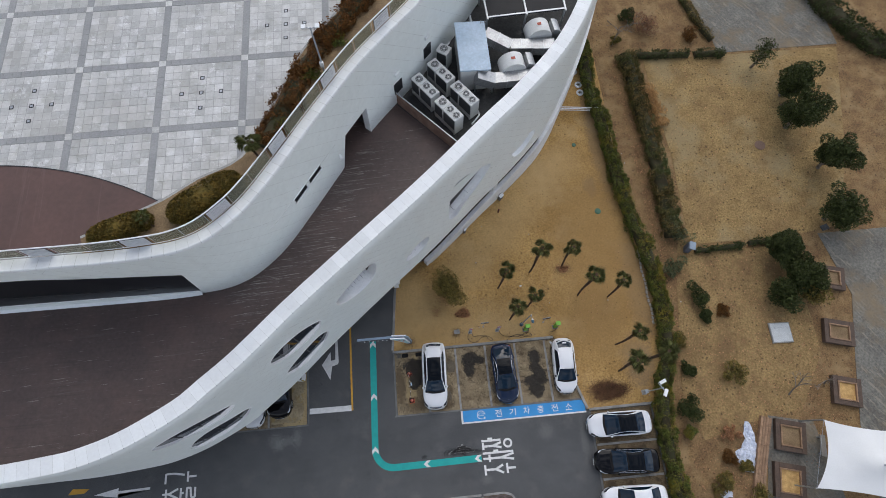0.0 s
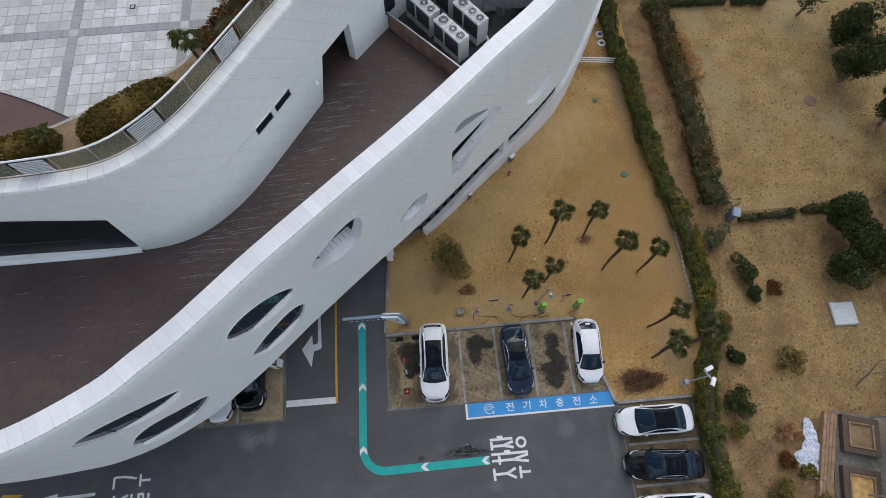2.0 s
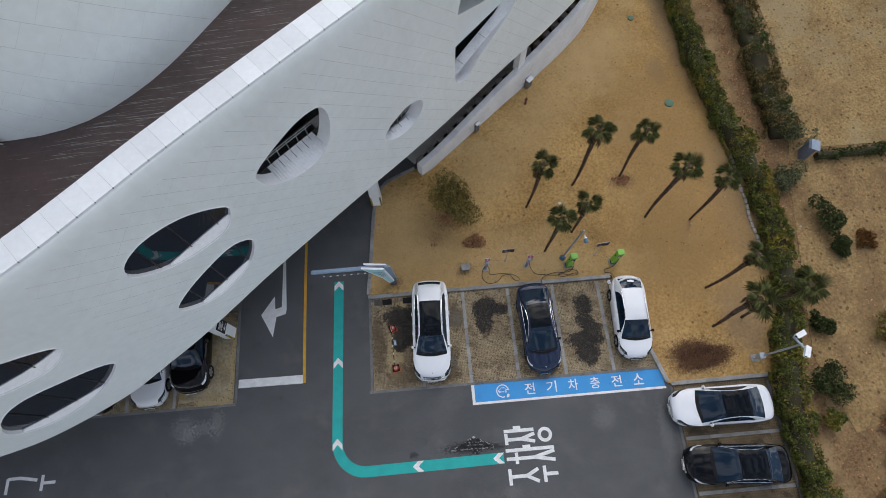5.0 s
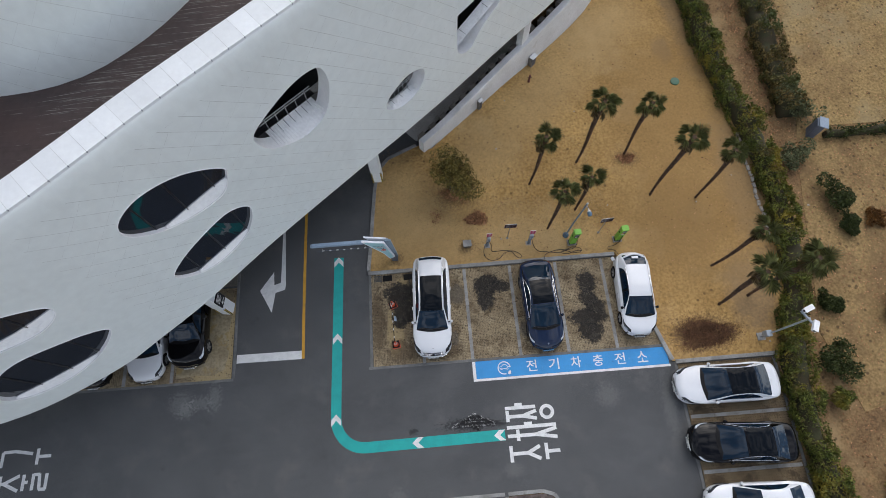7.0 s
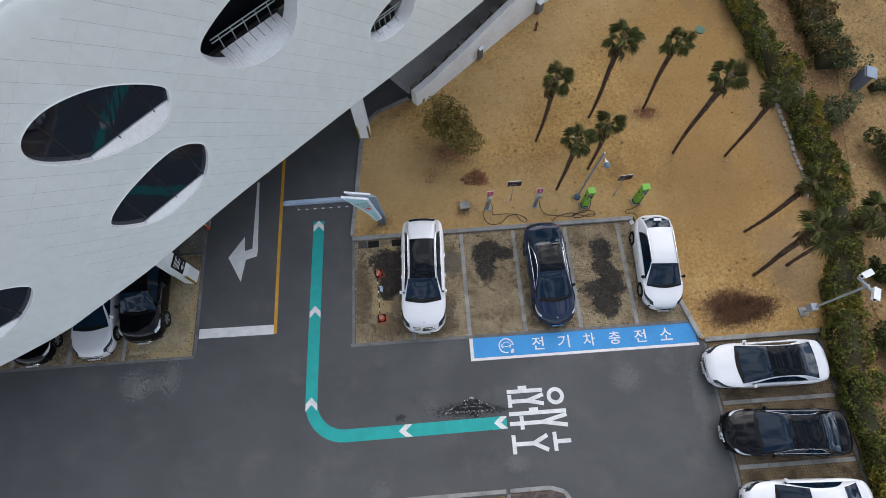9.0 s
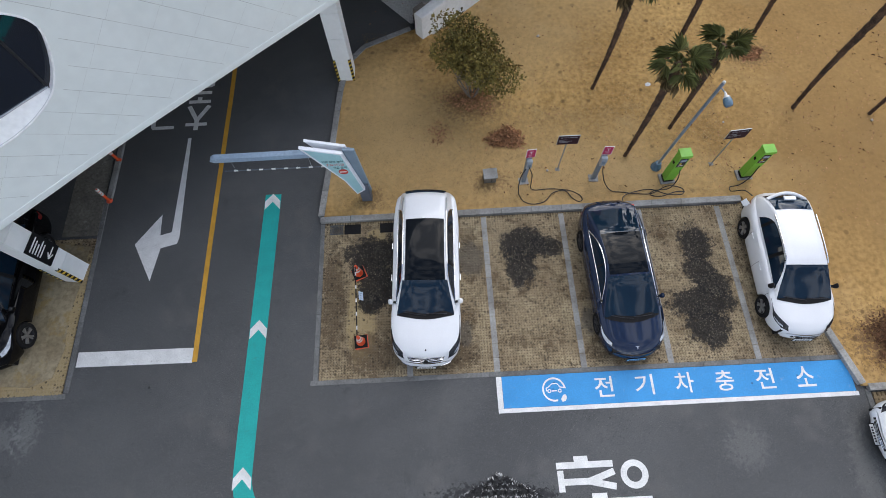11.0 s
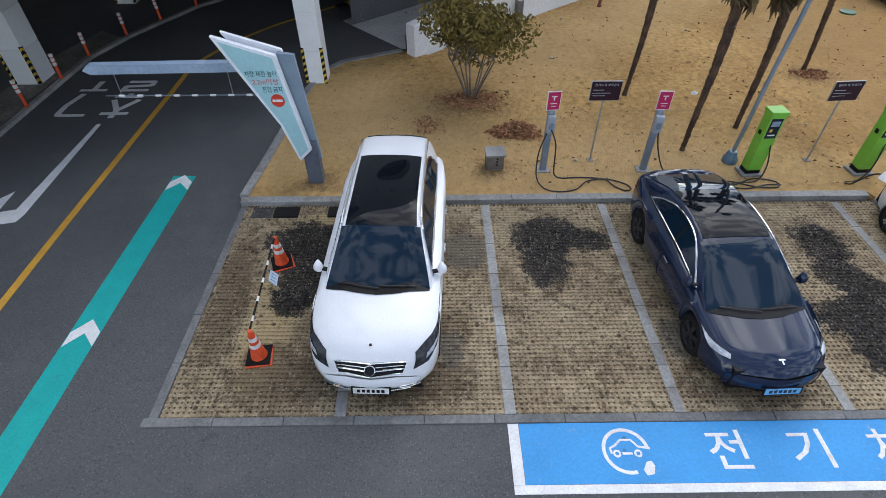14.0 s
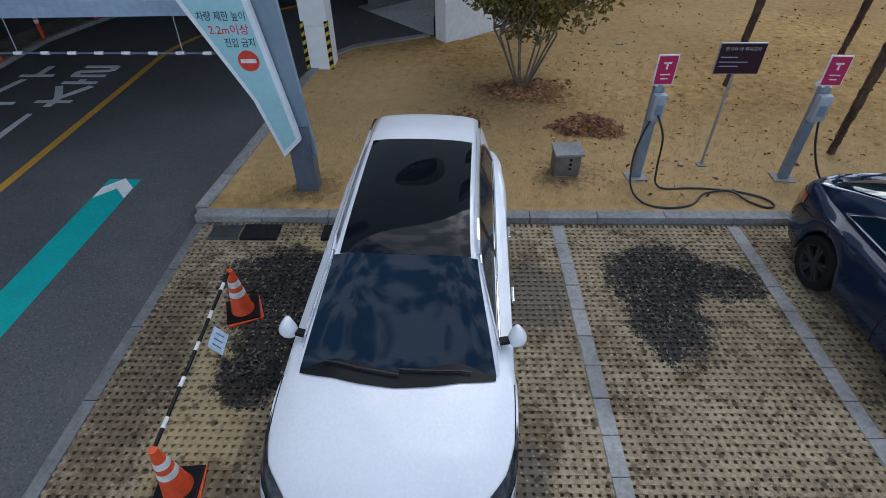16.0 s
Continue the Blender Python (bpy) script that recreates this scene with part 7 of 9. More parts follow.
def hedge(line, width, height, material, label, n_per_m=420, leaf=0.075, seed=1, ragged=0.12, z0=LAWN_Z):
    """A roughly clipped hedge along a plan line: a filler body coloured dark for its shaded inside, and leaves in
    clumps that push out of it unevenly.
    """
    t = thing("hedge", (0, 0, 0), label, "hedge", kind="structure")
    r = np.random.default_rng(seed)
    ph = r.uniform(0, 6.28, 12)

    def swell(s, side):
        """How far the hedge bulges at a length along it, on one of its sides (-1, 0 for the top, 1)."""
        i = 4 * (np.round(np.asarray(side)).astype(int) + 1)
        return 1 + ragged * (1.1 * np.sin(0.9 * s + ph[i]) + 0.9 * np.sin(2.3 * s + ph[i + 1]) + 0.8 * np.sin(5.1 * s + ph[i + 2]) + 0.5 * np.sin(11.0 * s + ph[i + 3]))

    n = max(4, int(line.length / 0.3))
    rows, faces, m = [], [], 8
    for s in np.linspace(0, line.length, n):
        for off, z in ((-0.38, 0), (-0.40, 0.42), (-0.33, 0.68), (-0.16, 0.78), (0.16, 0.78), (0.33, 0.68), (0.40, 0.42), (0.38, 0)):
            rows.append((*line.at(s, off * 0.92 * width * float(swell(s, np.sign(off)))), z0 - 0.02 + z * height * 0.95 * float(swell(s, 0))))
    for k in range(n - 1):
        faces += [(k * m + j, k * m + j + 1, (k + 1) * m + j + 1, (k + 1) * m + j) for j in range(m - 1)]
    faces += [tuple(range(m)), tuple(range((n - 1) * m, n * m))]
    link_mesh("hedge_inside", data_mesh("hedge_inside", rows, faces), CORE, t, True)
    clumps = int(line.length * 20 * (width + 2 * height) / 3)
    cs, cq = r.uniform(0, line.length, clumps), r.uniform(-1, 1, clumps) * (width / 2 + height)
    per = int(line.length * n_per_m * (width + 2 * height) / 3 / clumps)
    s = np.repeat(cs, per) + r.normal(0, 0.16, clumps * per)
    q = np.repeat(cq, per) + r.normal(0, 0.15, clumps * per)
    push = np.repeat(r.normal(0.0, 0.07, clumps), per) + r.normal(0, 0.035, clumps * per)
    s = np.clip(s, 0, line.length)
    side = np.abs(q) > width / 2
    off = np.where(side, np.sign(q) * (width / 2 * 0.98 + push), q) * swell(s, np.sign(q))
    z = np.where(side, height - (np.abs(q) - width / 2), height * (1 - 0.14 * (2 * q / width) ** 4) + push) * swell(s, 0 * q)
    xy = np.array([line.at(a, b) for a, b in zip(s, off)])
    pts = np.c_[xy, z0 + np.clip(z, 0.03, None)] + r.normal(0, 0.03, (len(s), 3))
    link_mesh("hedge_leaves", leaf_mesh("hedge_leaves", pts, leaf), material, t)
    return t


hedge(Line([(21.5, 41), (21.4, 34), (21.3, 29), (21.75, 25.5), (21.92, 22.4), (22.05, 19.7), (22.2, 17.0), (22.5, 15.0), (22.95, 13.2), (23.22, 11.3), (23.37, 9.0), (23.38, 7.0), (23.2, 5.0), (22.75, 2.5), (21.95, 0.3), (21.45, -2.0), (21.32, -4.3), (21.45, -6.5), (21.6, -9), (21.7, -14)]),
      1.15, 1.1, HEDGE_GREEN, "long leafy green hedge with yellowing patches beside bays", 900, 0.075, 11, 0.10)
hedge(Line([(25.7, 33.2), (25.8, 31.5), (25.9, 28.3), (26.05, 25), (26.1, 22), (26.08, 19.4), (25.98, 17), (25.92, 15), (25.95, 13.2)]), 1.55, 1.0, HEDGE_RUST, "brown and green hedge edging the lawn square", 760, 0.08, 12, 0.11)
hedge(Line([(26.6, 33.2), (32.3, 32.8)]), 0.7, 0.7, DARK_LEAF, "low dark green hedge at the lawn edge", 380, 0.08, 13, 0.05)
hedge(Line([(32.9, 32.8), (35.9, 32.6)]), 0.75, 0.75, DARK_LEAF, "low dark green hedge at the lawn edge", 380, 0.08, 14, 0.05)
hedge(Line([(27.6, 11.7), (30.0, 11.75), (32.0, 11.9)]), 0.5, 0.6, DARK_LEAF, "thin low hedge across the dry lawn", 380, 0.08, 15, 0.1)
hedge(Line([(32.6, 12.0), (34.4, 12.05), (35.5, 12.1)]), 0.5, 0.6, DARK_LEAF, "thin low hedge across the dry lawn", 380, 0.08, 16, 0.1)
hedge(Line([(33.2, 41), (34.2, 37), (35.1, 34.4)]), 0.6, 0.7, HEDGE_RUST, "thin brownish hedge along the stone path", 380, 0.08, 17, 0.1)
hedge(Line([(46.5, 43), (48.5, 37), (51.5, 32.2), (56, 31.5)]), 2.2, 1.3, DARK_LEAF, "dense dark hedge beside the stone path", 300, 0.11, 18, 0.1)


# fan palms
def fan_mesh(name, seed):
    """One fan leaf: a stalk along +x and narrow blades spread from its end."""
    r = np.random.default_rng(seed)
    verts, faces = [(0, -0.012, 0), (0, 0.012, 0), (0.42, 0.008, 0.02), (0.42, -0.008, 0.02)], [(0, 1, 2, 3)]
    for k in range(15):
        a = radians(-100 + 200 * k / 14)
        ln = (0.52 - 0.12 * abs(k - 7) / 7) * r.uniform(0.9, 1.08)
        d, p = np.array([math.cos(a), math.sin(a), 0]), np.array([-math.sin(a), math.cos(a), 0])
        o = np.array([0.42, 0, 0.02])
        droop = -0.10 - 0.12 * r.random()
        mid = o + d * ln * 0.6 + [0, 0, 0.02]
        b = len(verts)
        verts += [tuple(o), tuple(mid + p * 0.024), tuple(o + d * ln + [0, 0, droop]), tuple(mid - p * 0.024)]
        faces += [(b, b + 1, b + 2), (b, b + 2, b + 3)]
    return data_mesh(name, verts, faces)


FANS = [fan_mesh("fan_leaf", k) for k in range(3)]
DEAD_FANS = [fan_mesh("dead_fan_leaf", 9)]
for f in FANS:
    f.materials.append(PALM_LEAF)
for f in DEAD_FANS:
    f.materials.append(PALM_DEAD)


def palm(x, y, z0, top, height, size, seed, leaves=21):
    """A fan palm from its foot to the crown at top, with a shaggy trunk."""
    r = np.random.default_rng(seed)
    t = thing("palm_tree", (x, y, z0), "fan palm with a shaggy brown trunk on dry lawn", "palm tree", "fan palms on the lawn")
    lean = Vector((top[0] - x, top[1] - y, height))
    bm = bmesh.new()
    rings, n = [], 12
    steps = int(height / 0.11)
    for k in range(steps + 1):
        f = k / steps
        c = lean * f + Vector((0.10 * math.sin(2.6 * f + seed), 0.10 * math.sin(2.1 * f + 2 * seed), 0)) * f * (1 - f) * 3
        rad = (0.046 + 0.058 * min(1, 1.3 * f) + 0.02 * max(0, 0.05 - f) / 0.05) * size
        rings.append([bm.verts.new(c + Vector((math.cos(a), math.sin(a), 0)) * rad * (1 + r.uniform(-0.16, 0.22)) + Vector((0, 0, r.uniform(-0.03, 0.03)))) for a in np.arange(n) * 2 * math.pi / n])
    for lo, hi in zip(rings[:-1], rings[1:]):
        for j in range(n):
            bm.faces.new((lo[j], lo[(j + 1) % n], hi[(j + 1) % n], hi[j]))
    bm.faces.new(rings[-1])
    for k in range(int(height / 0.045)):
        f = (k + 0.5) * 0.045 / height
        c = lean * f + Vector((0.10 * math.sin(2.6 * f + seed), 0.10 * math.sin(2.1 * f + 2 * seed), 0)) * f * (1 - f) * 3
        rad = (0.045 + 0.058 * min(1, 1.3 * f)) * size
        for a in r.uniform(0, 6.28, 4):
            d, e = Vector((math.cos(a), math.sin(a), 0)), Vector((-math.sin(a), math.cos(a), 0))
            w, ln = r.uniform(0.018, 0.035), r.uniform(0.06, 0.13)
            bm.faces.new([bm.verts.new(v) for v in (c + d * rad + e * w, c + d * rad - e * w, c + d * (rad + 0.028) + Vector((0, 0, ln * r.choice((-1.0, 1.0)))))])
    part("trunk", bm, PALM_TRUNK, t)
    for k in range(leaves):
        dead = k < 3
        ob = new("dead_leaf" if dead else "fan_leaf", DEAD_FANS[0] if dead else FANS[k % 3])
        ob.parent = t
        pitch = r.uniform(55, 80) if dead else (r.uniform(-62, -20) if k % 3 == 0 else r.uniform(-50, 16))
        s = size * r.uniform(0.72, 1.05) * (0.5 if not dead and k % 3 == 0 else 1.0)
        ob.matrix_local = Matrix.Translation(lean * (0.975 if not dead else 0.93)) @ pose(0, 0, 0, r.uniform(-15, 15), pitch, 360 * k / leaves * 5.3 + r.uniform(-15, 15)) @ Matrix.Scale(s, 4)
    return t


for k, (x, y, tx, ty, h, s) in enumerate(((9.64, 9.94, 9.93, 10.2, 4.6, 1.0), (12.6, 11.16, 12.87, 11.45, 5.5, 1.1), (15.55, 11.5, 15.5, 11.5, 5.0, 1.05), (16.5, 8.7, 16.56, 8.8, 5.9, 1.12), (19.05, 8.3, 18.92, 8.42, 5.0, 0.95),
                                         (10.3, 7.08, 10.45, 7.2, 4.3, 1.0), (12.03, 8.1, 12.04, 8.1, 3.9, 0.95), (18.9, 4.15, 19.5, 4.4, 4.5, 1.0), (18.75, 1.98, 18.7, 2.2, 4.9, 1.2), (20.4, 2.33, 21.2, 2.65, 4.9, 1.2))):
    palm(x, y, LAWN_Z - 0.03, (tx, ty), h, s, 20 + k)
palm(-4.75, 13.1, PLAZA_Z + 0.1, (-4.75, 13.1), 1.6, 0.85, 41, 24)
palm(-9.95, 9.6, PLAZA_Z + 0.1, (-10.15, 9.75), 0.9, 0.6, 42, 18)


def limb(bm, a, b, r0, r1, bend=0.1, seed=0):
    r = np.random.default_rng(seed)
    a, b = Vector(a), Vector(b)
    mid = (a + b) / 2 + Vector(r.normal(0, bend, 3))
    pts = [a.lerp(mid, f) * (1 - f) + mid.lerp(b, f) * f for f in np.linspace(0, 1, 6)]
    sub = tube(pts, [r0 + (r1 - r0) * f for f in np.linspace(0, 1, 6)], 6)
    me = bpy.data.meshes.new("limb")
    sub.to_mesh(me)
    sub.free()
    bm.from_mesh(me)
    bpy.data.meshes.remove(me)


def tree(x, y, height, spread, material, label, seed, stems=1, leaves=2200, leaf=0.11, clear=0.25, category="tree", blobs=16):
    """A tree: a tapered trunk with limbs and a crown of many leaves in uneven lumps."""
    r = np.random.default_rng(seed)
    t = thing("tree", (x, y, LAWN_Z - 0.03), label, category)
    bm = bmesh.new()
    c = np.array([0, 0, height * (clear + (1 - clear) * 0.55)])
    bl = [(c + b * 1.0, s) for b, s in lumps(blobs, (spread * 0.2, spread * 0.2, height * (1 - clear) * 0.30), spread * 0.27, seed)]
    for k in range(stems):
        a = 2 * math.pi * k / stems + seed
        foot = (0.012 * stems * math.cos(a), 0.012 * stems * math.sin(a), 0) if stems > 1 else (0, 0, 0)
        fork = (foot[0] * 5 + 0.1 * math.cos(a), foot[1] * 5 + 0.1 * math.sin(a), height * clear * 1.2)
        r0 = 0.014 * height**0.6 if stems > 1 else 0.045 * height
        limb(bm, foot, fork, r0, r0 * 0.75, 0.04, seed + k)
        for j in range(max(2, len(bl) // stems)):
            limb(bm, fork, tuple(bl[(k * 3 + j) % len(bl)][0]), r0 * 0.6, 0.008, 0.08 if stems == 1 else 0.16, seed + 7 * k + j)
    part("trunk", bm, BARK, t, smooth=True)
    link_mesh("crown", leaf_mesh("crown", crown_places(bl, leaves, seed), leaf), material, t)
    return t


tree(5.3, 9.9, 2.75, 2.3, OLIVE_LEAF, "small many-stemmed evergreen tree on dry lawn", 3, 9, 9500, 0.062, 0.36, blobs=46)
for k, (x, y, h, w) in enumerate(((40.3, 27.2, 4.5, 3.1), (39.7, 23.5, 4.8, 3.3), (41.4, 18.9, 4.3, 2.9), (40.2, 13.7, 4.2, 2.9), (34.6, 10.8, 3.6, 2.6), (35.5, 8.4, 3.4, 2.6))):
    tree(x, y, h, w, DARK_LEAF, "round dark evergreen tree in the park", 50 + k, 1, 12000, 0.10, 0.12, blobs=34)
tree(34.0, 6.9, 2.2, 2.6, DARK_LEAF, "spreading dark green shrub beside planters", 60, 3, 3600, 0.11, 0.1)
tree(36.2, 6.9, 2.4, 2.2, OLIVE_LEAF, "yellow-green shrub beside planters", 61, 3, 1800, 0.11, 0.1)
tree(38.4, 30.8, 3.6, 2.4, DARK_LEAF, "sparse evergreen tree at the lawn edge", 62, 1, 1100, 0.10, 0.3)


def shrub(x, y, w, h, material, label, seed, leaves=900, leaf=0.09, z=LAWN_Z, l=None, turn=0.0):
    t = thing("shrub", (x, y, z - 0.02, 0, 0, turn), label, "shrub")
    l = l or w
    bl = [(np.array([b[0], b[1], h * 0.5 + b[2] * 0.5]), s) for b, s in lumps(12, (w * 0.27, l * 0.27, h * 0.3), min(w, l, 1.6 * h) * 0.30, seed)]
    bm = bmesh.new()
    for k, (c, s) in enumerate(bl[:7]):
        limb(bm, (0.04 * math.cos(k), 0.04 * math.sin(k), 0), tuple(c), 0.02, 0.008, 0.05, seed + k)
    part("stems", bm, BARK, t)
    p = crown_places(bl, leaves, seed)
    p[:, 2] = np.clip(p[:, 2], 0.02, None)
    link_mesh("leaves", leaf_mesh("leaves", p, leaf), material, t)
    return t


for k, (x, y, w, h, mt, lb) in enumerate((
    (26.8, 7.5, 1.5, 1.1, DARK_LEAF, "dark green shrub on the patchy lawn"), (26.95, 5.9, 1.0, 0.8, DARK_LEAF, "small dark shrub on the patchy lawn"), (28.6, 6.1, 0.8, 0.5, RED_SHRUB, "small reddish shrub on the patchy lawn"),
    (28.1, 1.0, 1.7, 0.9, OLIVE_LEAF, "olive green shrub on the patchy lawn"), (23.6, -1.4, 1.5, 1.3, DARK_LEAF, "dense dark shrub behind the hedge"), (24.4, 1.6, 1.0, 0.8, DARK_LEAF, "small dark shrub behind the hedge"),
    (24.9, 10.3, 1.5, 1.0, GREY_LEAF, "grey-green shrub between the hedges"), (26.5, 13.4, 2.0, 1.5, GREY_LEAF, "grey-green leafy shrub at the hedge end"), (25.9, -5.4, 1.0, 0.7, RED_SHRUB, "small reddish shrub behind the hedge"),
    (25.0, -7.0, 1.3, 0.9, OLIVE_LEAF, "olive shrub behind the hedge"), (27.0, -6.2, 0.9, 0.6, OLIVE_LEAF, "small olive shrub behind the hedge"), (27.4, -8.3, 1.3, 0.8, OLIVE_LEAF, "olive shrub behind the hedge"),
    (26.4, -3.6, 0.8, 0.6, BROWN_LEAF, "small withered shrub behind the hedge"), (24.0, 4.0, 1.2, 1.0, OLIVE_LEAF, "yellowish shrub in the hedge"), (23.2, -3.2, 0.9, 1.0, HEDGE_GREEN, "leafy shrub pushing out of the hedge"),
    (28.6, 36.5, 2.6, 1.8, DRY_BUSH, "leafless brown bush by the building"), (27.0, 38.0, 1.3, 1.2, DARK_LEAF, "green bush by the building"), (33.0, 35.3, 1.3, 1.0, RED_SHRUB, "reddish bush near the stone path"),
    (25.0, 35.2, 1.0, 1.0, OLIVE_LEAF, "thin green bush by the building"), (27.1, 28.3, 1.6, 1.2, STRAW_BRIGHT, "straw-coloured dry grass clump on the hedge"), (27.2, 26.5, 1.8, 1.2, STRAW_BRIGHT, "straw-coloured dry grass clump on the hedge"), (27.3, 24.7, 1.6, 1.1, STRAW_BRIGHT, "straw-coloured dry grass clump on the hedge"))):
    shrub(x, y, w, h, mt, lb, 80 + k, 2600 if mt is DARK_LEAF else 1600 if mt is not DRY_BUSH else 2200, 0.075 if mt is not DRY_BUSH else 0.06, l=None)
# topiary and shrubs in the bed on the plaza
for x, y, w, l, h, mt, tn, lb in ((-7.3, 10.85, 4.1, 1.5, 0.95, TOPIARY, 30, "clipped rounded olive-brown bush on the plaza"), (-11.5, 9.5, 3.2, 1.2, 0.8, TOPIARY, 18, "clipped rounded olive-brown bush on the plaza")):
    t = thing("topiary", (x, y, PLAZA_Z + 0.1, 0, 0, tn), lb, "clipped bush")
    u = rng.uniform(0, 2 * math.pi, 5200)
    v = np.arccos(rng.uniform(0, 1, 5200))
    sx, sy = np.sign(np.cos(u)) * np.abs(np.cos(u)) ** 0.6, np.sign(np.sin(u)) * np.abs(np.sin(u)) ** 0.8
    p = np.c_[w / 2 * np.sin(v) ** 0.6 * sx, l / 2 * np.sin(v) ** 0.6 * sy, h * np.cos(v) ** 0.55] * rng.uniform(0.93, 1.03, (5200, 1))
    bm = bmesh.new()
    bmesh.ops.create_icosphere(bm, subdivisions=3, radius=1.0, matrix=Matrix.Translation((0, 0, h * 0.45)) @ Matrix.Diagonal((w * 0.44, l * 0.42, h * 0.46, 1)))
    part("bush_inside", bm, TOPIARY, t, smooth=True)
    link_mesh("leaves", leaf_mesh("leaves", p, 0.07), mt, t)
hedge(Line([(-4.35, 13.6), (-3.8, 14.9), (-3.1, 16.4), (-2.6, 17.6), (-1.9, 19.1), (-0.9, 20.6), (0.3, 22.2), (1.6, 23.9)]), 1.25, 0.55, PLAZA_SHRUB, "red-brown low shrubs massed in the plaza bed", 1500, 0.06, 31, 0.13, PLAZA_Z + 0.1)
for k, (x, y) in enumerate(((-0.2, 20.2), (-1.9, 18.0), (-3.4, 14.9))):
    shrub(x, y, 0.9, 0.6, HEDGE_GREEN, "green low shrub in the plaza bed", 120 + k, 500, 0.06, PLAZA_Z + 0.1)


# leafless trees
def bare_tree(x, y, h, seed, label, tilt=(0.3, 0.4)):
    t = thing("bare_tree", (x, y, LAWN_Z - 0.03), label, "bare tree")
    r = np.random.default_rng(seed)
    bm = bmesh.new()
    tips = [(Vector((0, 0, 0)), Vector((tilt[0], tilt[1], 1)).normalized(), h * 0.45, 0.07)]
    for level in range(4):
        nxt = []
        for o, d, ln, rad in tips:
            e = o + d * ln
            limb(bm, o, e, rad, rad * 0.6, 0.04 * ln, seed + level)
            for _ in range(3 if level else 4):
                nd = (d + Vector(r.normal(0, 0.5, 3))).normalized()
                nxt.append((o + d * ln * r.uniform(0.5, 1.0), nd, ln * r.uniform(0.5, 0.75), rad * 0.55))
        tips = nxt[:26]
    part("branchwork", bm, BARK, t, smooth=True)
    return t


bare_tree(24.7, 34.8, 4.5, 5, "slender leafless tree beside the building", (0.35, 0.5))
bare_tree(32.2, -1.2, 3.0, 6, "bare thin tree beside the wooden kerb", (0.3, 0.6))
bare_tree(35.4, -0.6, 2.6, 8, "bare thin tree beside planters", (-0.5, 0.2))

# leaves and bits lying on the ground
def scatter(name, boxes, count, size, material, label, seed, z=LAWN_Z):
    r = np.random.default_rng(seed)
    pts = []
    for x0, x1, y0, y1, share in boxes:
        k = int(count * share)
        pts.append(np.c_[r.uniform(x0, x1, k), r.uniform(y0, y1, k), z + r.uniform(0.008, 0.03, k)])
    ob = link_mesh(name, leaf_mesh(name, np.concatenate(pts), size, 0.85), material)
    return tagged(ob, label, "fallen leaves", kind="stuff")


def heap(x, y, rx, ry, h, count, size, material, label, seed, name="fallen_leaves"):
    r = np.random.default_rng(seed)
    a, d = r.uniform(0, 2 * math.pi, count), np.sqrt(r.uniform(0, 1, count)) * 0.9 + r.normal(0, 0.17, count)
    d = d * (1 + 0.16 * np.sin(3 * a + seed) + 0.1 * np.sin(5 * a))
    p = np.c_[x + rx * d * np.cos(a), y + ry * d * np.sin(a), LAWN_Z + 0.01 + h * np.clip(1 - d**2, 0, 1) * r.uniform(0, 1, count)]
    return tagged(link_mesh(name, leaf_mesh(name, p, size, 0.4, 1.4), material), label, "fallen leaves", kind="stuff")


LOW_TWIGS = leafage("low_brown_twigs", (0.19, 0.10, 0.055), (0.12, 0.062, 0.036))
heap(17.65, 0.48, 1.6, 0.78, 0.10, 11000, 0.024, LOW_TWIGS, "low brown leafless bush at the bays' end", 14, "low_bush")
heap(6.36, 8.0, 0.62, 0.42, 0.14, 1400, 0.05, BROWN_LEAF, "heap of rust-brown dead leaves on dry lawn", 4)
heap(5.35, 9.7, 0.9, 0.6, 0.05, 700, 0.045, BROWN_LEAF, "scattered dead leaves below the small tree", 5)
heap(15.6, 11.2, 0.55, 0.35, 0.05, 450, 0.05, BROWN_LEAF, "scattered dead leaves at a palm's foot", 6)
heap(4.1, 8.3, 0.4, 0.5, 0.02, 160, 0.04, BROWN_LEAF, "thin scatter of dead leaves on dry lawn", 8)
scatter("fallen_leaves", [(1, 20, 6, 20, 0.45), (20, 23, 0, 25, 0.25), (3, 14, 6, 12, 0.3), (13, 21, 4, 12, 0.5)], 2600, 0.03, BROWN_LEAF, "dead leaves scattered over the dry lawn", 9)
scatter("fallen_leaves", [(23.2, 36, -8, 12, 0.55), (24.2, 26, 12, 33, 0.25), (28, 42, 13, 32, 0.2)], 8000, 0.06, BROWN_LEAF, "dead leaves scattered over the park ground", 10)
LAWN_LEAF = leafage("dark_brown_leaves", (0.13, 0.062, 0.032), (0.07, 0.038, 0.022))
scatter("lawn_leaves", [(6.0, 22.0, 5.6, 12.5, 0.65), (3.0, 22.0, 12.5, 20.0, 0.35)], 520, 0.042, LAWN_LEAF, "dark brown leaves scattered over the dry lawn", 12)
paper = thing("paper_litter", (11.65, 9.99, LAWN_Z), "crumpled white paper among dark leaves on the lawn", "litter")
bm = bmesh.new()
bmesh.ops.create_icosphere(bm, subdivisions=3, radius=1.0)
for v in bm.verts:
    v.co = Vector((0.09 * v.co.x, 0.07 * v.co.y, 0.05 * max(v.co.z, -0.3))) * (1 + 0.35 * math.sin(7 * v.co.x + 5 * v.co.y) * math.cos(6 * v.co.z + 3 * v.co.y)) + Vector((0, 0, 0.02))
part("sheet", bm, PLATE_WHITE, paper)
DARK_FLAKE = leafage("dark_rotted_leaves", (0.10, 0.088, 0.072), (0.035, 0.032, 0.028))
flakes = []
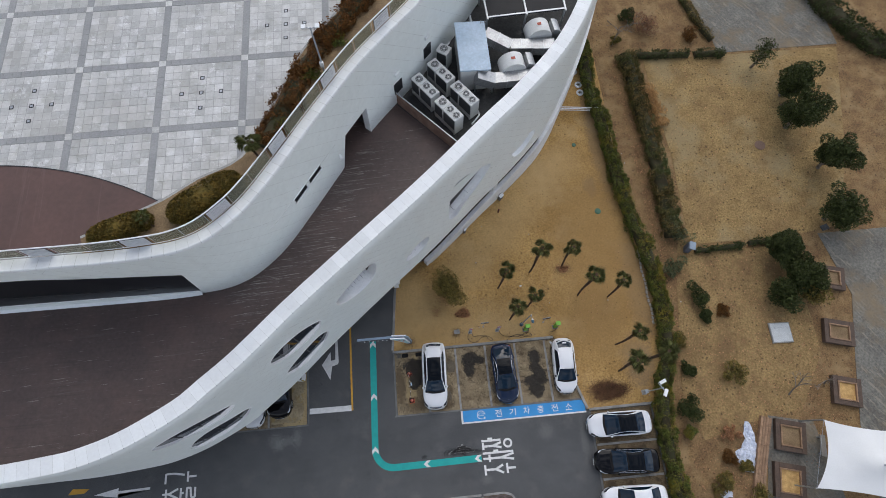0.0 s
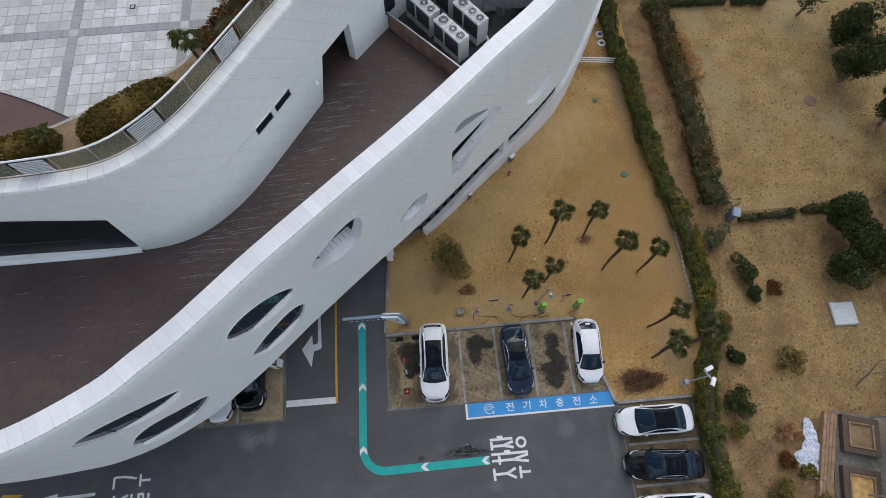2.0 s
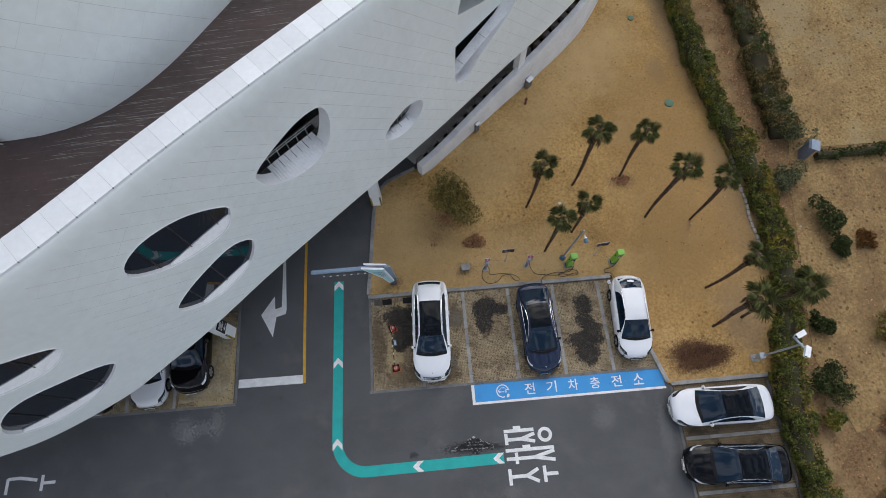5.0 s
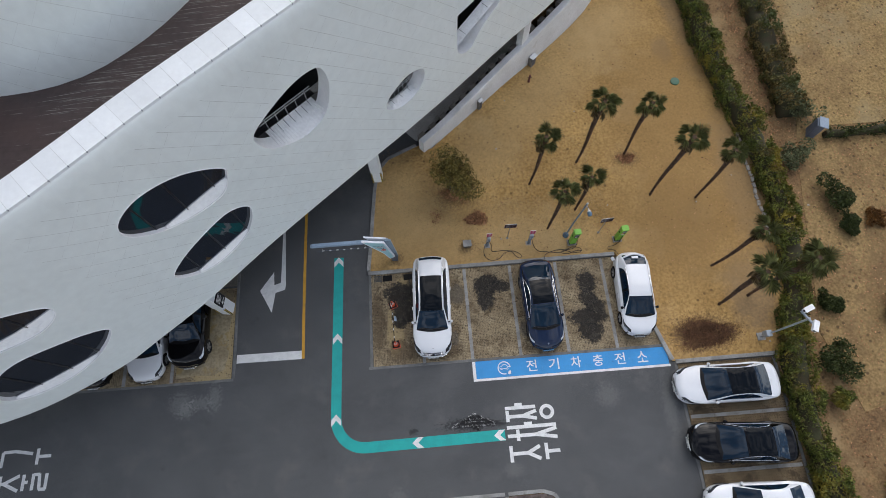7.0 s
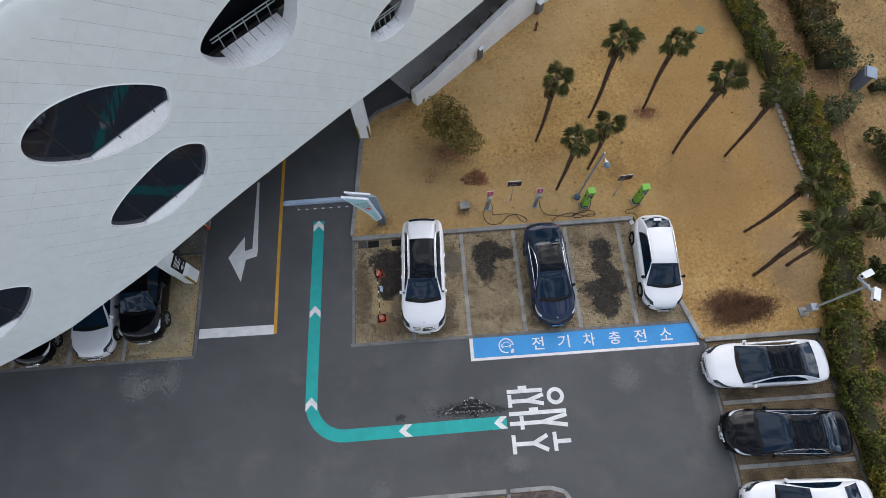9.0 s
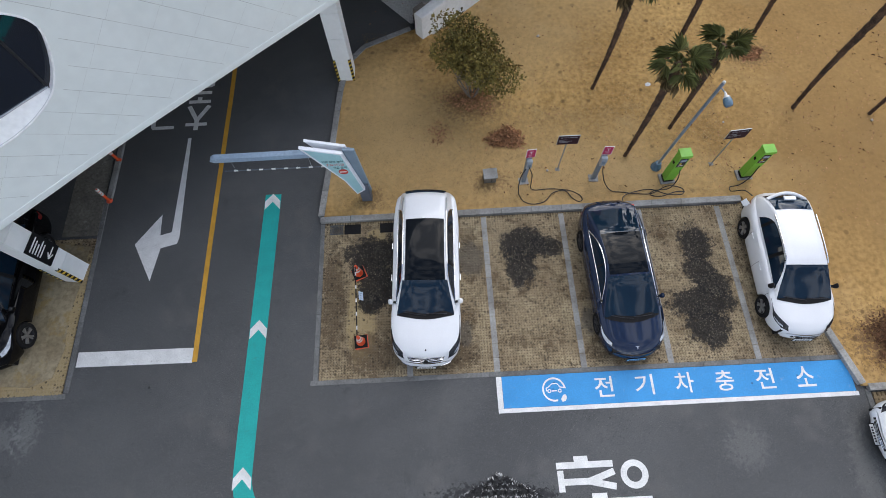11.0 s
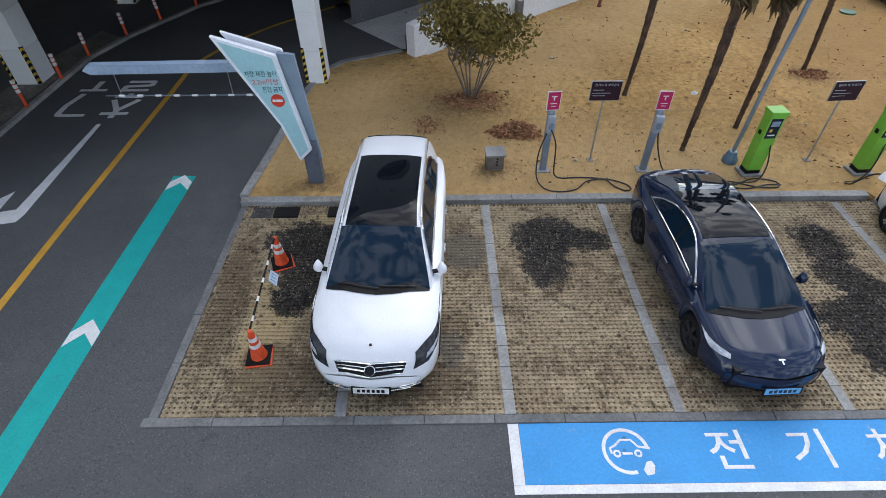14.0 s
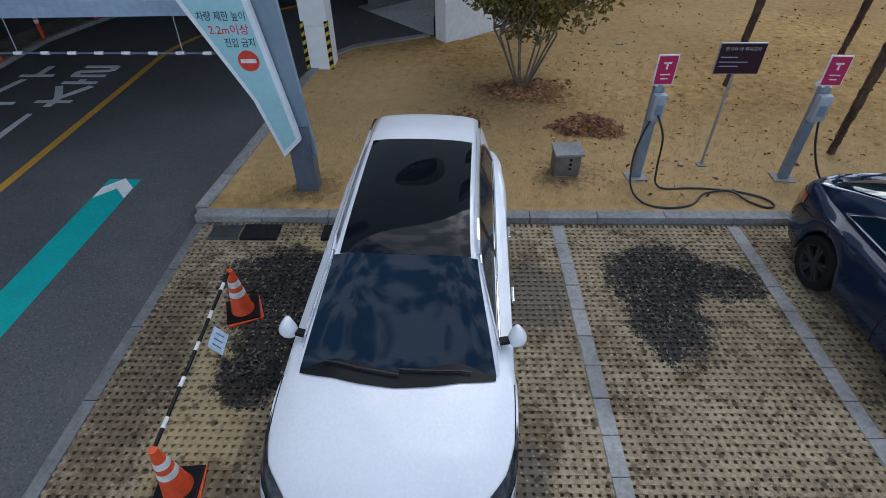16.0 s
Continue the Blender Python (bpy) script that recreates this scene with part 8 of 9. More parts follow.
for x, y, rx, ry in OIL:
    k = int(950 * rx * ry)
    a, q = rng.uniform(0, 2 * math.pi, k), np.sqrt(rng.uniform(0, 1, k)) * (0.84 + rng.normal(0, 0.06, k))
    q = q * (1 + 0.16 * np.sin(3 * a + 4 * x) + 0.12 * np.sin(5 * a + 3 * y))
    flakes.append(np.c_[x + rx * q * np.cos(a), y + ry * q * np.sin(a), 0.036 + rng.uniform(0, 0.012, k)])
tagged(link_mesh("dark_litter", leaf_mesh("dark_litter", np.concatenate(flakes), 0.026, 0.8, 1.3), DARK_FLAKE), "dark rotted leaf litter on the parking bays", "leaf litter", kind="stuff")
BITS = leafage("burnt_asphalt", (0.048, 0.048, 0.049), (0.032, 0.032, 0.034))
FLECK = leafage("worn_white_paint", (0.50, 0.50, 0.49), (0.28, 0.28, 0.28))


def worn_arrow(tip, wing_a, wing_b, stem):
    """A road arrow ground off: a dark scar in the asphalt with flecks of paint left in rows."""
    t, a, b, e = (np.array(p) for p in (tip, wing_a, wing_b, stem))
    k = 380
    q = np.sqrt(rng.uniform(0, 1, k))[:, None]
    w = rng.uniform(0, 1, k)[:, None]
    spots = t + q * ((a - t) * w + (b - t) * (1 - w))
    neck = (a + b) / 2 + rng.uniform(0, 1, (70, 1)) * (e - (a + b) / 2) + rng.normal(0, 0.09, (70, 2)) * (1, 0.3)
    spots = np.concatenate([spots, neck])
    tagged(link_mesh("scuffed_asphalt", leaf_mesh("scuffed_asphalt", np.c_[spots, 0.0075 + rng.uniform(0, 0.003, len(spots))], 0.055, 0.97, 1.5), BITS), "dark ground-off road arrow on the asphalt", "road marking", kind="stuff")
    flecks = []
    for s0, wide in ((0.03, 1), (0.45, 0.8), (0.66, 0.7), (0.97, 1.0)):
        n = int(10 + 75 * s0 * wide)
        w = 0.5 + (rng.uniform(0, 1, n) - 0.5) * wide
        flecks.append(t + s0 * ((a - t) * w[:, None] + (b - t) * (1 - w[:, None])) + rng.normal(0, 0.02, (n, 2)))
    for side in (a, b):
        w = rng.uniform(0, 1, 30)[:, None]
        flecks.append(t + w * (side - t) + rng.normal(0, 0.02, (30, 2)))
    for off in (-0.1, 0.1):
        flecks.append((a + b) / 2 + rng.uniform(0, 1, (14, 1)) * (e - (a + b) / 2) + (off, 0) + rng.normal(0, 0.015, (14, 2)))
    flecks = np.concatenate(flecks)
    tagged(link_mesh("paint_flecks", leaf_mesh("paint_flecks", np.c_[flecks, 0.012 + rng.uniform(0, 0.003, len(flecks))], 0.032, 0.97, 1.3), FLECK), "white paint flecks left of a worn road arrow", "road marking", kind="stuff")


worn_arrow((5.19, -2.56), (4.02, -3.15), (6.31, -3.16), (5.32, -3.36))
GRASS_TUFT = leafage("dry_grass_blades", (0.40, 0.29, 0.14), (0.28, 0.19, 0.09))


def tufts(boxes, count, seed):
    r = np.random.default_rng(seed)
    v, f = [], []
    for x0, x1, y0, y1, share in boxes:
        k = int(count * share)
        x, y = r.uniform(x0, x1, k), r.uniform(y0, y1, k)
        a, h, ln = r.uniform(0, 6.28, k), r.uniform(0.012, 0.035, k), r.uniform(0.03, 0.07, k)
        for i in range(k):
            b, dx, dy = len(v), math.cos(a[i]), math.sin(a[i])
            v += [(x[i] - dy * 0.004, y[i] + dx * 0.004, LAWN_Z), (x[i] + dy * 0.004, y[i] - dx * 0.004, LAWN_Z), (x[i] + dx * ln[i], y[i] + dy * ln[i], LAWN_Z + h[i])]
            f.append((b, b + 1, b + 2))
    return tagged(link_mesh("grass", data_mesh("grass", v, f), GRASS_TUFT), "short dry straw-coloured grass blades", "grass", kind="stuff")


tufts([(0.6, 13.8, 5.5, 9.2, 0.75), (1.4, 14, 9.2, 13.0, 0.25)], 60000, 12)

# ---- things on and round the car park ----
ORANGE = mat("orange_plastic", (0.72, 0.085, 0.02), (0.62, 0.07, 0.02), 0.5, s1=6, s2=20, var=0.1, bump=0.05)
REFLECT = mat("reflective_white", (0.75, 0.75, 0.74), None, 0.35, bump=0.0)
SIGN_FACE = mat("pale_cyan_panel", (0.36, 0.60, 0.64), (0.33, 0.56, 0.60), 0.4, s1=1.5, var=0.04, bump=0.0)
SIGN_DARKFACE = mat("grey_blue_panel", (0.21, 0.28, 0.34), (0.18, 0.24, 0.30), 0.4, s1=1.5, var=0.05, bump=0.0)
SIGN_EDGE = mat("white_sign_edge", (0.78, 0.80, 0.84), (0.72, 0.74, 0.78), 0.4, s1=3, var=0.04, bump=0.0)
POST_GREY = mat("grey_blue_post", (0.11, 0.13, 0.17), (0.09, 0.11, 0.145), 0.45, s1=3, var=0.08)
INK = mat("dark_teal_ink", (0.02, 0.09, 0.10), None, 0.5, bump=0.0)
RED_INK = mat("red_ink", (0.62, 0.05, 0.025), None, 0.45, bump=0.0)
MAGENTA = mat("magenta_panel", (0.42, 0.015, 0.085), (0.38, 0.013, 0.075), 0.4, bump=0.0, var=0.04)
PLUM = mat("dark_plum_panel", (0.036, 0.014, 0.021), (0.030, 0.012, 0.018), 0.55, bump=0.0, var=0.05, spec=0.15)
GREEN_BOX = mat("bright_green_casing", (0.17, 0.45, 0.045), (0.15, 0.40, 0.04), 0.4, s1=2, var=0.06, bump=0.0)
LIGHT_STEEL = mat("light_grey_steel", (0.36, 0.40, 0.44), (0.31, 0.35, 0.39), 0.45, metal=0.3, s1=3, var=0.08)
POLE_BLUE = mat("blue_grey_pole", (0.22, 0.27, 0.33), (0.18, 0.23, 0.29), 0.45, metal=0.3, s1=3, var=0.1)
SCREEN = mat("dark_screen", (0.02, 0.025, 0.04), None, 0.15, bump=0.0)
CABLE = mat("black_cable", (0.012, 0.012, 0.013), None, 0.5, bump=0.0)
YELLOW = mat("yellow_stripe", (0.62, 0.44, 0.04), None, 0.5)
BROWN_WOOD = mat("weathered_wood", (0.30, 0.185, 0.11), (0.22, 0.13, 0.075), 0.8, s1=3, s2=20, var=0.2, bump=0.3)
per_piece(BROWN_WOOD, 0.15)
PLANTER_WOOD = mat("dark_planter_wood", (0.095, 0.06, 0.042), (0.07, 0.045, 0.032), 0.75, s1=3, s2=20, var=0.2, bump=0.3)
TENT = mat("white_membrane", (0.70, 0.705, 0.70), (0.66, 0.665, 0.66), 0.6, s1=0.5, var=0.03, bump=0.0)
PLASTIC_SHEET = mat("pale_plastic_sheet", (0.44, 0.49, 0.60), (0.60, 0.63, 0.70), 0.35, s1=3, s2=10, var=0.2, bump=0.4, bscale=12)


def letters(text, m, height, material, parent, width=None, name="lettering"):
    """Flat writing in its own x-y plane, centred, as one mesh."""
    cu = bpy.data.curves.new("writing", "FONT")
    cu.body, cu.align_x, cu.align_y, cu.extrude, cu.offset, cu.resolution_u, cu.size = text, "CENTER", "CENTER", 0.001, 0.008, 2, 1.0
    tmp = new("writing_source", cu)
    bpy.context.view_layer.update()
    me = bpy.data.meshes.new_from_object(tmp.evaluated_get(bpy.context.evaluated_depsgraph_get()))
    bpy.data.objects.remove(tmp)
    co = np.array([v.co for v in me.vertices])
    lo, hi = co.min(0), co.max(0)
    k = height / (hi[1] - lo[1])
    kx = width / (hi[0] - lo[0]) if width else k
    for v in me.vertices:
        v.co = ((v.co.x - (lo[0] + hi[0]) / 2) * kx, (v.co.y - (lo[1] + hi[1]) / 2) * k, v.co.z)
    ob = link_mesh(name, me, material, parent)
    ob.matrix_world = m
    return ob


# height limit sign over the entry lane: two panels on a post, an arm and a hanging bar
gauge = thing("height_sign", (1.62, 5.95, LAWN_Z - 0.02), "pale blue height-limit sign with arm and hanging bar", "road sign")
gx, gy = 1.62, 5.95


def slab(outline, y0, y1):
    bm = prism(outline, 0, 1)
    for v in bm.verts:
        x, z, d = v.co.x, v.co.y, v.co.z
        v.co = Vector((x - gx, y0 + (y1 - y0) * d - gy, z - LAWN_Z + 0.02))
    return bm


FRONT = [(0.24, 3.42), (1.34, 3.06), (1.68, 1.02), (1.40, 0.76), (1.15, 1.62)]
part("front_panel", slab(FRONT, 5.74, 5.84), SIGN_EDGE, gauge)
mx_, mz_ = sum(p[0] for p in FRONT) / 5, sum(p[1] for p in FRONT) / 5
INNERP = [(0.36, 3.33), (1.28, 3.02), (1.62, 1.05), (1.42, 0.86), (1.21, 1.62)]
fp = part("front_face", slab(INNERP, 5.734, 5.742), SIGN_FACE, gauge)
part("rear_panel", slab([(0.36, 3.42), (1.42, 3.08), (1.74, 0.98), (1.5, 0.85), (1.4, 1.7)], 5.97, 6.05), SIGN_EDGE, gauge)
part("rear_face", slab([(1.34, 3.06), (1.66, 3.02), (1.84, 0.72), (1.58, 0.72)], 5.87, 5.96), SIGN_DARKFACE, gauge)
part("post", boxed(-0.16, 0.16, -0.12, 0.12, 0, 1.1), POST_GREY, gauge)
arm = part("arm", slab([(-2.46, 2.71), (-2.34, 2.81), (1.5, 2.86), (1.5, 2.68), (-2.34, 2.63)], 5.93, 6.10), mat("blue_grey_arm_paint", (0.30, 0.39, 0.50), (0.25, 0.33, 0.43), 0.4, s1=1.5, var=0.12, bump=0.05), gauge, "long pale blue steel arm over the lane")
bar = part("hanging_bar", rodded((-2.22 - gx, -0.03, 2.12), (0.98 - gx, -0.03, 2.12), 0.013, n=8), POST_GREY, gauge)
for k in range(8):
    part("bar_band", rodded((-1.95 + 0.36 * k - gx, -0.03, 2.12), (-1.84 + 0.36 * k - gx, -0.03, 2.12), 0.024, n=8), REFLECT, bar)
for x in (-1.9, 0.3):
    part("chain", rodded((x - gx, -0.03, 2.12), (x - gx, 0.02, 2.70), 0.006, n=6), STEEL, gauge)
fm = lambda x, z: pose(x, 5.731, z, 90, 0, 0)  # noqa: E731
letters("차량 제한 높이", fm(1.00, 2.72), 0.115, INK, fp, 0.60)
letters("2.2m이상", fm(1.06, 2.56), 0.125, RED_INK, fp, 0.50)
letters("진입 금지", fm(1.16, 2.40), 0.115, INK, fp, 0.38)
rd = part("no_entry_disc", lathe([(0.135, 0), (0.135, 0.006), (0.0, 0.006)], 28), RED_INK, fp)
rd.matrix_world = pose(1.22, 5.731, 2.17, 90, 0, 0)
part("no_entry_bar", boxed(-0.10, 0.10, -0.025, 0.025, 0.006, 0.010), REFLECT, rd)

# columns with hazard stripes under the building
def column(x, y, w, d, turn, label):
    c = thing("column", (x, y, 0, 0, 0, turn), label, "column", "columns under the building", "structure")
    h = HULL_Z + 0.05
    n = 4
    for k in range(n):
        part("cladding_panel", boxed(-w / 2, w / 2, -d / 2, d / 2, h * k / n + 0.006, h * (k + 1) / n - 0.006, bevel=0.01), COPING, c)
    part("core", boxed(-w / 2 + 0.015, w / 2 - 0.015, -d / 2 + 0.015, d / 2 - 0.015, 0, h), JOINT, c)
    for sx in (-1, 1):
        g = part("corner_guard", boxed(sx * w / 2 - 0.07, sx * w / 2 + 0.014, -d / 2 - 0.014, -d / 2 + 0.07, 0.05, 1.15) if sx > 0 else boxed(-w / 2 - 0.014, -w / 2 + 0.07, -d / 2 - 0.014, -d / 2 + 0.07, 0.05, 1.15), BLACK, c)
        for k in range(6):
            bm = bmesh.new()
            x0, x1 = (w / 2 - 0.07, w / 2 + 0.014) if sx > 0 else (-w / 2 - 0.014, -w / 2 + 0.07)
            z = 0.1 + 0.18 * k
            vs = [bm.verts.new(v) for v in ((x0, -d / 2 - 0.018, z), (x1, -d / 2 - 0.018, z + 0.06), (x1, -d / 2 - 0.018, z + 0.14), (x0, -d / 2 - 0.018, z + 0.08))]
            bm.faces.new(vs)
            part("stripe", bm, YELLOW, g)
            bm = bmesh.new()
            xs = sx * (w / 2 + 0.018)
            vs = [bm.verts.new(v) for v in ((xs, -d / 2 - 0.014, z + 0.06), (xs, -d / 2 + 0.07, z), (xs, -d / 2 + 0.07, z + 0.08), (xs, -d / 2 - 0.014, z + 0.14))]
            bm.faces.new(vs)
            part("stripe", bm, YELLOW, g)
    return c


column(0.83, 11.12, 0.58, 0.62, 0, "white panelled column with yellow and black corner guards")
column(-7.75, 11.4, 0.75, 0.8, 0, "white panelled column with yellow and black corner guards")
column(-7.5, 3.84, 0.6, 0.62, -8, "white panelled column with yellow and black corner guards")
column(-7.9, 18.5, 0.75, 0.8, 0, "white panelled column with yellow and black corner guards")
column(-16.5, 11.4, 0.75, 0.8, 0, "white panelled column with yellow and black corner guards")
column(-16.5, 3.4, 0.75, 0.8, 0, "white panelled column with yellow and black corner guards")
bd = thing("direction_board", (-7.19, 3.80, 2.0, 0, 0, -8), "black direction board hung on the white column", "sign board")
part("board", boxed(0, 0.05, -0.31, 0.31, -0.5, 0.5, bevel=0.008), BLACK, bd)
for k in range(5):
    part("writing_bar", boxed(0.05, 0.056, -0.24, 0.22 - 0.07 * (k % 3), 0.36 - 0.1 * k, 0.40 - 0.1 * k), REFLECT, bd)
bm = bmesh.new()
for y0, z0, y1, z1 in ((-0.16, -0.3, 0.0, -0.2), (-0.16, -0.3, 0.0, -0.4), (-0.14, -0.3, 0.2, -0.3)):
    rod(bm, (0.054, y0, z0), (0.054, y1, z1), 0.016, n=6)
part("arrow", bm, REFLECT, bd)


def bollard(x, y, k):
    b = thing("lane_marker", (x, y, 0.06, 3 * math.sin(k * 2.1), 3 * math.cos(k * 1.7), 0), "orange flexible lane marker with white bands", "lane marker", "lane markers along the kerb")
    part("foot", lathe([(0.10, 0), (0.10, 0.02), (0.06, 0.05), (0.045, 0.06)], 14), ORANGE, b)
    po = part("post", lathe([(0.045, 0.05), (0.045, 0.38), (0.04, 0.75), (0.03, 0.78), (0, 0.78)], 14), ORANGE, b, smooth=True)
    for z in (0.42, 0.55, 0.68):
        part("band", lathe([(0.046, z), (0.057, z + 0.02), (0.057, z + 0.07), (0.045, z + 0.095)], 14), REFLECT, po, smooth=True)
    return b


for k, (x, y) in enumerate(((-6.93, 6.33), (-6.92, 7.9), (-6.95, 9.55), (-6.9, 11.3), (-6.87, 12.95), (-6.35, 14.6), (-5.75, 16.1), (-4.95, 17.6), (-3.9, 18.9))):
    bollard(x, y, k)

# traffic cones joined by a striped bar
def cone(x, y, turn):
    c = thing("traffic_cone", (x, y, 0.033, 0, 0, turn), "orange traffic cone with white bands on a black base", "traffic cone", "traffic cones in the empty bay")
    part("base", boxed(-0.19, 0.19, -0.19, 0.19, 0.02, 0.045, bevel=0.008), BLACK, c)
    part("base_plate", boxed(-0.2, 0.2, -0.2, 0.2, 0, 0.022, pose(0.012, -0.012, 0, 0, 0, 4), 0.006), ORANGE, c)
    body = part("cone_body", lathe([(0.135, 0.04), (0.125, 0.07), (0.04, 0.62), (0.035, 0.66), (0.0, 0.665)], 24), ORANGE, c, smooth=True)
    for z in (0.30, 0.44):
        r = lambda h: 0.125 + (0.04 - 0.125) * (h - 0.07) / 0.55  # noqa: E731
        part("band", lathe([(r(z) + 0.002, z), (r(z + 0.075) + 0.002, z + 0.075)], 24), REFLECT, body, smooth=True)
    return c


cone(1.45, 1.2, 5)
cone(1.36, 3.35, 20)
cb = thing("cone_bar", (1.38, 1.2, 0.68), "black and white striped bar between two cones", "barrier bar")
part("bar", rodded((0.05, 0, -0.03), (-0.03, 2.15, 0.0), 0.018, n=8), BLACK, cb)
for k in range(5):
    f0 = 0.10 + 0.19 * k
    a, b = Vector((0.05, 0, -0.03)), Vector((-0.03, 2.15, 0.0))
    part("bar_band", rodded(a.lerp(b, f0), a.lerp(b, f0 + 0.05), 0.020, n=8), REFLECT, cb)
nt = part("notice", boxed(-0.09, 0.09, -0.13, 0.13, -0.003, 0.003, pose(0.13, 1.25, -0.12, 0, 55, 5)), mat("pale_blue_notice", (0.50, 0.62, 0.78), None, 0.5, bump=0.0), cb)
for k in range(3):
    part("writing_bar", boxed(-0.05, 0.05, -0.006, 0.006, 0.004, 0.006, pose(0.13, 1.25, -0.12, 0, 55, 5) @ pose(0, 0.07 - 0.07 * k, 0)), INK, nt)


# chargers, sign boards, lamp, camera pole
def wall_charger(x, y, turn, label):
    c = thing("charger_post", (x, y, LAWN_Z, 0, 0, turn), label, "charger", "charger posts at the bays")
    part("foot_plate", boxed(-0.16, 0.16, -0.13, 0.13, 0, 0.02, bevel=0.006), CONCRETE, c)
    part("post", boxed(-0.07, 0.07, -0.05, 0.05, 0.02, 1.52, bevel=0.012), POLE_BLUE, c)
    un = part("charging_unit", boxed(-0.095, 0.095, -0.17, -0.05, 1.03, 1.44, bevel=0.045), LIGHT_STEEL, c, "rounded pale charging unit", True)
    part("unit_face", boxed(-0.05, 0.05, -0.176, -0.168, 1.14, 1.30, bevel=0.01), POLE_BLUE, un)
    pl = part("name_panel", boxed(-0.145, 0.145, -0.075, -0.055, 1.55, 1.98, bevel=0.008), REFLECT, c)
    part("panel_face", boxed(-0.128, 0.128, -0.081, -0.074, 1.57, 1.96), MAGENTA, pl)
    bm = bmesh.new()
    box(bm, -0.055, 0.055, -0.086, -0.08, 1.855, 1.88)
    box(bm, -0.012, 0.012, -0.086, -0.08, 1.78, 1.86)
    part("mark", bm, REFLECT, pl)
    for k, w in enumerate((0.07, 0.05)):
        part("writing_bar", boxed(-w, w, -0.086, -0.08, 1.70 - 0.06 * k, 1.715 - 0.06 * k), REFLECT, pl)
    part("panel_stem", boxed(-0.03, 0.03, -0.055, -0.03, 1.45, 1.6), STEEL, c)
    return c


wall_charger(6.78, 6.3, 4, "grey charger post with magenta panel and coiled cable")
wall_charger(9.1, 6.28, -4, "grey charger post with magenta panel, cable plugged in")
CB = LAWN_Z + 0.02
cab, _ = spline([(6.80, 6.12, 1.25), (6.92, 6.02, 0.95), (6.95, 6.0, 0.5), (6.98, 5.95, 0.2), (7.15, 5.93, CB), (7.5, 5.95, CB), (7.85, 5.93, CB), (8.25, 5.85, CB), (8.55, 5.68, CB), (8.62, 5.5, CB), (8.48, 5.44, CB), (8.28, 5.6, CB), (8.1, 5.85, CB + 0.02), (7.7, 5.8, CB), (7.4, 5.5, CB),
                  (7.0, 5.42, CB), (6.7, 5.55, CB), (6.55, 5.8, 0.25), (6.58, 6.05, 0.7), (6.72, 6.14, 1.15)], 0.08)
tagged(part("charging_cable", tube(cab, 0.016, 6), CABLE, None, smooth=True), "black charging cable looped on the dry lawn", "cable")
cab, _ = spline([(9.12, 6.13, 1.2), (9.2, 6.05, 0.8), (9.35, 5.9, 0.4), (9.6, 5.75, CB + 0.03), (9.95, 5.7, CB), (10.4, 5.62, CB), (10.9, 5.6, CB), (11.5, 5.85, CB), (11.95, 5.72, CB), (11.9, 5.52, CB), (11.4, 5.55, CB), (10.9, 5.75, CB), (10.4, 5.7, CB), (9.95, 5.5, CB + 0.1), (9.75, 5.1, 0.5), (9.65, 4.75, 0.82)], 0.08)
tagged(part("charging_cable", tube(cab, 0.016, 6), CABLE, None, smooth=True), "black charging cable running to the dark car", "cable")
cab, _ = spline([(11.62, 6.0, 0.9), (11.7, 5.9, 0.4), (11.5, 5.75, CB), (11.0, 5.7, CB), (10.85, 5.55, CB), (11.2, 5.48, CB), (11.7, 5.62, CB), (12.0, 5.6, CB)], 0.08)
tagged(part("charging_cable", tube(cab, 0.016, 6), CABLE, None, smooth=True), "black charging cable lying before the green charger", "cable")
cab, _ = spline([(14.15, 6.0, 0.9), (14.05, 5.85, 0.4), (13.8, 5.75, CB), (13.5, 5.7, CB), (13.45, 5.5, 0.2), (13.62, 5.3, 0.6), (13.72, 5.02, 0.75)], 0.08)
tagged(part("charging_cable", tube(cab, 0.016, 6), CABLE, None, smooth=True), "black charging cable running to the white hatchback", "cable")


def green_charger(x, y, turn):
    c = thing("green_charger", pose(x, y, LAWN_Z, 0, 0, turn) @ Matrix.Diagonal((0.82, 0.85, 0.93, 1)), "bright green charging pillar with dark screen on concrete", "charger", "green chargers at the bays")
    part("plinth", boxed(-0.30, 0.30, -0.22, 0.22, 0, 0.06, bevel=0.012), CONCRETE, c)
    part("skirt", boxed(-0.20, 0.20, -0.15, 0.15, 0.06, 0.16), BLACK, c)
    bo = part("casing", boxed(-0.20, 0.20, -0.16, 0.16, 0.16, 1.62, bevel=0.02), GREEN_BOX, c)
    part("cap", boxed(-0.225, 0.225, -0.19, 0.18, 1.62, 1.72, bevel=0.015), GREEN_BOX, c)
    sc = part("screen_panel", boxed(-0.15, 0.15, -0.168, -0.158, 1.05, 1.55, bevel=0.006), SCREEN, c)
    part("display", boxed(-0.11, 0.11, -0.173, -0.166, 1.36, 1.49), mat("lit_display", (0.25, 0.32, 0.40), None, 0.2, bump=0.0), sc)
    part("key_field", boxed(-0.09, -0.02, -0.173, -0.166, 1.22, 1.29), YELLOW, sc)
    part("writing_bar", boxed(-0.1, 0.1, -0.173, -0.166, 1.12, 1.15), REFLECT, sc)
    part("socket", boxed(-0.225, -0.198, -0.05, 0.05, 1.1, 1.2, bevel=0.01), BLACK, c)
    return c


green_charger(11.5, 6.12, 3)
green_charger(14.05, 6.12, 3)


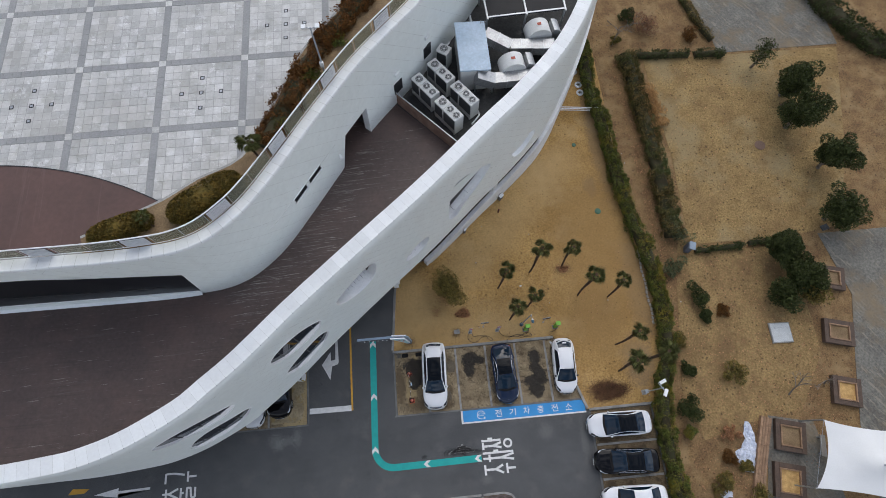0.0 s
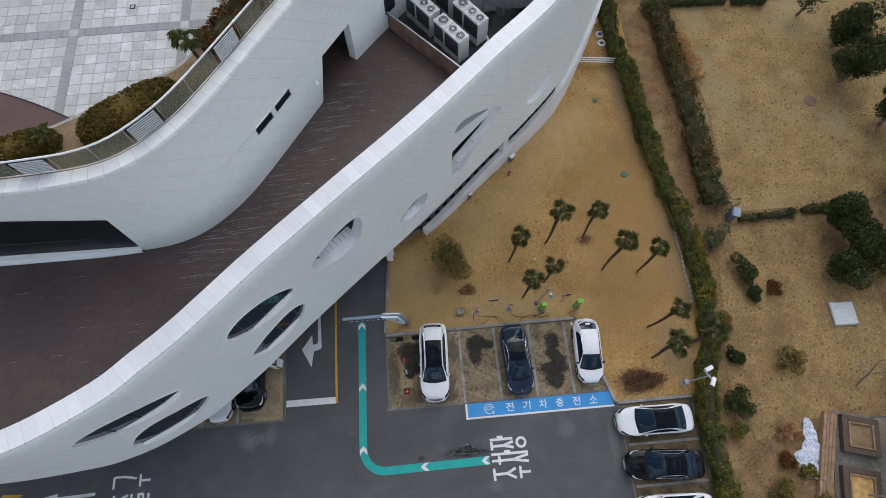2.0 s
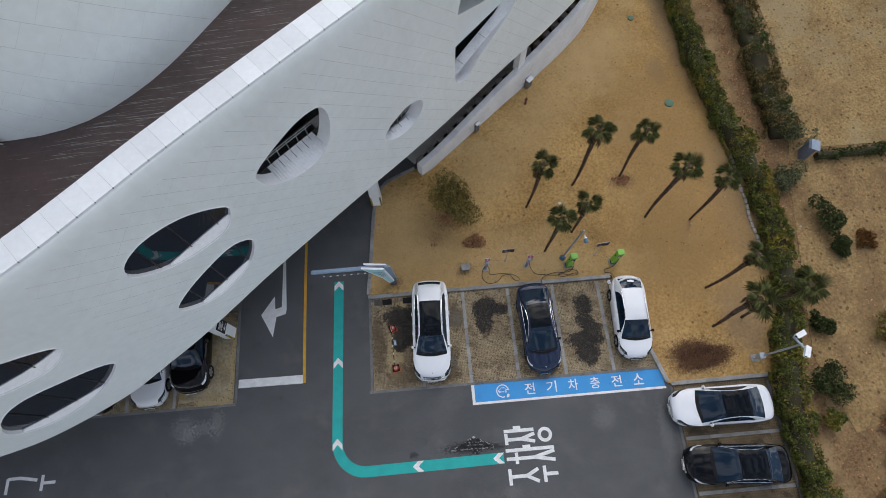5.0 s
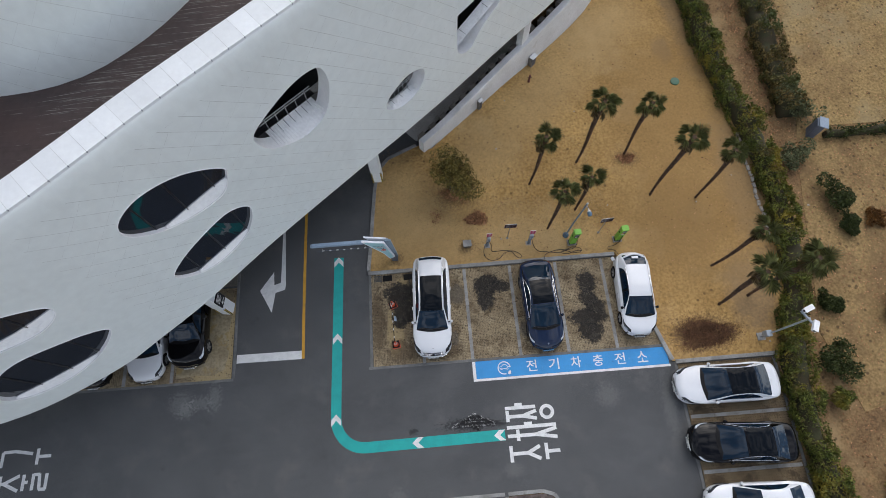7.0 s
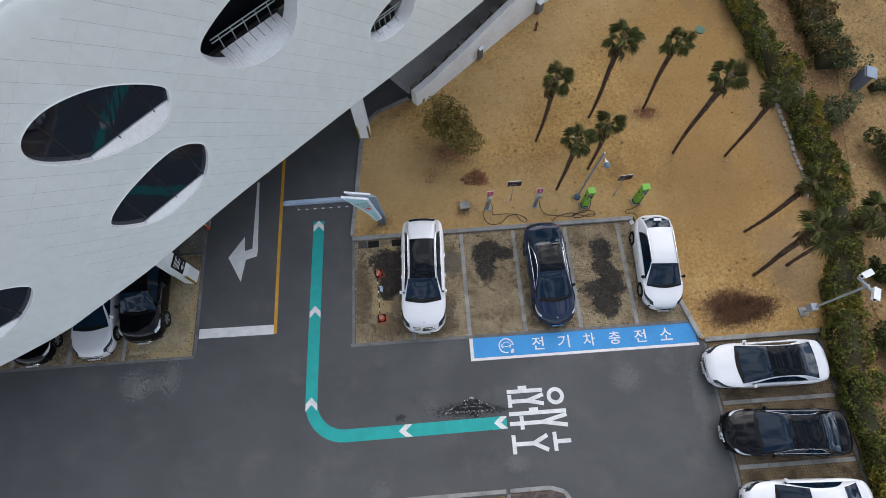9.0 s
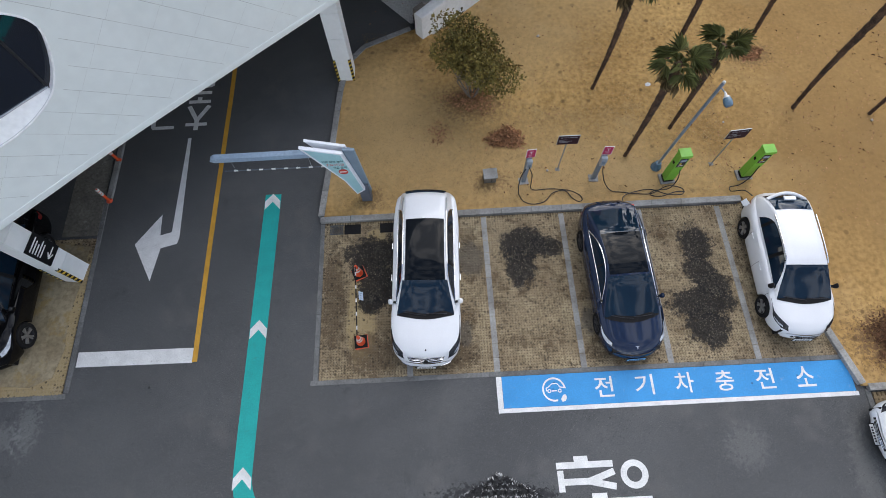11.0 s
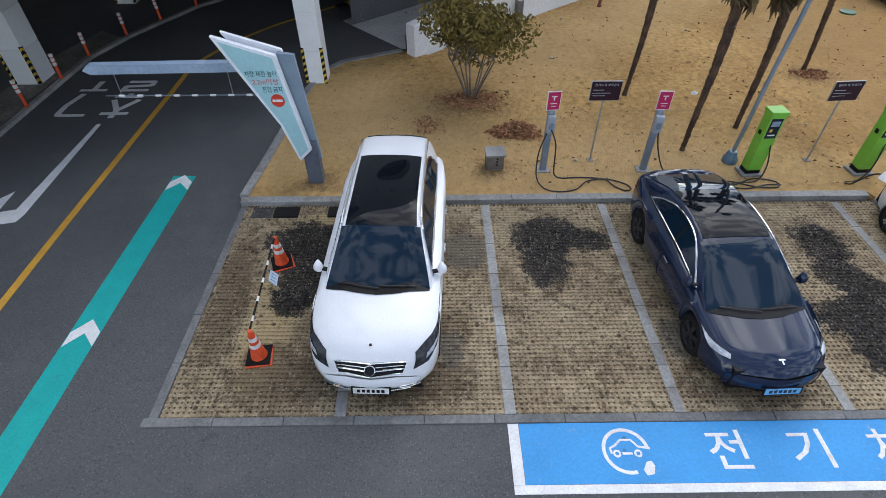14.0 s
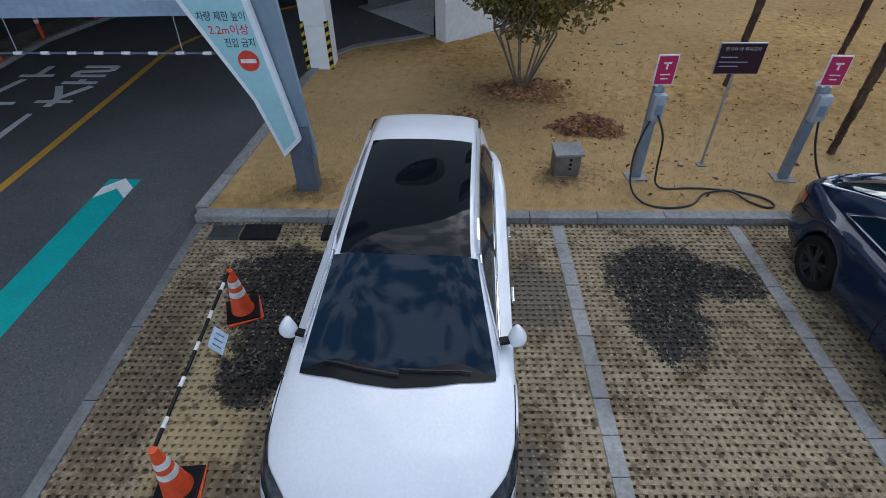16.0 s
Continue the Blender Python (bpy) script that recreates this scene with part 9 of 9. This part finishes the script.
def board(x, y, turn, label):
    c = thing("sign_board", (x, y, LAWN_Z, 0, 0, turn), label, "sign board", "dark sign boards at the bays")
    part("foot_plate", boxed(-0.07, 0.07, -0.06, 0.06, 0, 0.02), CONCRETE, c)
    part("post", rodded((0, 0, 0), (0, 0, 1.72), 0.021, n=8), STEEL, c)
    pn = part("panel", boxed(-0.33, 0.33, -0.045, -0.02, 1.55, 2.0, bevel=0.006), STEEL, c)
    part("panel_face", boxed(-0.318, 0.318, -0.051, -0.044, 1.562, 1.988), PLUM, pn)
    letters("전기차 외 주차금지", c.matrix_world @ pose(0, -0.053, 1.915, 90, 0, 0), 0.055, LIGHT_STEEL, pn, 0.50)
    for z, w, h in ((1.80, 0.12, 0.012), (1.73, 0.20, 0.010), (1.67, 0.14, 0.010)):
        part("writing_bar", boxed(-0.28, -0.28 + 2 * w, -0.056, -0.05, z - h / 2, z + h / 2), LIGHT_STEEL, pn)
    return c


board(7.96, 6.68, 0, "dark plum sign board with pale writing on a post")
board(13.1, 6.6, 4, "dark plum sign board with pale writing on a post")
bx = thing("junction_box", (5.66, 6.42, LAWN_Z, 0, 0, 3), "grey steel junction box on dry lawn", "junction box")
BOX_GREY = mat("dull_grey_casing", (0.16, 0.145, 0.125), (0.11, 0.10, 0.088), 0.6, s1=4, var=0.15)
part("casing", boxed(-0.2, 0.2, -0.15, 0.15, 0.03, 0.42, bevel=0.012), BOX_GREY, bx)
part("lid", boxed(-0.23, 0.23, -0.19, 0.18, 0.42, 0.46, pose(0, 0, 0, 4, 0, 0), 0.006), CONCRETE, bx)
part("door", boxed(-0.16, 0.16, -0.158, -0.148, 0.08, 0.38), BOX_GREY, bx)
for z in (0.14, 0.22, 0.30):
    part("knockout", boxed(0.02, 0.06, -0.163, -0.156, z, z + 0.04), BLACK, bx)
part("foot", boxed(-0.18, 0.18, -0.13, 0.13, 0, 0.03), CONCRETE, bx)

lamp = thing("street_lamp", (11.24, 6.58, LAWN_Z), "blue-grey street lamp leaning out over the lawn", "street lamp")
LAMP_SHADE = mat("blue_lamp_shade", (0.085, 0.16, 0.23), (0.065, 0.125, 0.185), 0.25, s1=5, var=0.15, bump=0.0, coat=0.5)
part("base", lathe([(0.17, 0), (0.17, 0.1), (0.14, 0.14), (0.10, 0.28), (0.065, 0.3)], 18), LAMP_SHADE, lamp, smooth=True)
part("pole", tube([(0, 0, 0.2), (0.06, -0.05, 2.0), (0.16, -0.14, 4.36)], 0.045, 12), POLE_BLUE, lamp, smooth=True)
part("pole_cap", lathe([(0.04, 0.0), (0.04, 0.04), (0.02, 0.06), (0.0, 0.06)], 12), REFLECT, lamp, smooth=True).matrix_local = pose(0.16, -0.14, 4.35)
part("bracket", tube([(0.15, -0.13, 4.16), (0.17, -0.25, 4.22), (0.20, -0.38, 4.22)], 0.018, 8), POLE_BLUE, lamp, smooth=True)
hd = part("lamp_head", lathe([(0.022, 0.16), (0.035, 0.06), (0.09, 0.0), (0.095, -0.02), (0.0, -0.02)], 18), REFLECT, lamp, smooth=True)
hd.matrix_local = pose(0.215, -0.49, 4.20, -78, 6, 8)
part("lamp_shade", lathe([(0.093, -0.02), (0.115, -0.09), (0.11, -0.20), (0.085, -0.25), (0.0, -0.26)], 18), LAMP_SHADE, hd, smooth=True)

cctv = thing("camera_pole", (20.45, 0.1, LAWN_Z), "grey pole with two white security cameras", "camera pole")
part("foot_plate", boxed(-0.2, 0.2, -0.2, 0.2, 0, 0.05), CONCRETE, cctv)
part("pole", tube([(0, 0, 0.03), (0, 0, 2.4), (0.02, 0.02, 4.0)], 0.048, 10), LIGHT_STEEL, cctv, smooth=True)
part("control_box", boxed(-0.22, 0.05, -0.15, 0.15, 0.55, 0.95, bevel=0.01), LIGHT_STEEL, cctv)
part("cross_arm", boxed(-0.45, 0.45, -0.04, 0.04, 3.9, 3.98, pose(0, 0, 0, 0, 0, -60)), LIGHT_STEEL, cctv)
for k, (x, y, a) in enumerate(((0.05, 0.45, -70), (0.1, -0.35, -35))):
    cm_ = part("camera_body", boxed(-0.1, 0.1, -0.28, 0.28, -0.09, 0.09, bevel=0.02), WHITE_METAL, cctv)
    cm_.matrix_local = pose(x, y, 4.05, -14, 0, a)
    part("sun_hood", boxed(-0.12, 0.12, -0.34, 0.26, 0.095, 0.11), WHITE_METAL, cm_)
    part("lens", rodded((0, -0.28, 0), (0, -0.3, 0), 0.05, n=12), BLACK, cm_)

# drain grates and rubber stops behind the bays
GRATE = mat("drain_grate", (0.10, 0.11, 0.12), (0.07, 0.075, 0.08), 0.6, metal=0.4, s1=4)
gr = tagged(new("drain_grate"), "dark steel drain grate beside the kerb", "drain grate")
for k in range(14):
    part("grate_bar", boxed(0.42 + 0.03 * k, 0.435 + 0.03 * k, 4.72, 5.02, 0.03, 0.05), GRATE, gr)
for y in (4.72, 5.02):
    part("grate_edge", boxed(0.40, 0.85, y - 0.012, y + 0.012, 0.03, 0.052), GRATE, gr)
for x in (0.88, 2.02):
    st = tagged(part("rubber_mat", boxed(x, x + 0.52, 4.70, 5.02, 0.03, 0.075, bevel=0.012), RUBBER, None), "worn black rubber mat over the drain", "rubber mat", "rubber mats at the kerb")
# hazard bump on the ramp
hb = tagged(new("speed_bump"), "yellow and black rubber bump on the ramp", "speed bump")
for k in range(6):
    a, b = Vector((0.5, 17.5)).lerp(Vector((2.3, 19.7)), k / 6), Vector((0.5, 17.5)).lerp(Vector((2.3, 19.7)), (k + 1) / 6)
    L_ = (b - a).length
    part("bump_block", boxed(0, L_ - 0.01, -0.12, 0.12, 0.012, 0.09, pose(a.x, a.y, 0, 0, 0, math.degrees(math.atan2((b - a).y, (b - a).x))), 0.02), YELLOW if k % 2 else BLACK, hb)

# emblem on the blue strip: a ring with a car and plug
emb = tagged(new("strip_emblem"), "white painted ring with a small car and plug", "road marking", kind="structure")
ex, ey = 6.95, -0.44
ring = [(ex + 0.31 * math.cos(t), ey + 0.31 * math.sin(t)) for t in np.linspace(radians(8), radians(285), 40)]
part("ring", prism(ribbon(ring, 0.05), 0.004, 0.0085), WHITE_LINE, emb)
part("plug", prism([(ex + 0.17, ey - 0.27), (ex + 0.24, ey - 0.16), (ex + 0.31, ey - 0.15), (ex + 0.34, ey - 0.22), (ex + 0.30, ey - 0.33), (ex + 0.20, ey - 0.35)], 0.004, 0.0085), WHITE_LINE, emb)
carline = [(ex + u, ey + v) for u, v in ((-0.21, -0.04), (-0.22, 0.04), (-0.14, 0.08), (-0.05, 0.16), (0.10, 0.16), (0.18, 0.06), (0.34, 0.03))]
part("car_mark", prism(ribbon(carline, 0.032), 0.004, 0.0085), WHITE_LINE, emb)
part("car_mark", prism(ribbon([(ex - 0.06, ey - 0.04), (ex + 0.08, ey - 0.04)], 0.032), 0.004, 0.0085), WHITE_LINE, emb)
for x in (ex - 0.135, ex + 0.16):
    hub = [(x + 0.042 * math.cos(t), ey - 0.04 + 0.042 * math.sin(t)) for t in np.linspace(0, radians(350), 20)]
    part("car_mark", prism(ribbon(hub, 0.028), 0.004, 0.009), WHITE_LINE, emb)

# covers, stones and rings on the lawn
GREEN_LID = mat("green_cover", (0.03, 0.11, 0.06), None, 0.5)
RUST_LID = mat("rusty_cover", (0.17, 0.10, 0.07), (0.12, 0.07, 0.05), 0.7)
for x, y, r, mt, lb in ((19.75, 16.4, 0.28, GREEN_LID, "round green cover in dry lawn"), (36.65, 21.8, 0.5, RUST_LID, "round rusty cover in dry lawn"), (18.76, 23.5, 0.2, GREEN_LID, "small green cover near the wall")):
    lid = tagged(part("ground_cover", lathe([(r, 0), (r, 0.05), (r - 0.03, 0.06), (0, 0.06)], 24), mt, None, smooth=True), lb, "cover")
    lid.location = (x, y, LAWN_Z)
for x, y in ((40.4, 26.0), (40.0, 12.9)):
    tagged(part("valve_box", boxed(-0.35, 0.35, -0.25, 0.25, 0, 0.08, pose(x, y, LAWN_Z, 0, 0, 15), 0.01), RUST_LID if y > 20 else GRATE, None), "flat square cover in the park lawn", "cover")
for k, (x, y) in enumerate(((20.2, 31.9), (20.4, 30.3), (20.4, 29.35))):
    ty = tagged(part("tyre_ring", lathe([(0.2, 0.0), (0.34, 0.0), (0.37, 0.07), (0.34, 0.14), (0.2, 0.14), (0.2, 0.0)], 20), WHITE_METAL, None, smooth=True), "white painted tyre lying on the ground", "tyre", "white tyres beside the hedge")
    ty.location = (x, y, LAWN_Z)
fence = thing("gate_bar", (17.55, 27.4, LAWN_Z, 0, 0, -7), "low white steel bar gate from wall to hedge", "gate")
for z in (0.35, 0.6, 0.85):
    part("bar", rodded((0, 0, z), (4.0, 0, z), 0.045, n=8), WHITE_METAL, fence)
for x in (0.05, 3.95):
    part("post", rodded((x, 0, 0), (x, 0, 1.05), 0.06, n=8), WHITE_METAL, fence)
STONE = mat("pale_stone", (0.40, 0.37, 0.33), (0.28, 0.25, 0.22), 0.9, s1=6, bump=0.5)
r8 = np.random.default_rng(8)
# loose pale stones, put in place of small spotlights near the palms
for k in range(14):
    x, y = (r8.uniform(20.5, 25.8), r8.uniform(-1, 30)) if k % 2 else (r8.uniform(3, 21), r8.uniform(6, 16))
    bm = bmesh.new()
    bmesh.ops.create_icosphere(bm, subdivisions=1, radius=r8.uniform(0.04, 0.08))
    for v in bm.verts:
        v.co *= r8.uniform(0.75, 1.2)
        v.co.z *= 0.6
    st = tagged(part("stone", bm, STONE, None), "pale stone standing in for a small spotlight", "stone", "stones on the lawn")
    st.location = (x, y, LAWN_Z + 0.02)
edging = tagged(new("lawn_edging"), "row of small pale edging stones along the hedge", "edging", kind="structure")
for k in range(18):
    y = 12.2 - 0.38 * k
    part("edging_stone", boxed(-0.08, 0.08, -0.15, 0.15, 0, 0.1, pose(22.55 + 0.05 * math.sin(k), y, LAWN_Z, 0, 0, 8 * math.sin(3 * k)), 0.02), STONE, edging)
# meter boxes and a hydrant along the low wall
for s, w, h in ((47.35, 0.26, 0.85), (52.1, 0.42, 0.8)):
    x, y = HULL.at(s, wall_off(s) - 0.02 - w * 0.36)
    fl = thing("meter_box", (x, y, LAWN_Z, 0, 0, 42), "grey metal box with a pale cap at the wall's foot", "meter box", "boxes along the wall")
    part("body", boxed(-w / 2, w / 2, -w * 0.34, w * 0.34, 0.05, h, bevel=0.01), BOX_GREY, fl)
    part("cap", boxed(-w / 2 - 0.03, w / 2 + 0.03, -w * 0.4, w * 0.34, h, h + 0.05, pose(0, 0, 0, 3, 0, 0), 0.008), WHITE_METAL, fl)
    part("door", boxed(-w * 0.4, w * 0.4, -w * 0.36, -w * 0.335, 0.15, h - 0.1), DARK_WALL, fl)
    part("foot", boxed(-w * 0.35, w * 0.35, -w * 0.3, w * 0.3, 0, 0.06), CONCRETE, fl)
hy = thing("hydrant", (10.6, 17.2, LAWN_Z), "small dark red hydrant on the lawn", "hydrant")
part("barrel", lathe([(0.09, 0), (0.09, 0.05), (0.06, 0.07), (0.06, 0.5), (0.08, 0.52), (0.05, 0.6), (0, 0.62)], 14), mat("dull_red_iron", (0.16, 0.05, 0.04), None, 0.6), hy, smooth=True)
part("outlet", rodded((-0.12, 0, 0.4), (0.12, 0, 0.4), 0.035, n=8), RUST_LID, hy)

# a box on the corner of the hedges and a plate in the lawn
kb = thing("metal_cabinet", (26.9, 11.95, LAWN_Z, 0, 0, -20), "grey metal cabinet at the hedge corner", "cabinet")
part("body", boxed(-0.22, 0.22, -0.3, 0.3, 0, 1.15, bevel=0.015), POST_GREY, kb)
part("roof", boxed(-0.27, 0.27, -0.36, 0.36, 1.15, 1.2, pose(0, 0, 0, 0, 6, 0), 0.01), POLE_BLUE, kb)
part("door", boxed(-0.18, 0.18, -0.31, -0.298, 0.1, 1.05), POST_GREY, kb)
plate = thing("service_hatch", (33.05, 3.85, LAWN_Z, 0, 0, -2), "pale grey flat hatch cover in the lawn", "hatch")
part("rim", boxed(-0.88, 0.88, -0.86, 0.86, 0, 0.14, bevel=0.012), CONCRETE, plate)
part("cover", boxed(-0.8, 0.8, -0.78, 0.78, 0.14, 0.18, bevel=0.01), mat("pale_grey_cover", (0.50, 0.52, 0.52), (0.43, 0.45, 0.45), 0.5, s1=2), plate)
part("lock", boxed(-0.55, -0.4, 0.3, 0.5, 0.18, 0.2), STEEL, plate)
part("writing_bar", boxed(-0.2, 0.15, 0.38, 0.44, 0.18, 0.186), STEEL, plate)


# planters, benches and the shade sail in the park
def planter(x, y, w, l, turn, soil):
    p = thing("planter", (x, y, LAWN_Z, 0, 0, turn), "square brown wooden planter with dry soil", "planter", "planters in the park")
    for sx in (-1, 1):
        part("side", boxed(sx * w / 2 - 0.18, sx * w / 2 + 0.18, -l / 2 - 0.18, l / 2 + 0.18, 0, 0.42, bevel=0.015), PLANTER_WOOD, p)
        part("side", boxed(-w / 2 + 0.19, w / 2 - 0.19, sx * l / 2 - 0.18, sx * l / 2 + 0.18, 0, 0.415, bevel=0.015), PLANTER_WOOD, p)
        part("inner_trim", boxed(sx * (w / 2 - 0.25) - 0.05, sx * (w / 2 - 0.25) + 0.05, -l / 2 + 0.2, l / 2 - 0.2, 0.2, 0.47), BROWN_WOOD, p)
        part("inner_trim", boxed(-w / 2 + 0.32, w / 2 - 0.32, sx * (l / 2 - 0.25) - 0.05, sx * (l / 2 - 0.25) + 0.05, 0.2, 0.468), BROWN_WOOD, p)
    part("soil", boxed(-w / 2 + 0.2, w / 2 - 0.2, -l / 2 + 0.2, l / 2 - 0.2, 0.05, 0.32), soil, p)
    return p


planter(38.95, 8.1, 1.5, 1.7, -15, BED_SOIL)
planter(37.8, 3.4, 2.1, 1.7, -15, BED_SOIL)
planter(36.8, -1.35, 1.9, 1.9, -15, STRAW)
planter(31.15, -4.3, 2.0, 2.0, -15, BED_SOIL)
planter(30.1, -7.5, 2.0, 2.2, -15, STRAW)
deck_edge = thing("timber_edging", (0, 0, LAWN_Z), "long weathered timber kerb beside the planters", "timber kerb")
a, b = Vector((29.7, -2.7)), Vector((26.3, -11.0))
for j in range(4):
    off = Vector(((b - a).y, -(b - a).x)).normalized() * (0.21 * j - 0.31) * -1
    for k in range(4):
        p0, p1 = a.lerp(b, k / 4) + off, a.lerp(b, (k + 1) / 4) + off
        part("plank", boxed(0, (p1 - p0).length - 0.012, -0.095, 0.095, 0, 0.32, pose(p0.x, p0.y, 0, 0, 0, math.degrees(math.atan2((p1 - p0).y, (p1 - p0).x))), 0.01), BROWN_WOOD, deck_edge)
sheet("terrace", [(30.0, -2.6), (33.5, -3.4), (34.5, -12), (27.2, -12)], LAWN_Z + 0.03, PATH_STONE, "grey stained terrace below the planters", "paving", 0.05)
bn = thing("bench", (33.4, -5.2, LAWN_Z + 0.03, 0, 0, 78), "grey weathered wooden bench beside the planter", "bench")
part("seat", boxed(-0.8, 0.8, -0.2, 0.2, 0.4, 0.46, bevel=0.01), mat("grey_wood", (0.24, 0.225, 0.20), None, 0.8), bn)
for x in (-0.6, 0.6):
    part("leg", boxed(x - 0.05, x + 0.05, -0.18, 0.18, 0, 0.4), STEEL, bn)
sail = thing("shade_sail", (0, 0, 0), "white stretched shade canopy on steel posts", "canopy")
c4 = [Vector((32.4, -3.25, 3.0)), Vector((38.8, -4.6, 3.0)), Vector((38.6, -10.2, 3.0)), Vector((30.4, -7.8, 2.9))]
peak = Vector((34.9, -6.6, 4.6))
bm = bmesh.new()
n = 12
grid = {}
for i in range(n + 1):
    for j in range(n + 1):
        u, v = i / n, j / n
        uu, vv = u + 0.25 * (0.5 - u) * 4 * v * (1 - v) * 0.5, v + 0.25 * (0.5 - v) * 4 * u * (1 - u) * 0.5
        p = (c4[0] * (1 - uu) + c4[1] * uu) * (1 - vv) + (c4[3] * (1 - uu) + c4[2] * uu) * vv
        d = math.hypot(p.x - peak.x, p.y - peak.y)
        p.z += 1.5 * math.exp(-d / 1.3)
        grid[i, j] = bm.verts.new(p)
for i in range(n):
    for j in range(n):
        bm.faces.new((grid[i, j], grid[i + 1, j], grid[i + 1, j + 1], grid[i, j + 1]))
part("membrane", bm, TENT, sail, smooth=True, angle=None)
for p in c4:
    part("corner_post", rodded((p.x, p.y, LAWN_Z), tuple(p), 0.06, n=10), STEEL, sail)
part("centre_mast", rodded((peak.x, peak.y, LAWN_Z), tuple(peak), 0.07, n=10), STEEL, sail)
part("edge_rope", tube([c4[0], c4[3]], 0.015, 6), STEEL, sail)
tarp = thing("plastic_sheet", (27.75, -4.75, LAWN_Z, 0, 0, -14), "crumpled pale plastic sheet lying on the soil", "plastic sheet")
bm = bmesh.new()
gr_ = {}
for i in range(25):
    for j in range(55):
        u, v = (i - 12) / 12, (j - 27) / 27
        w = 0.62 * (1 - 0.55 * v) * (1 - 0.5 * abs(v) ** 3) * (1 + 0.22 * math.sin(6 * v + 2.2 * u) + 0.1 * math.sin(17 * v))
        q = Vector((u * w + 0.15 * math.sin(4 * v), v * 1.9, 0))
        q.z = 0.05 + 0.14 * (1 - u * u) * (1 - v * v) + 0.16 * abs(noise.noise(Vector((q.x * 3.4, q.y * 2.4, 1)))) + 0.13 * abs(noise.noise(Vector((q.x * 8, q.y * 6, 3))))
        q.z = max(q.z - 0.03, 0.012)
        gr_[i, j] = bm.verts.new(q)
for i in range(24):
    for j in range(54):
        bm.faces.new((gr_[i, j], gr_[i + 1, j], gr_[i + 1, j + 1], gr_[i, j + 1]))
part("sheet", bm, PLASTIC_SHEET, tarp)
bag = thing("litter_bag", (25.2, -8.0, LAWN_Z), "small pale crumpled bag on the soil", "litter")
bm = bmesh.new()
bmesh.ops.create_icosphere(bm, subdivisions=3, radius=0.28)
for v in bm.verts:
    v.co *= 0.8 + 0.5 * noise.noise(v.co * 6)
    v.co.x *= 2.2
    v.co.z = max(v.co.z * 0.5, -0.05)
part("bag", bm, PLASTIC_SHEET, bag, smooth=True)

# lamp and air unit on the plaza, small fittings on the building
pl = thing("plaza_lamp", (-1.15, 18.35, PLAZA_Z + 0.1), "slim grey lamp post with two small heads", "lamp post")
part("pole", rodded((0, 0, 0), (0, 0, 3.4), 0.05, 0.04, n=10), LIGHT_STEEL, pl)
part("control_box", boxed(-0.1, 0.1, -0.14, 0.02, 0.5, 0.85, bevel=0.01), WHITE_METAL, pl)
for sx in (-1, 1):
    part("lamp_arm", rodded((0, 0, 3.3), (0.35 * sx, 0.1, 3.4), 0.02, n=6), LIGHT_STEEL, pl)
    part("lamp_head", boxed(0.35 * sx - 0.12, 0.35 * sx + 0.12, -0.02, 0.22, 3.36, 3.44, bevel=0.015), WHITE_METAL, pl)
cam2 = thing("wall_camera", (*INNER.at(36.2, -0.12), 15.3, 0, 0, 30), "small white camera on the wing's corner", "wall camera")
part("bracket", rodded((0, 0.1, 0), (0, -0.1, 0), 0.03, n=8), WHITE_METAL, cam2)
part("camera_body", boxed(-0.08, 0.08, -0.3, -0.02, -0.1, 0.06, bevel=0.02), WHITE_METAL, cam2)
vent = tagged(new("wall_vent"), "dark square louvred vent in the white wall", "vent", "vents in the wing wall")
for s, z in ((42.75, 14.9), (46.0, 15.3)):
    part("vent_panel", boxed(-0.4, 0.4, -0.03, 0.03, z - 0.5, z + 0.5, pose(*INNER.at(s, -0.02), 0, 0, 0, 48)), FRAME_DARK, vent)
    part("vent_hood", boxed(-0.2, 0.2, -0.1, 0.02, z + 1.2, z + 1.45, pose(*INNER.at(s, -0.03), 0, 0, 0, 48), 0.02), COPING, vent)
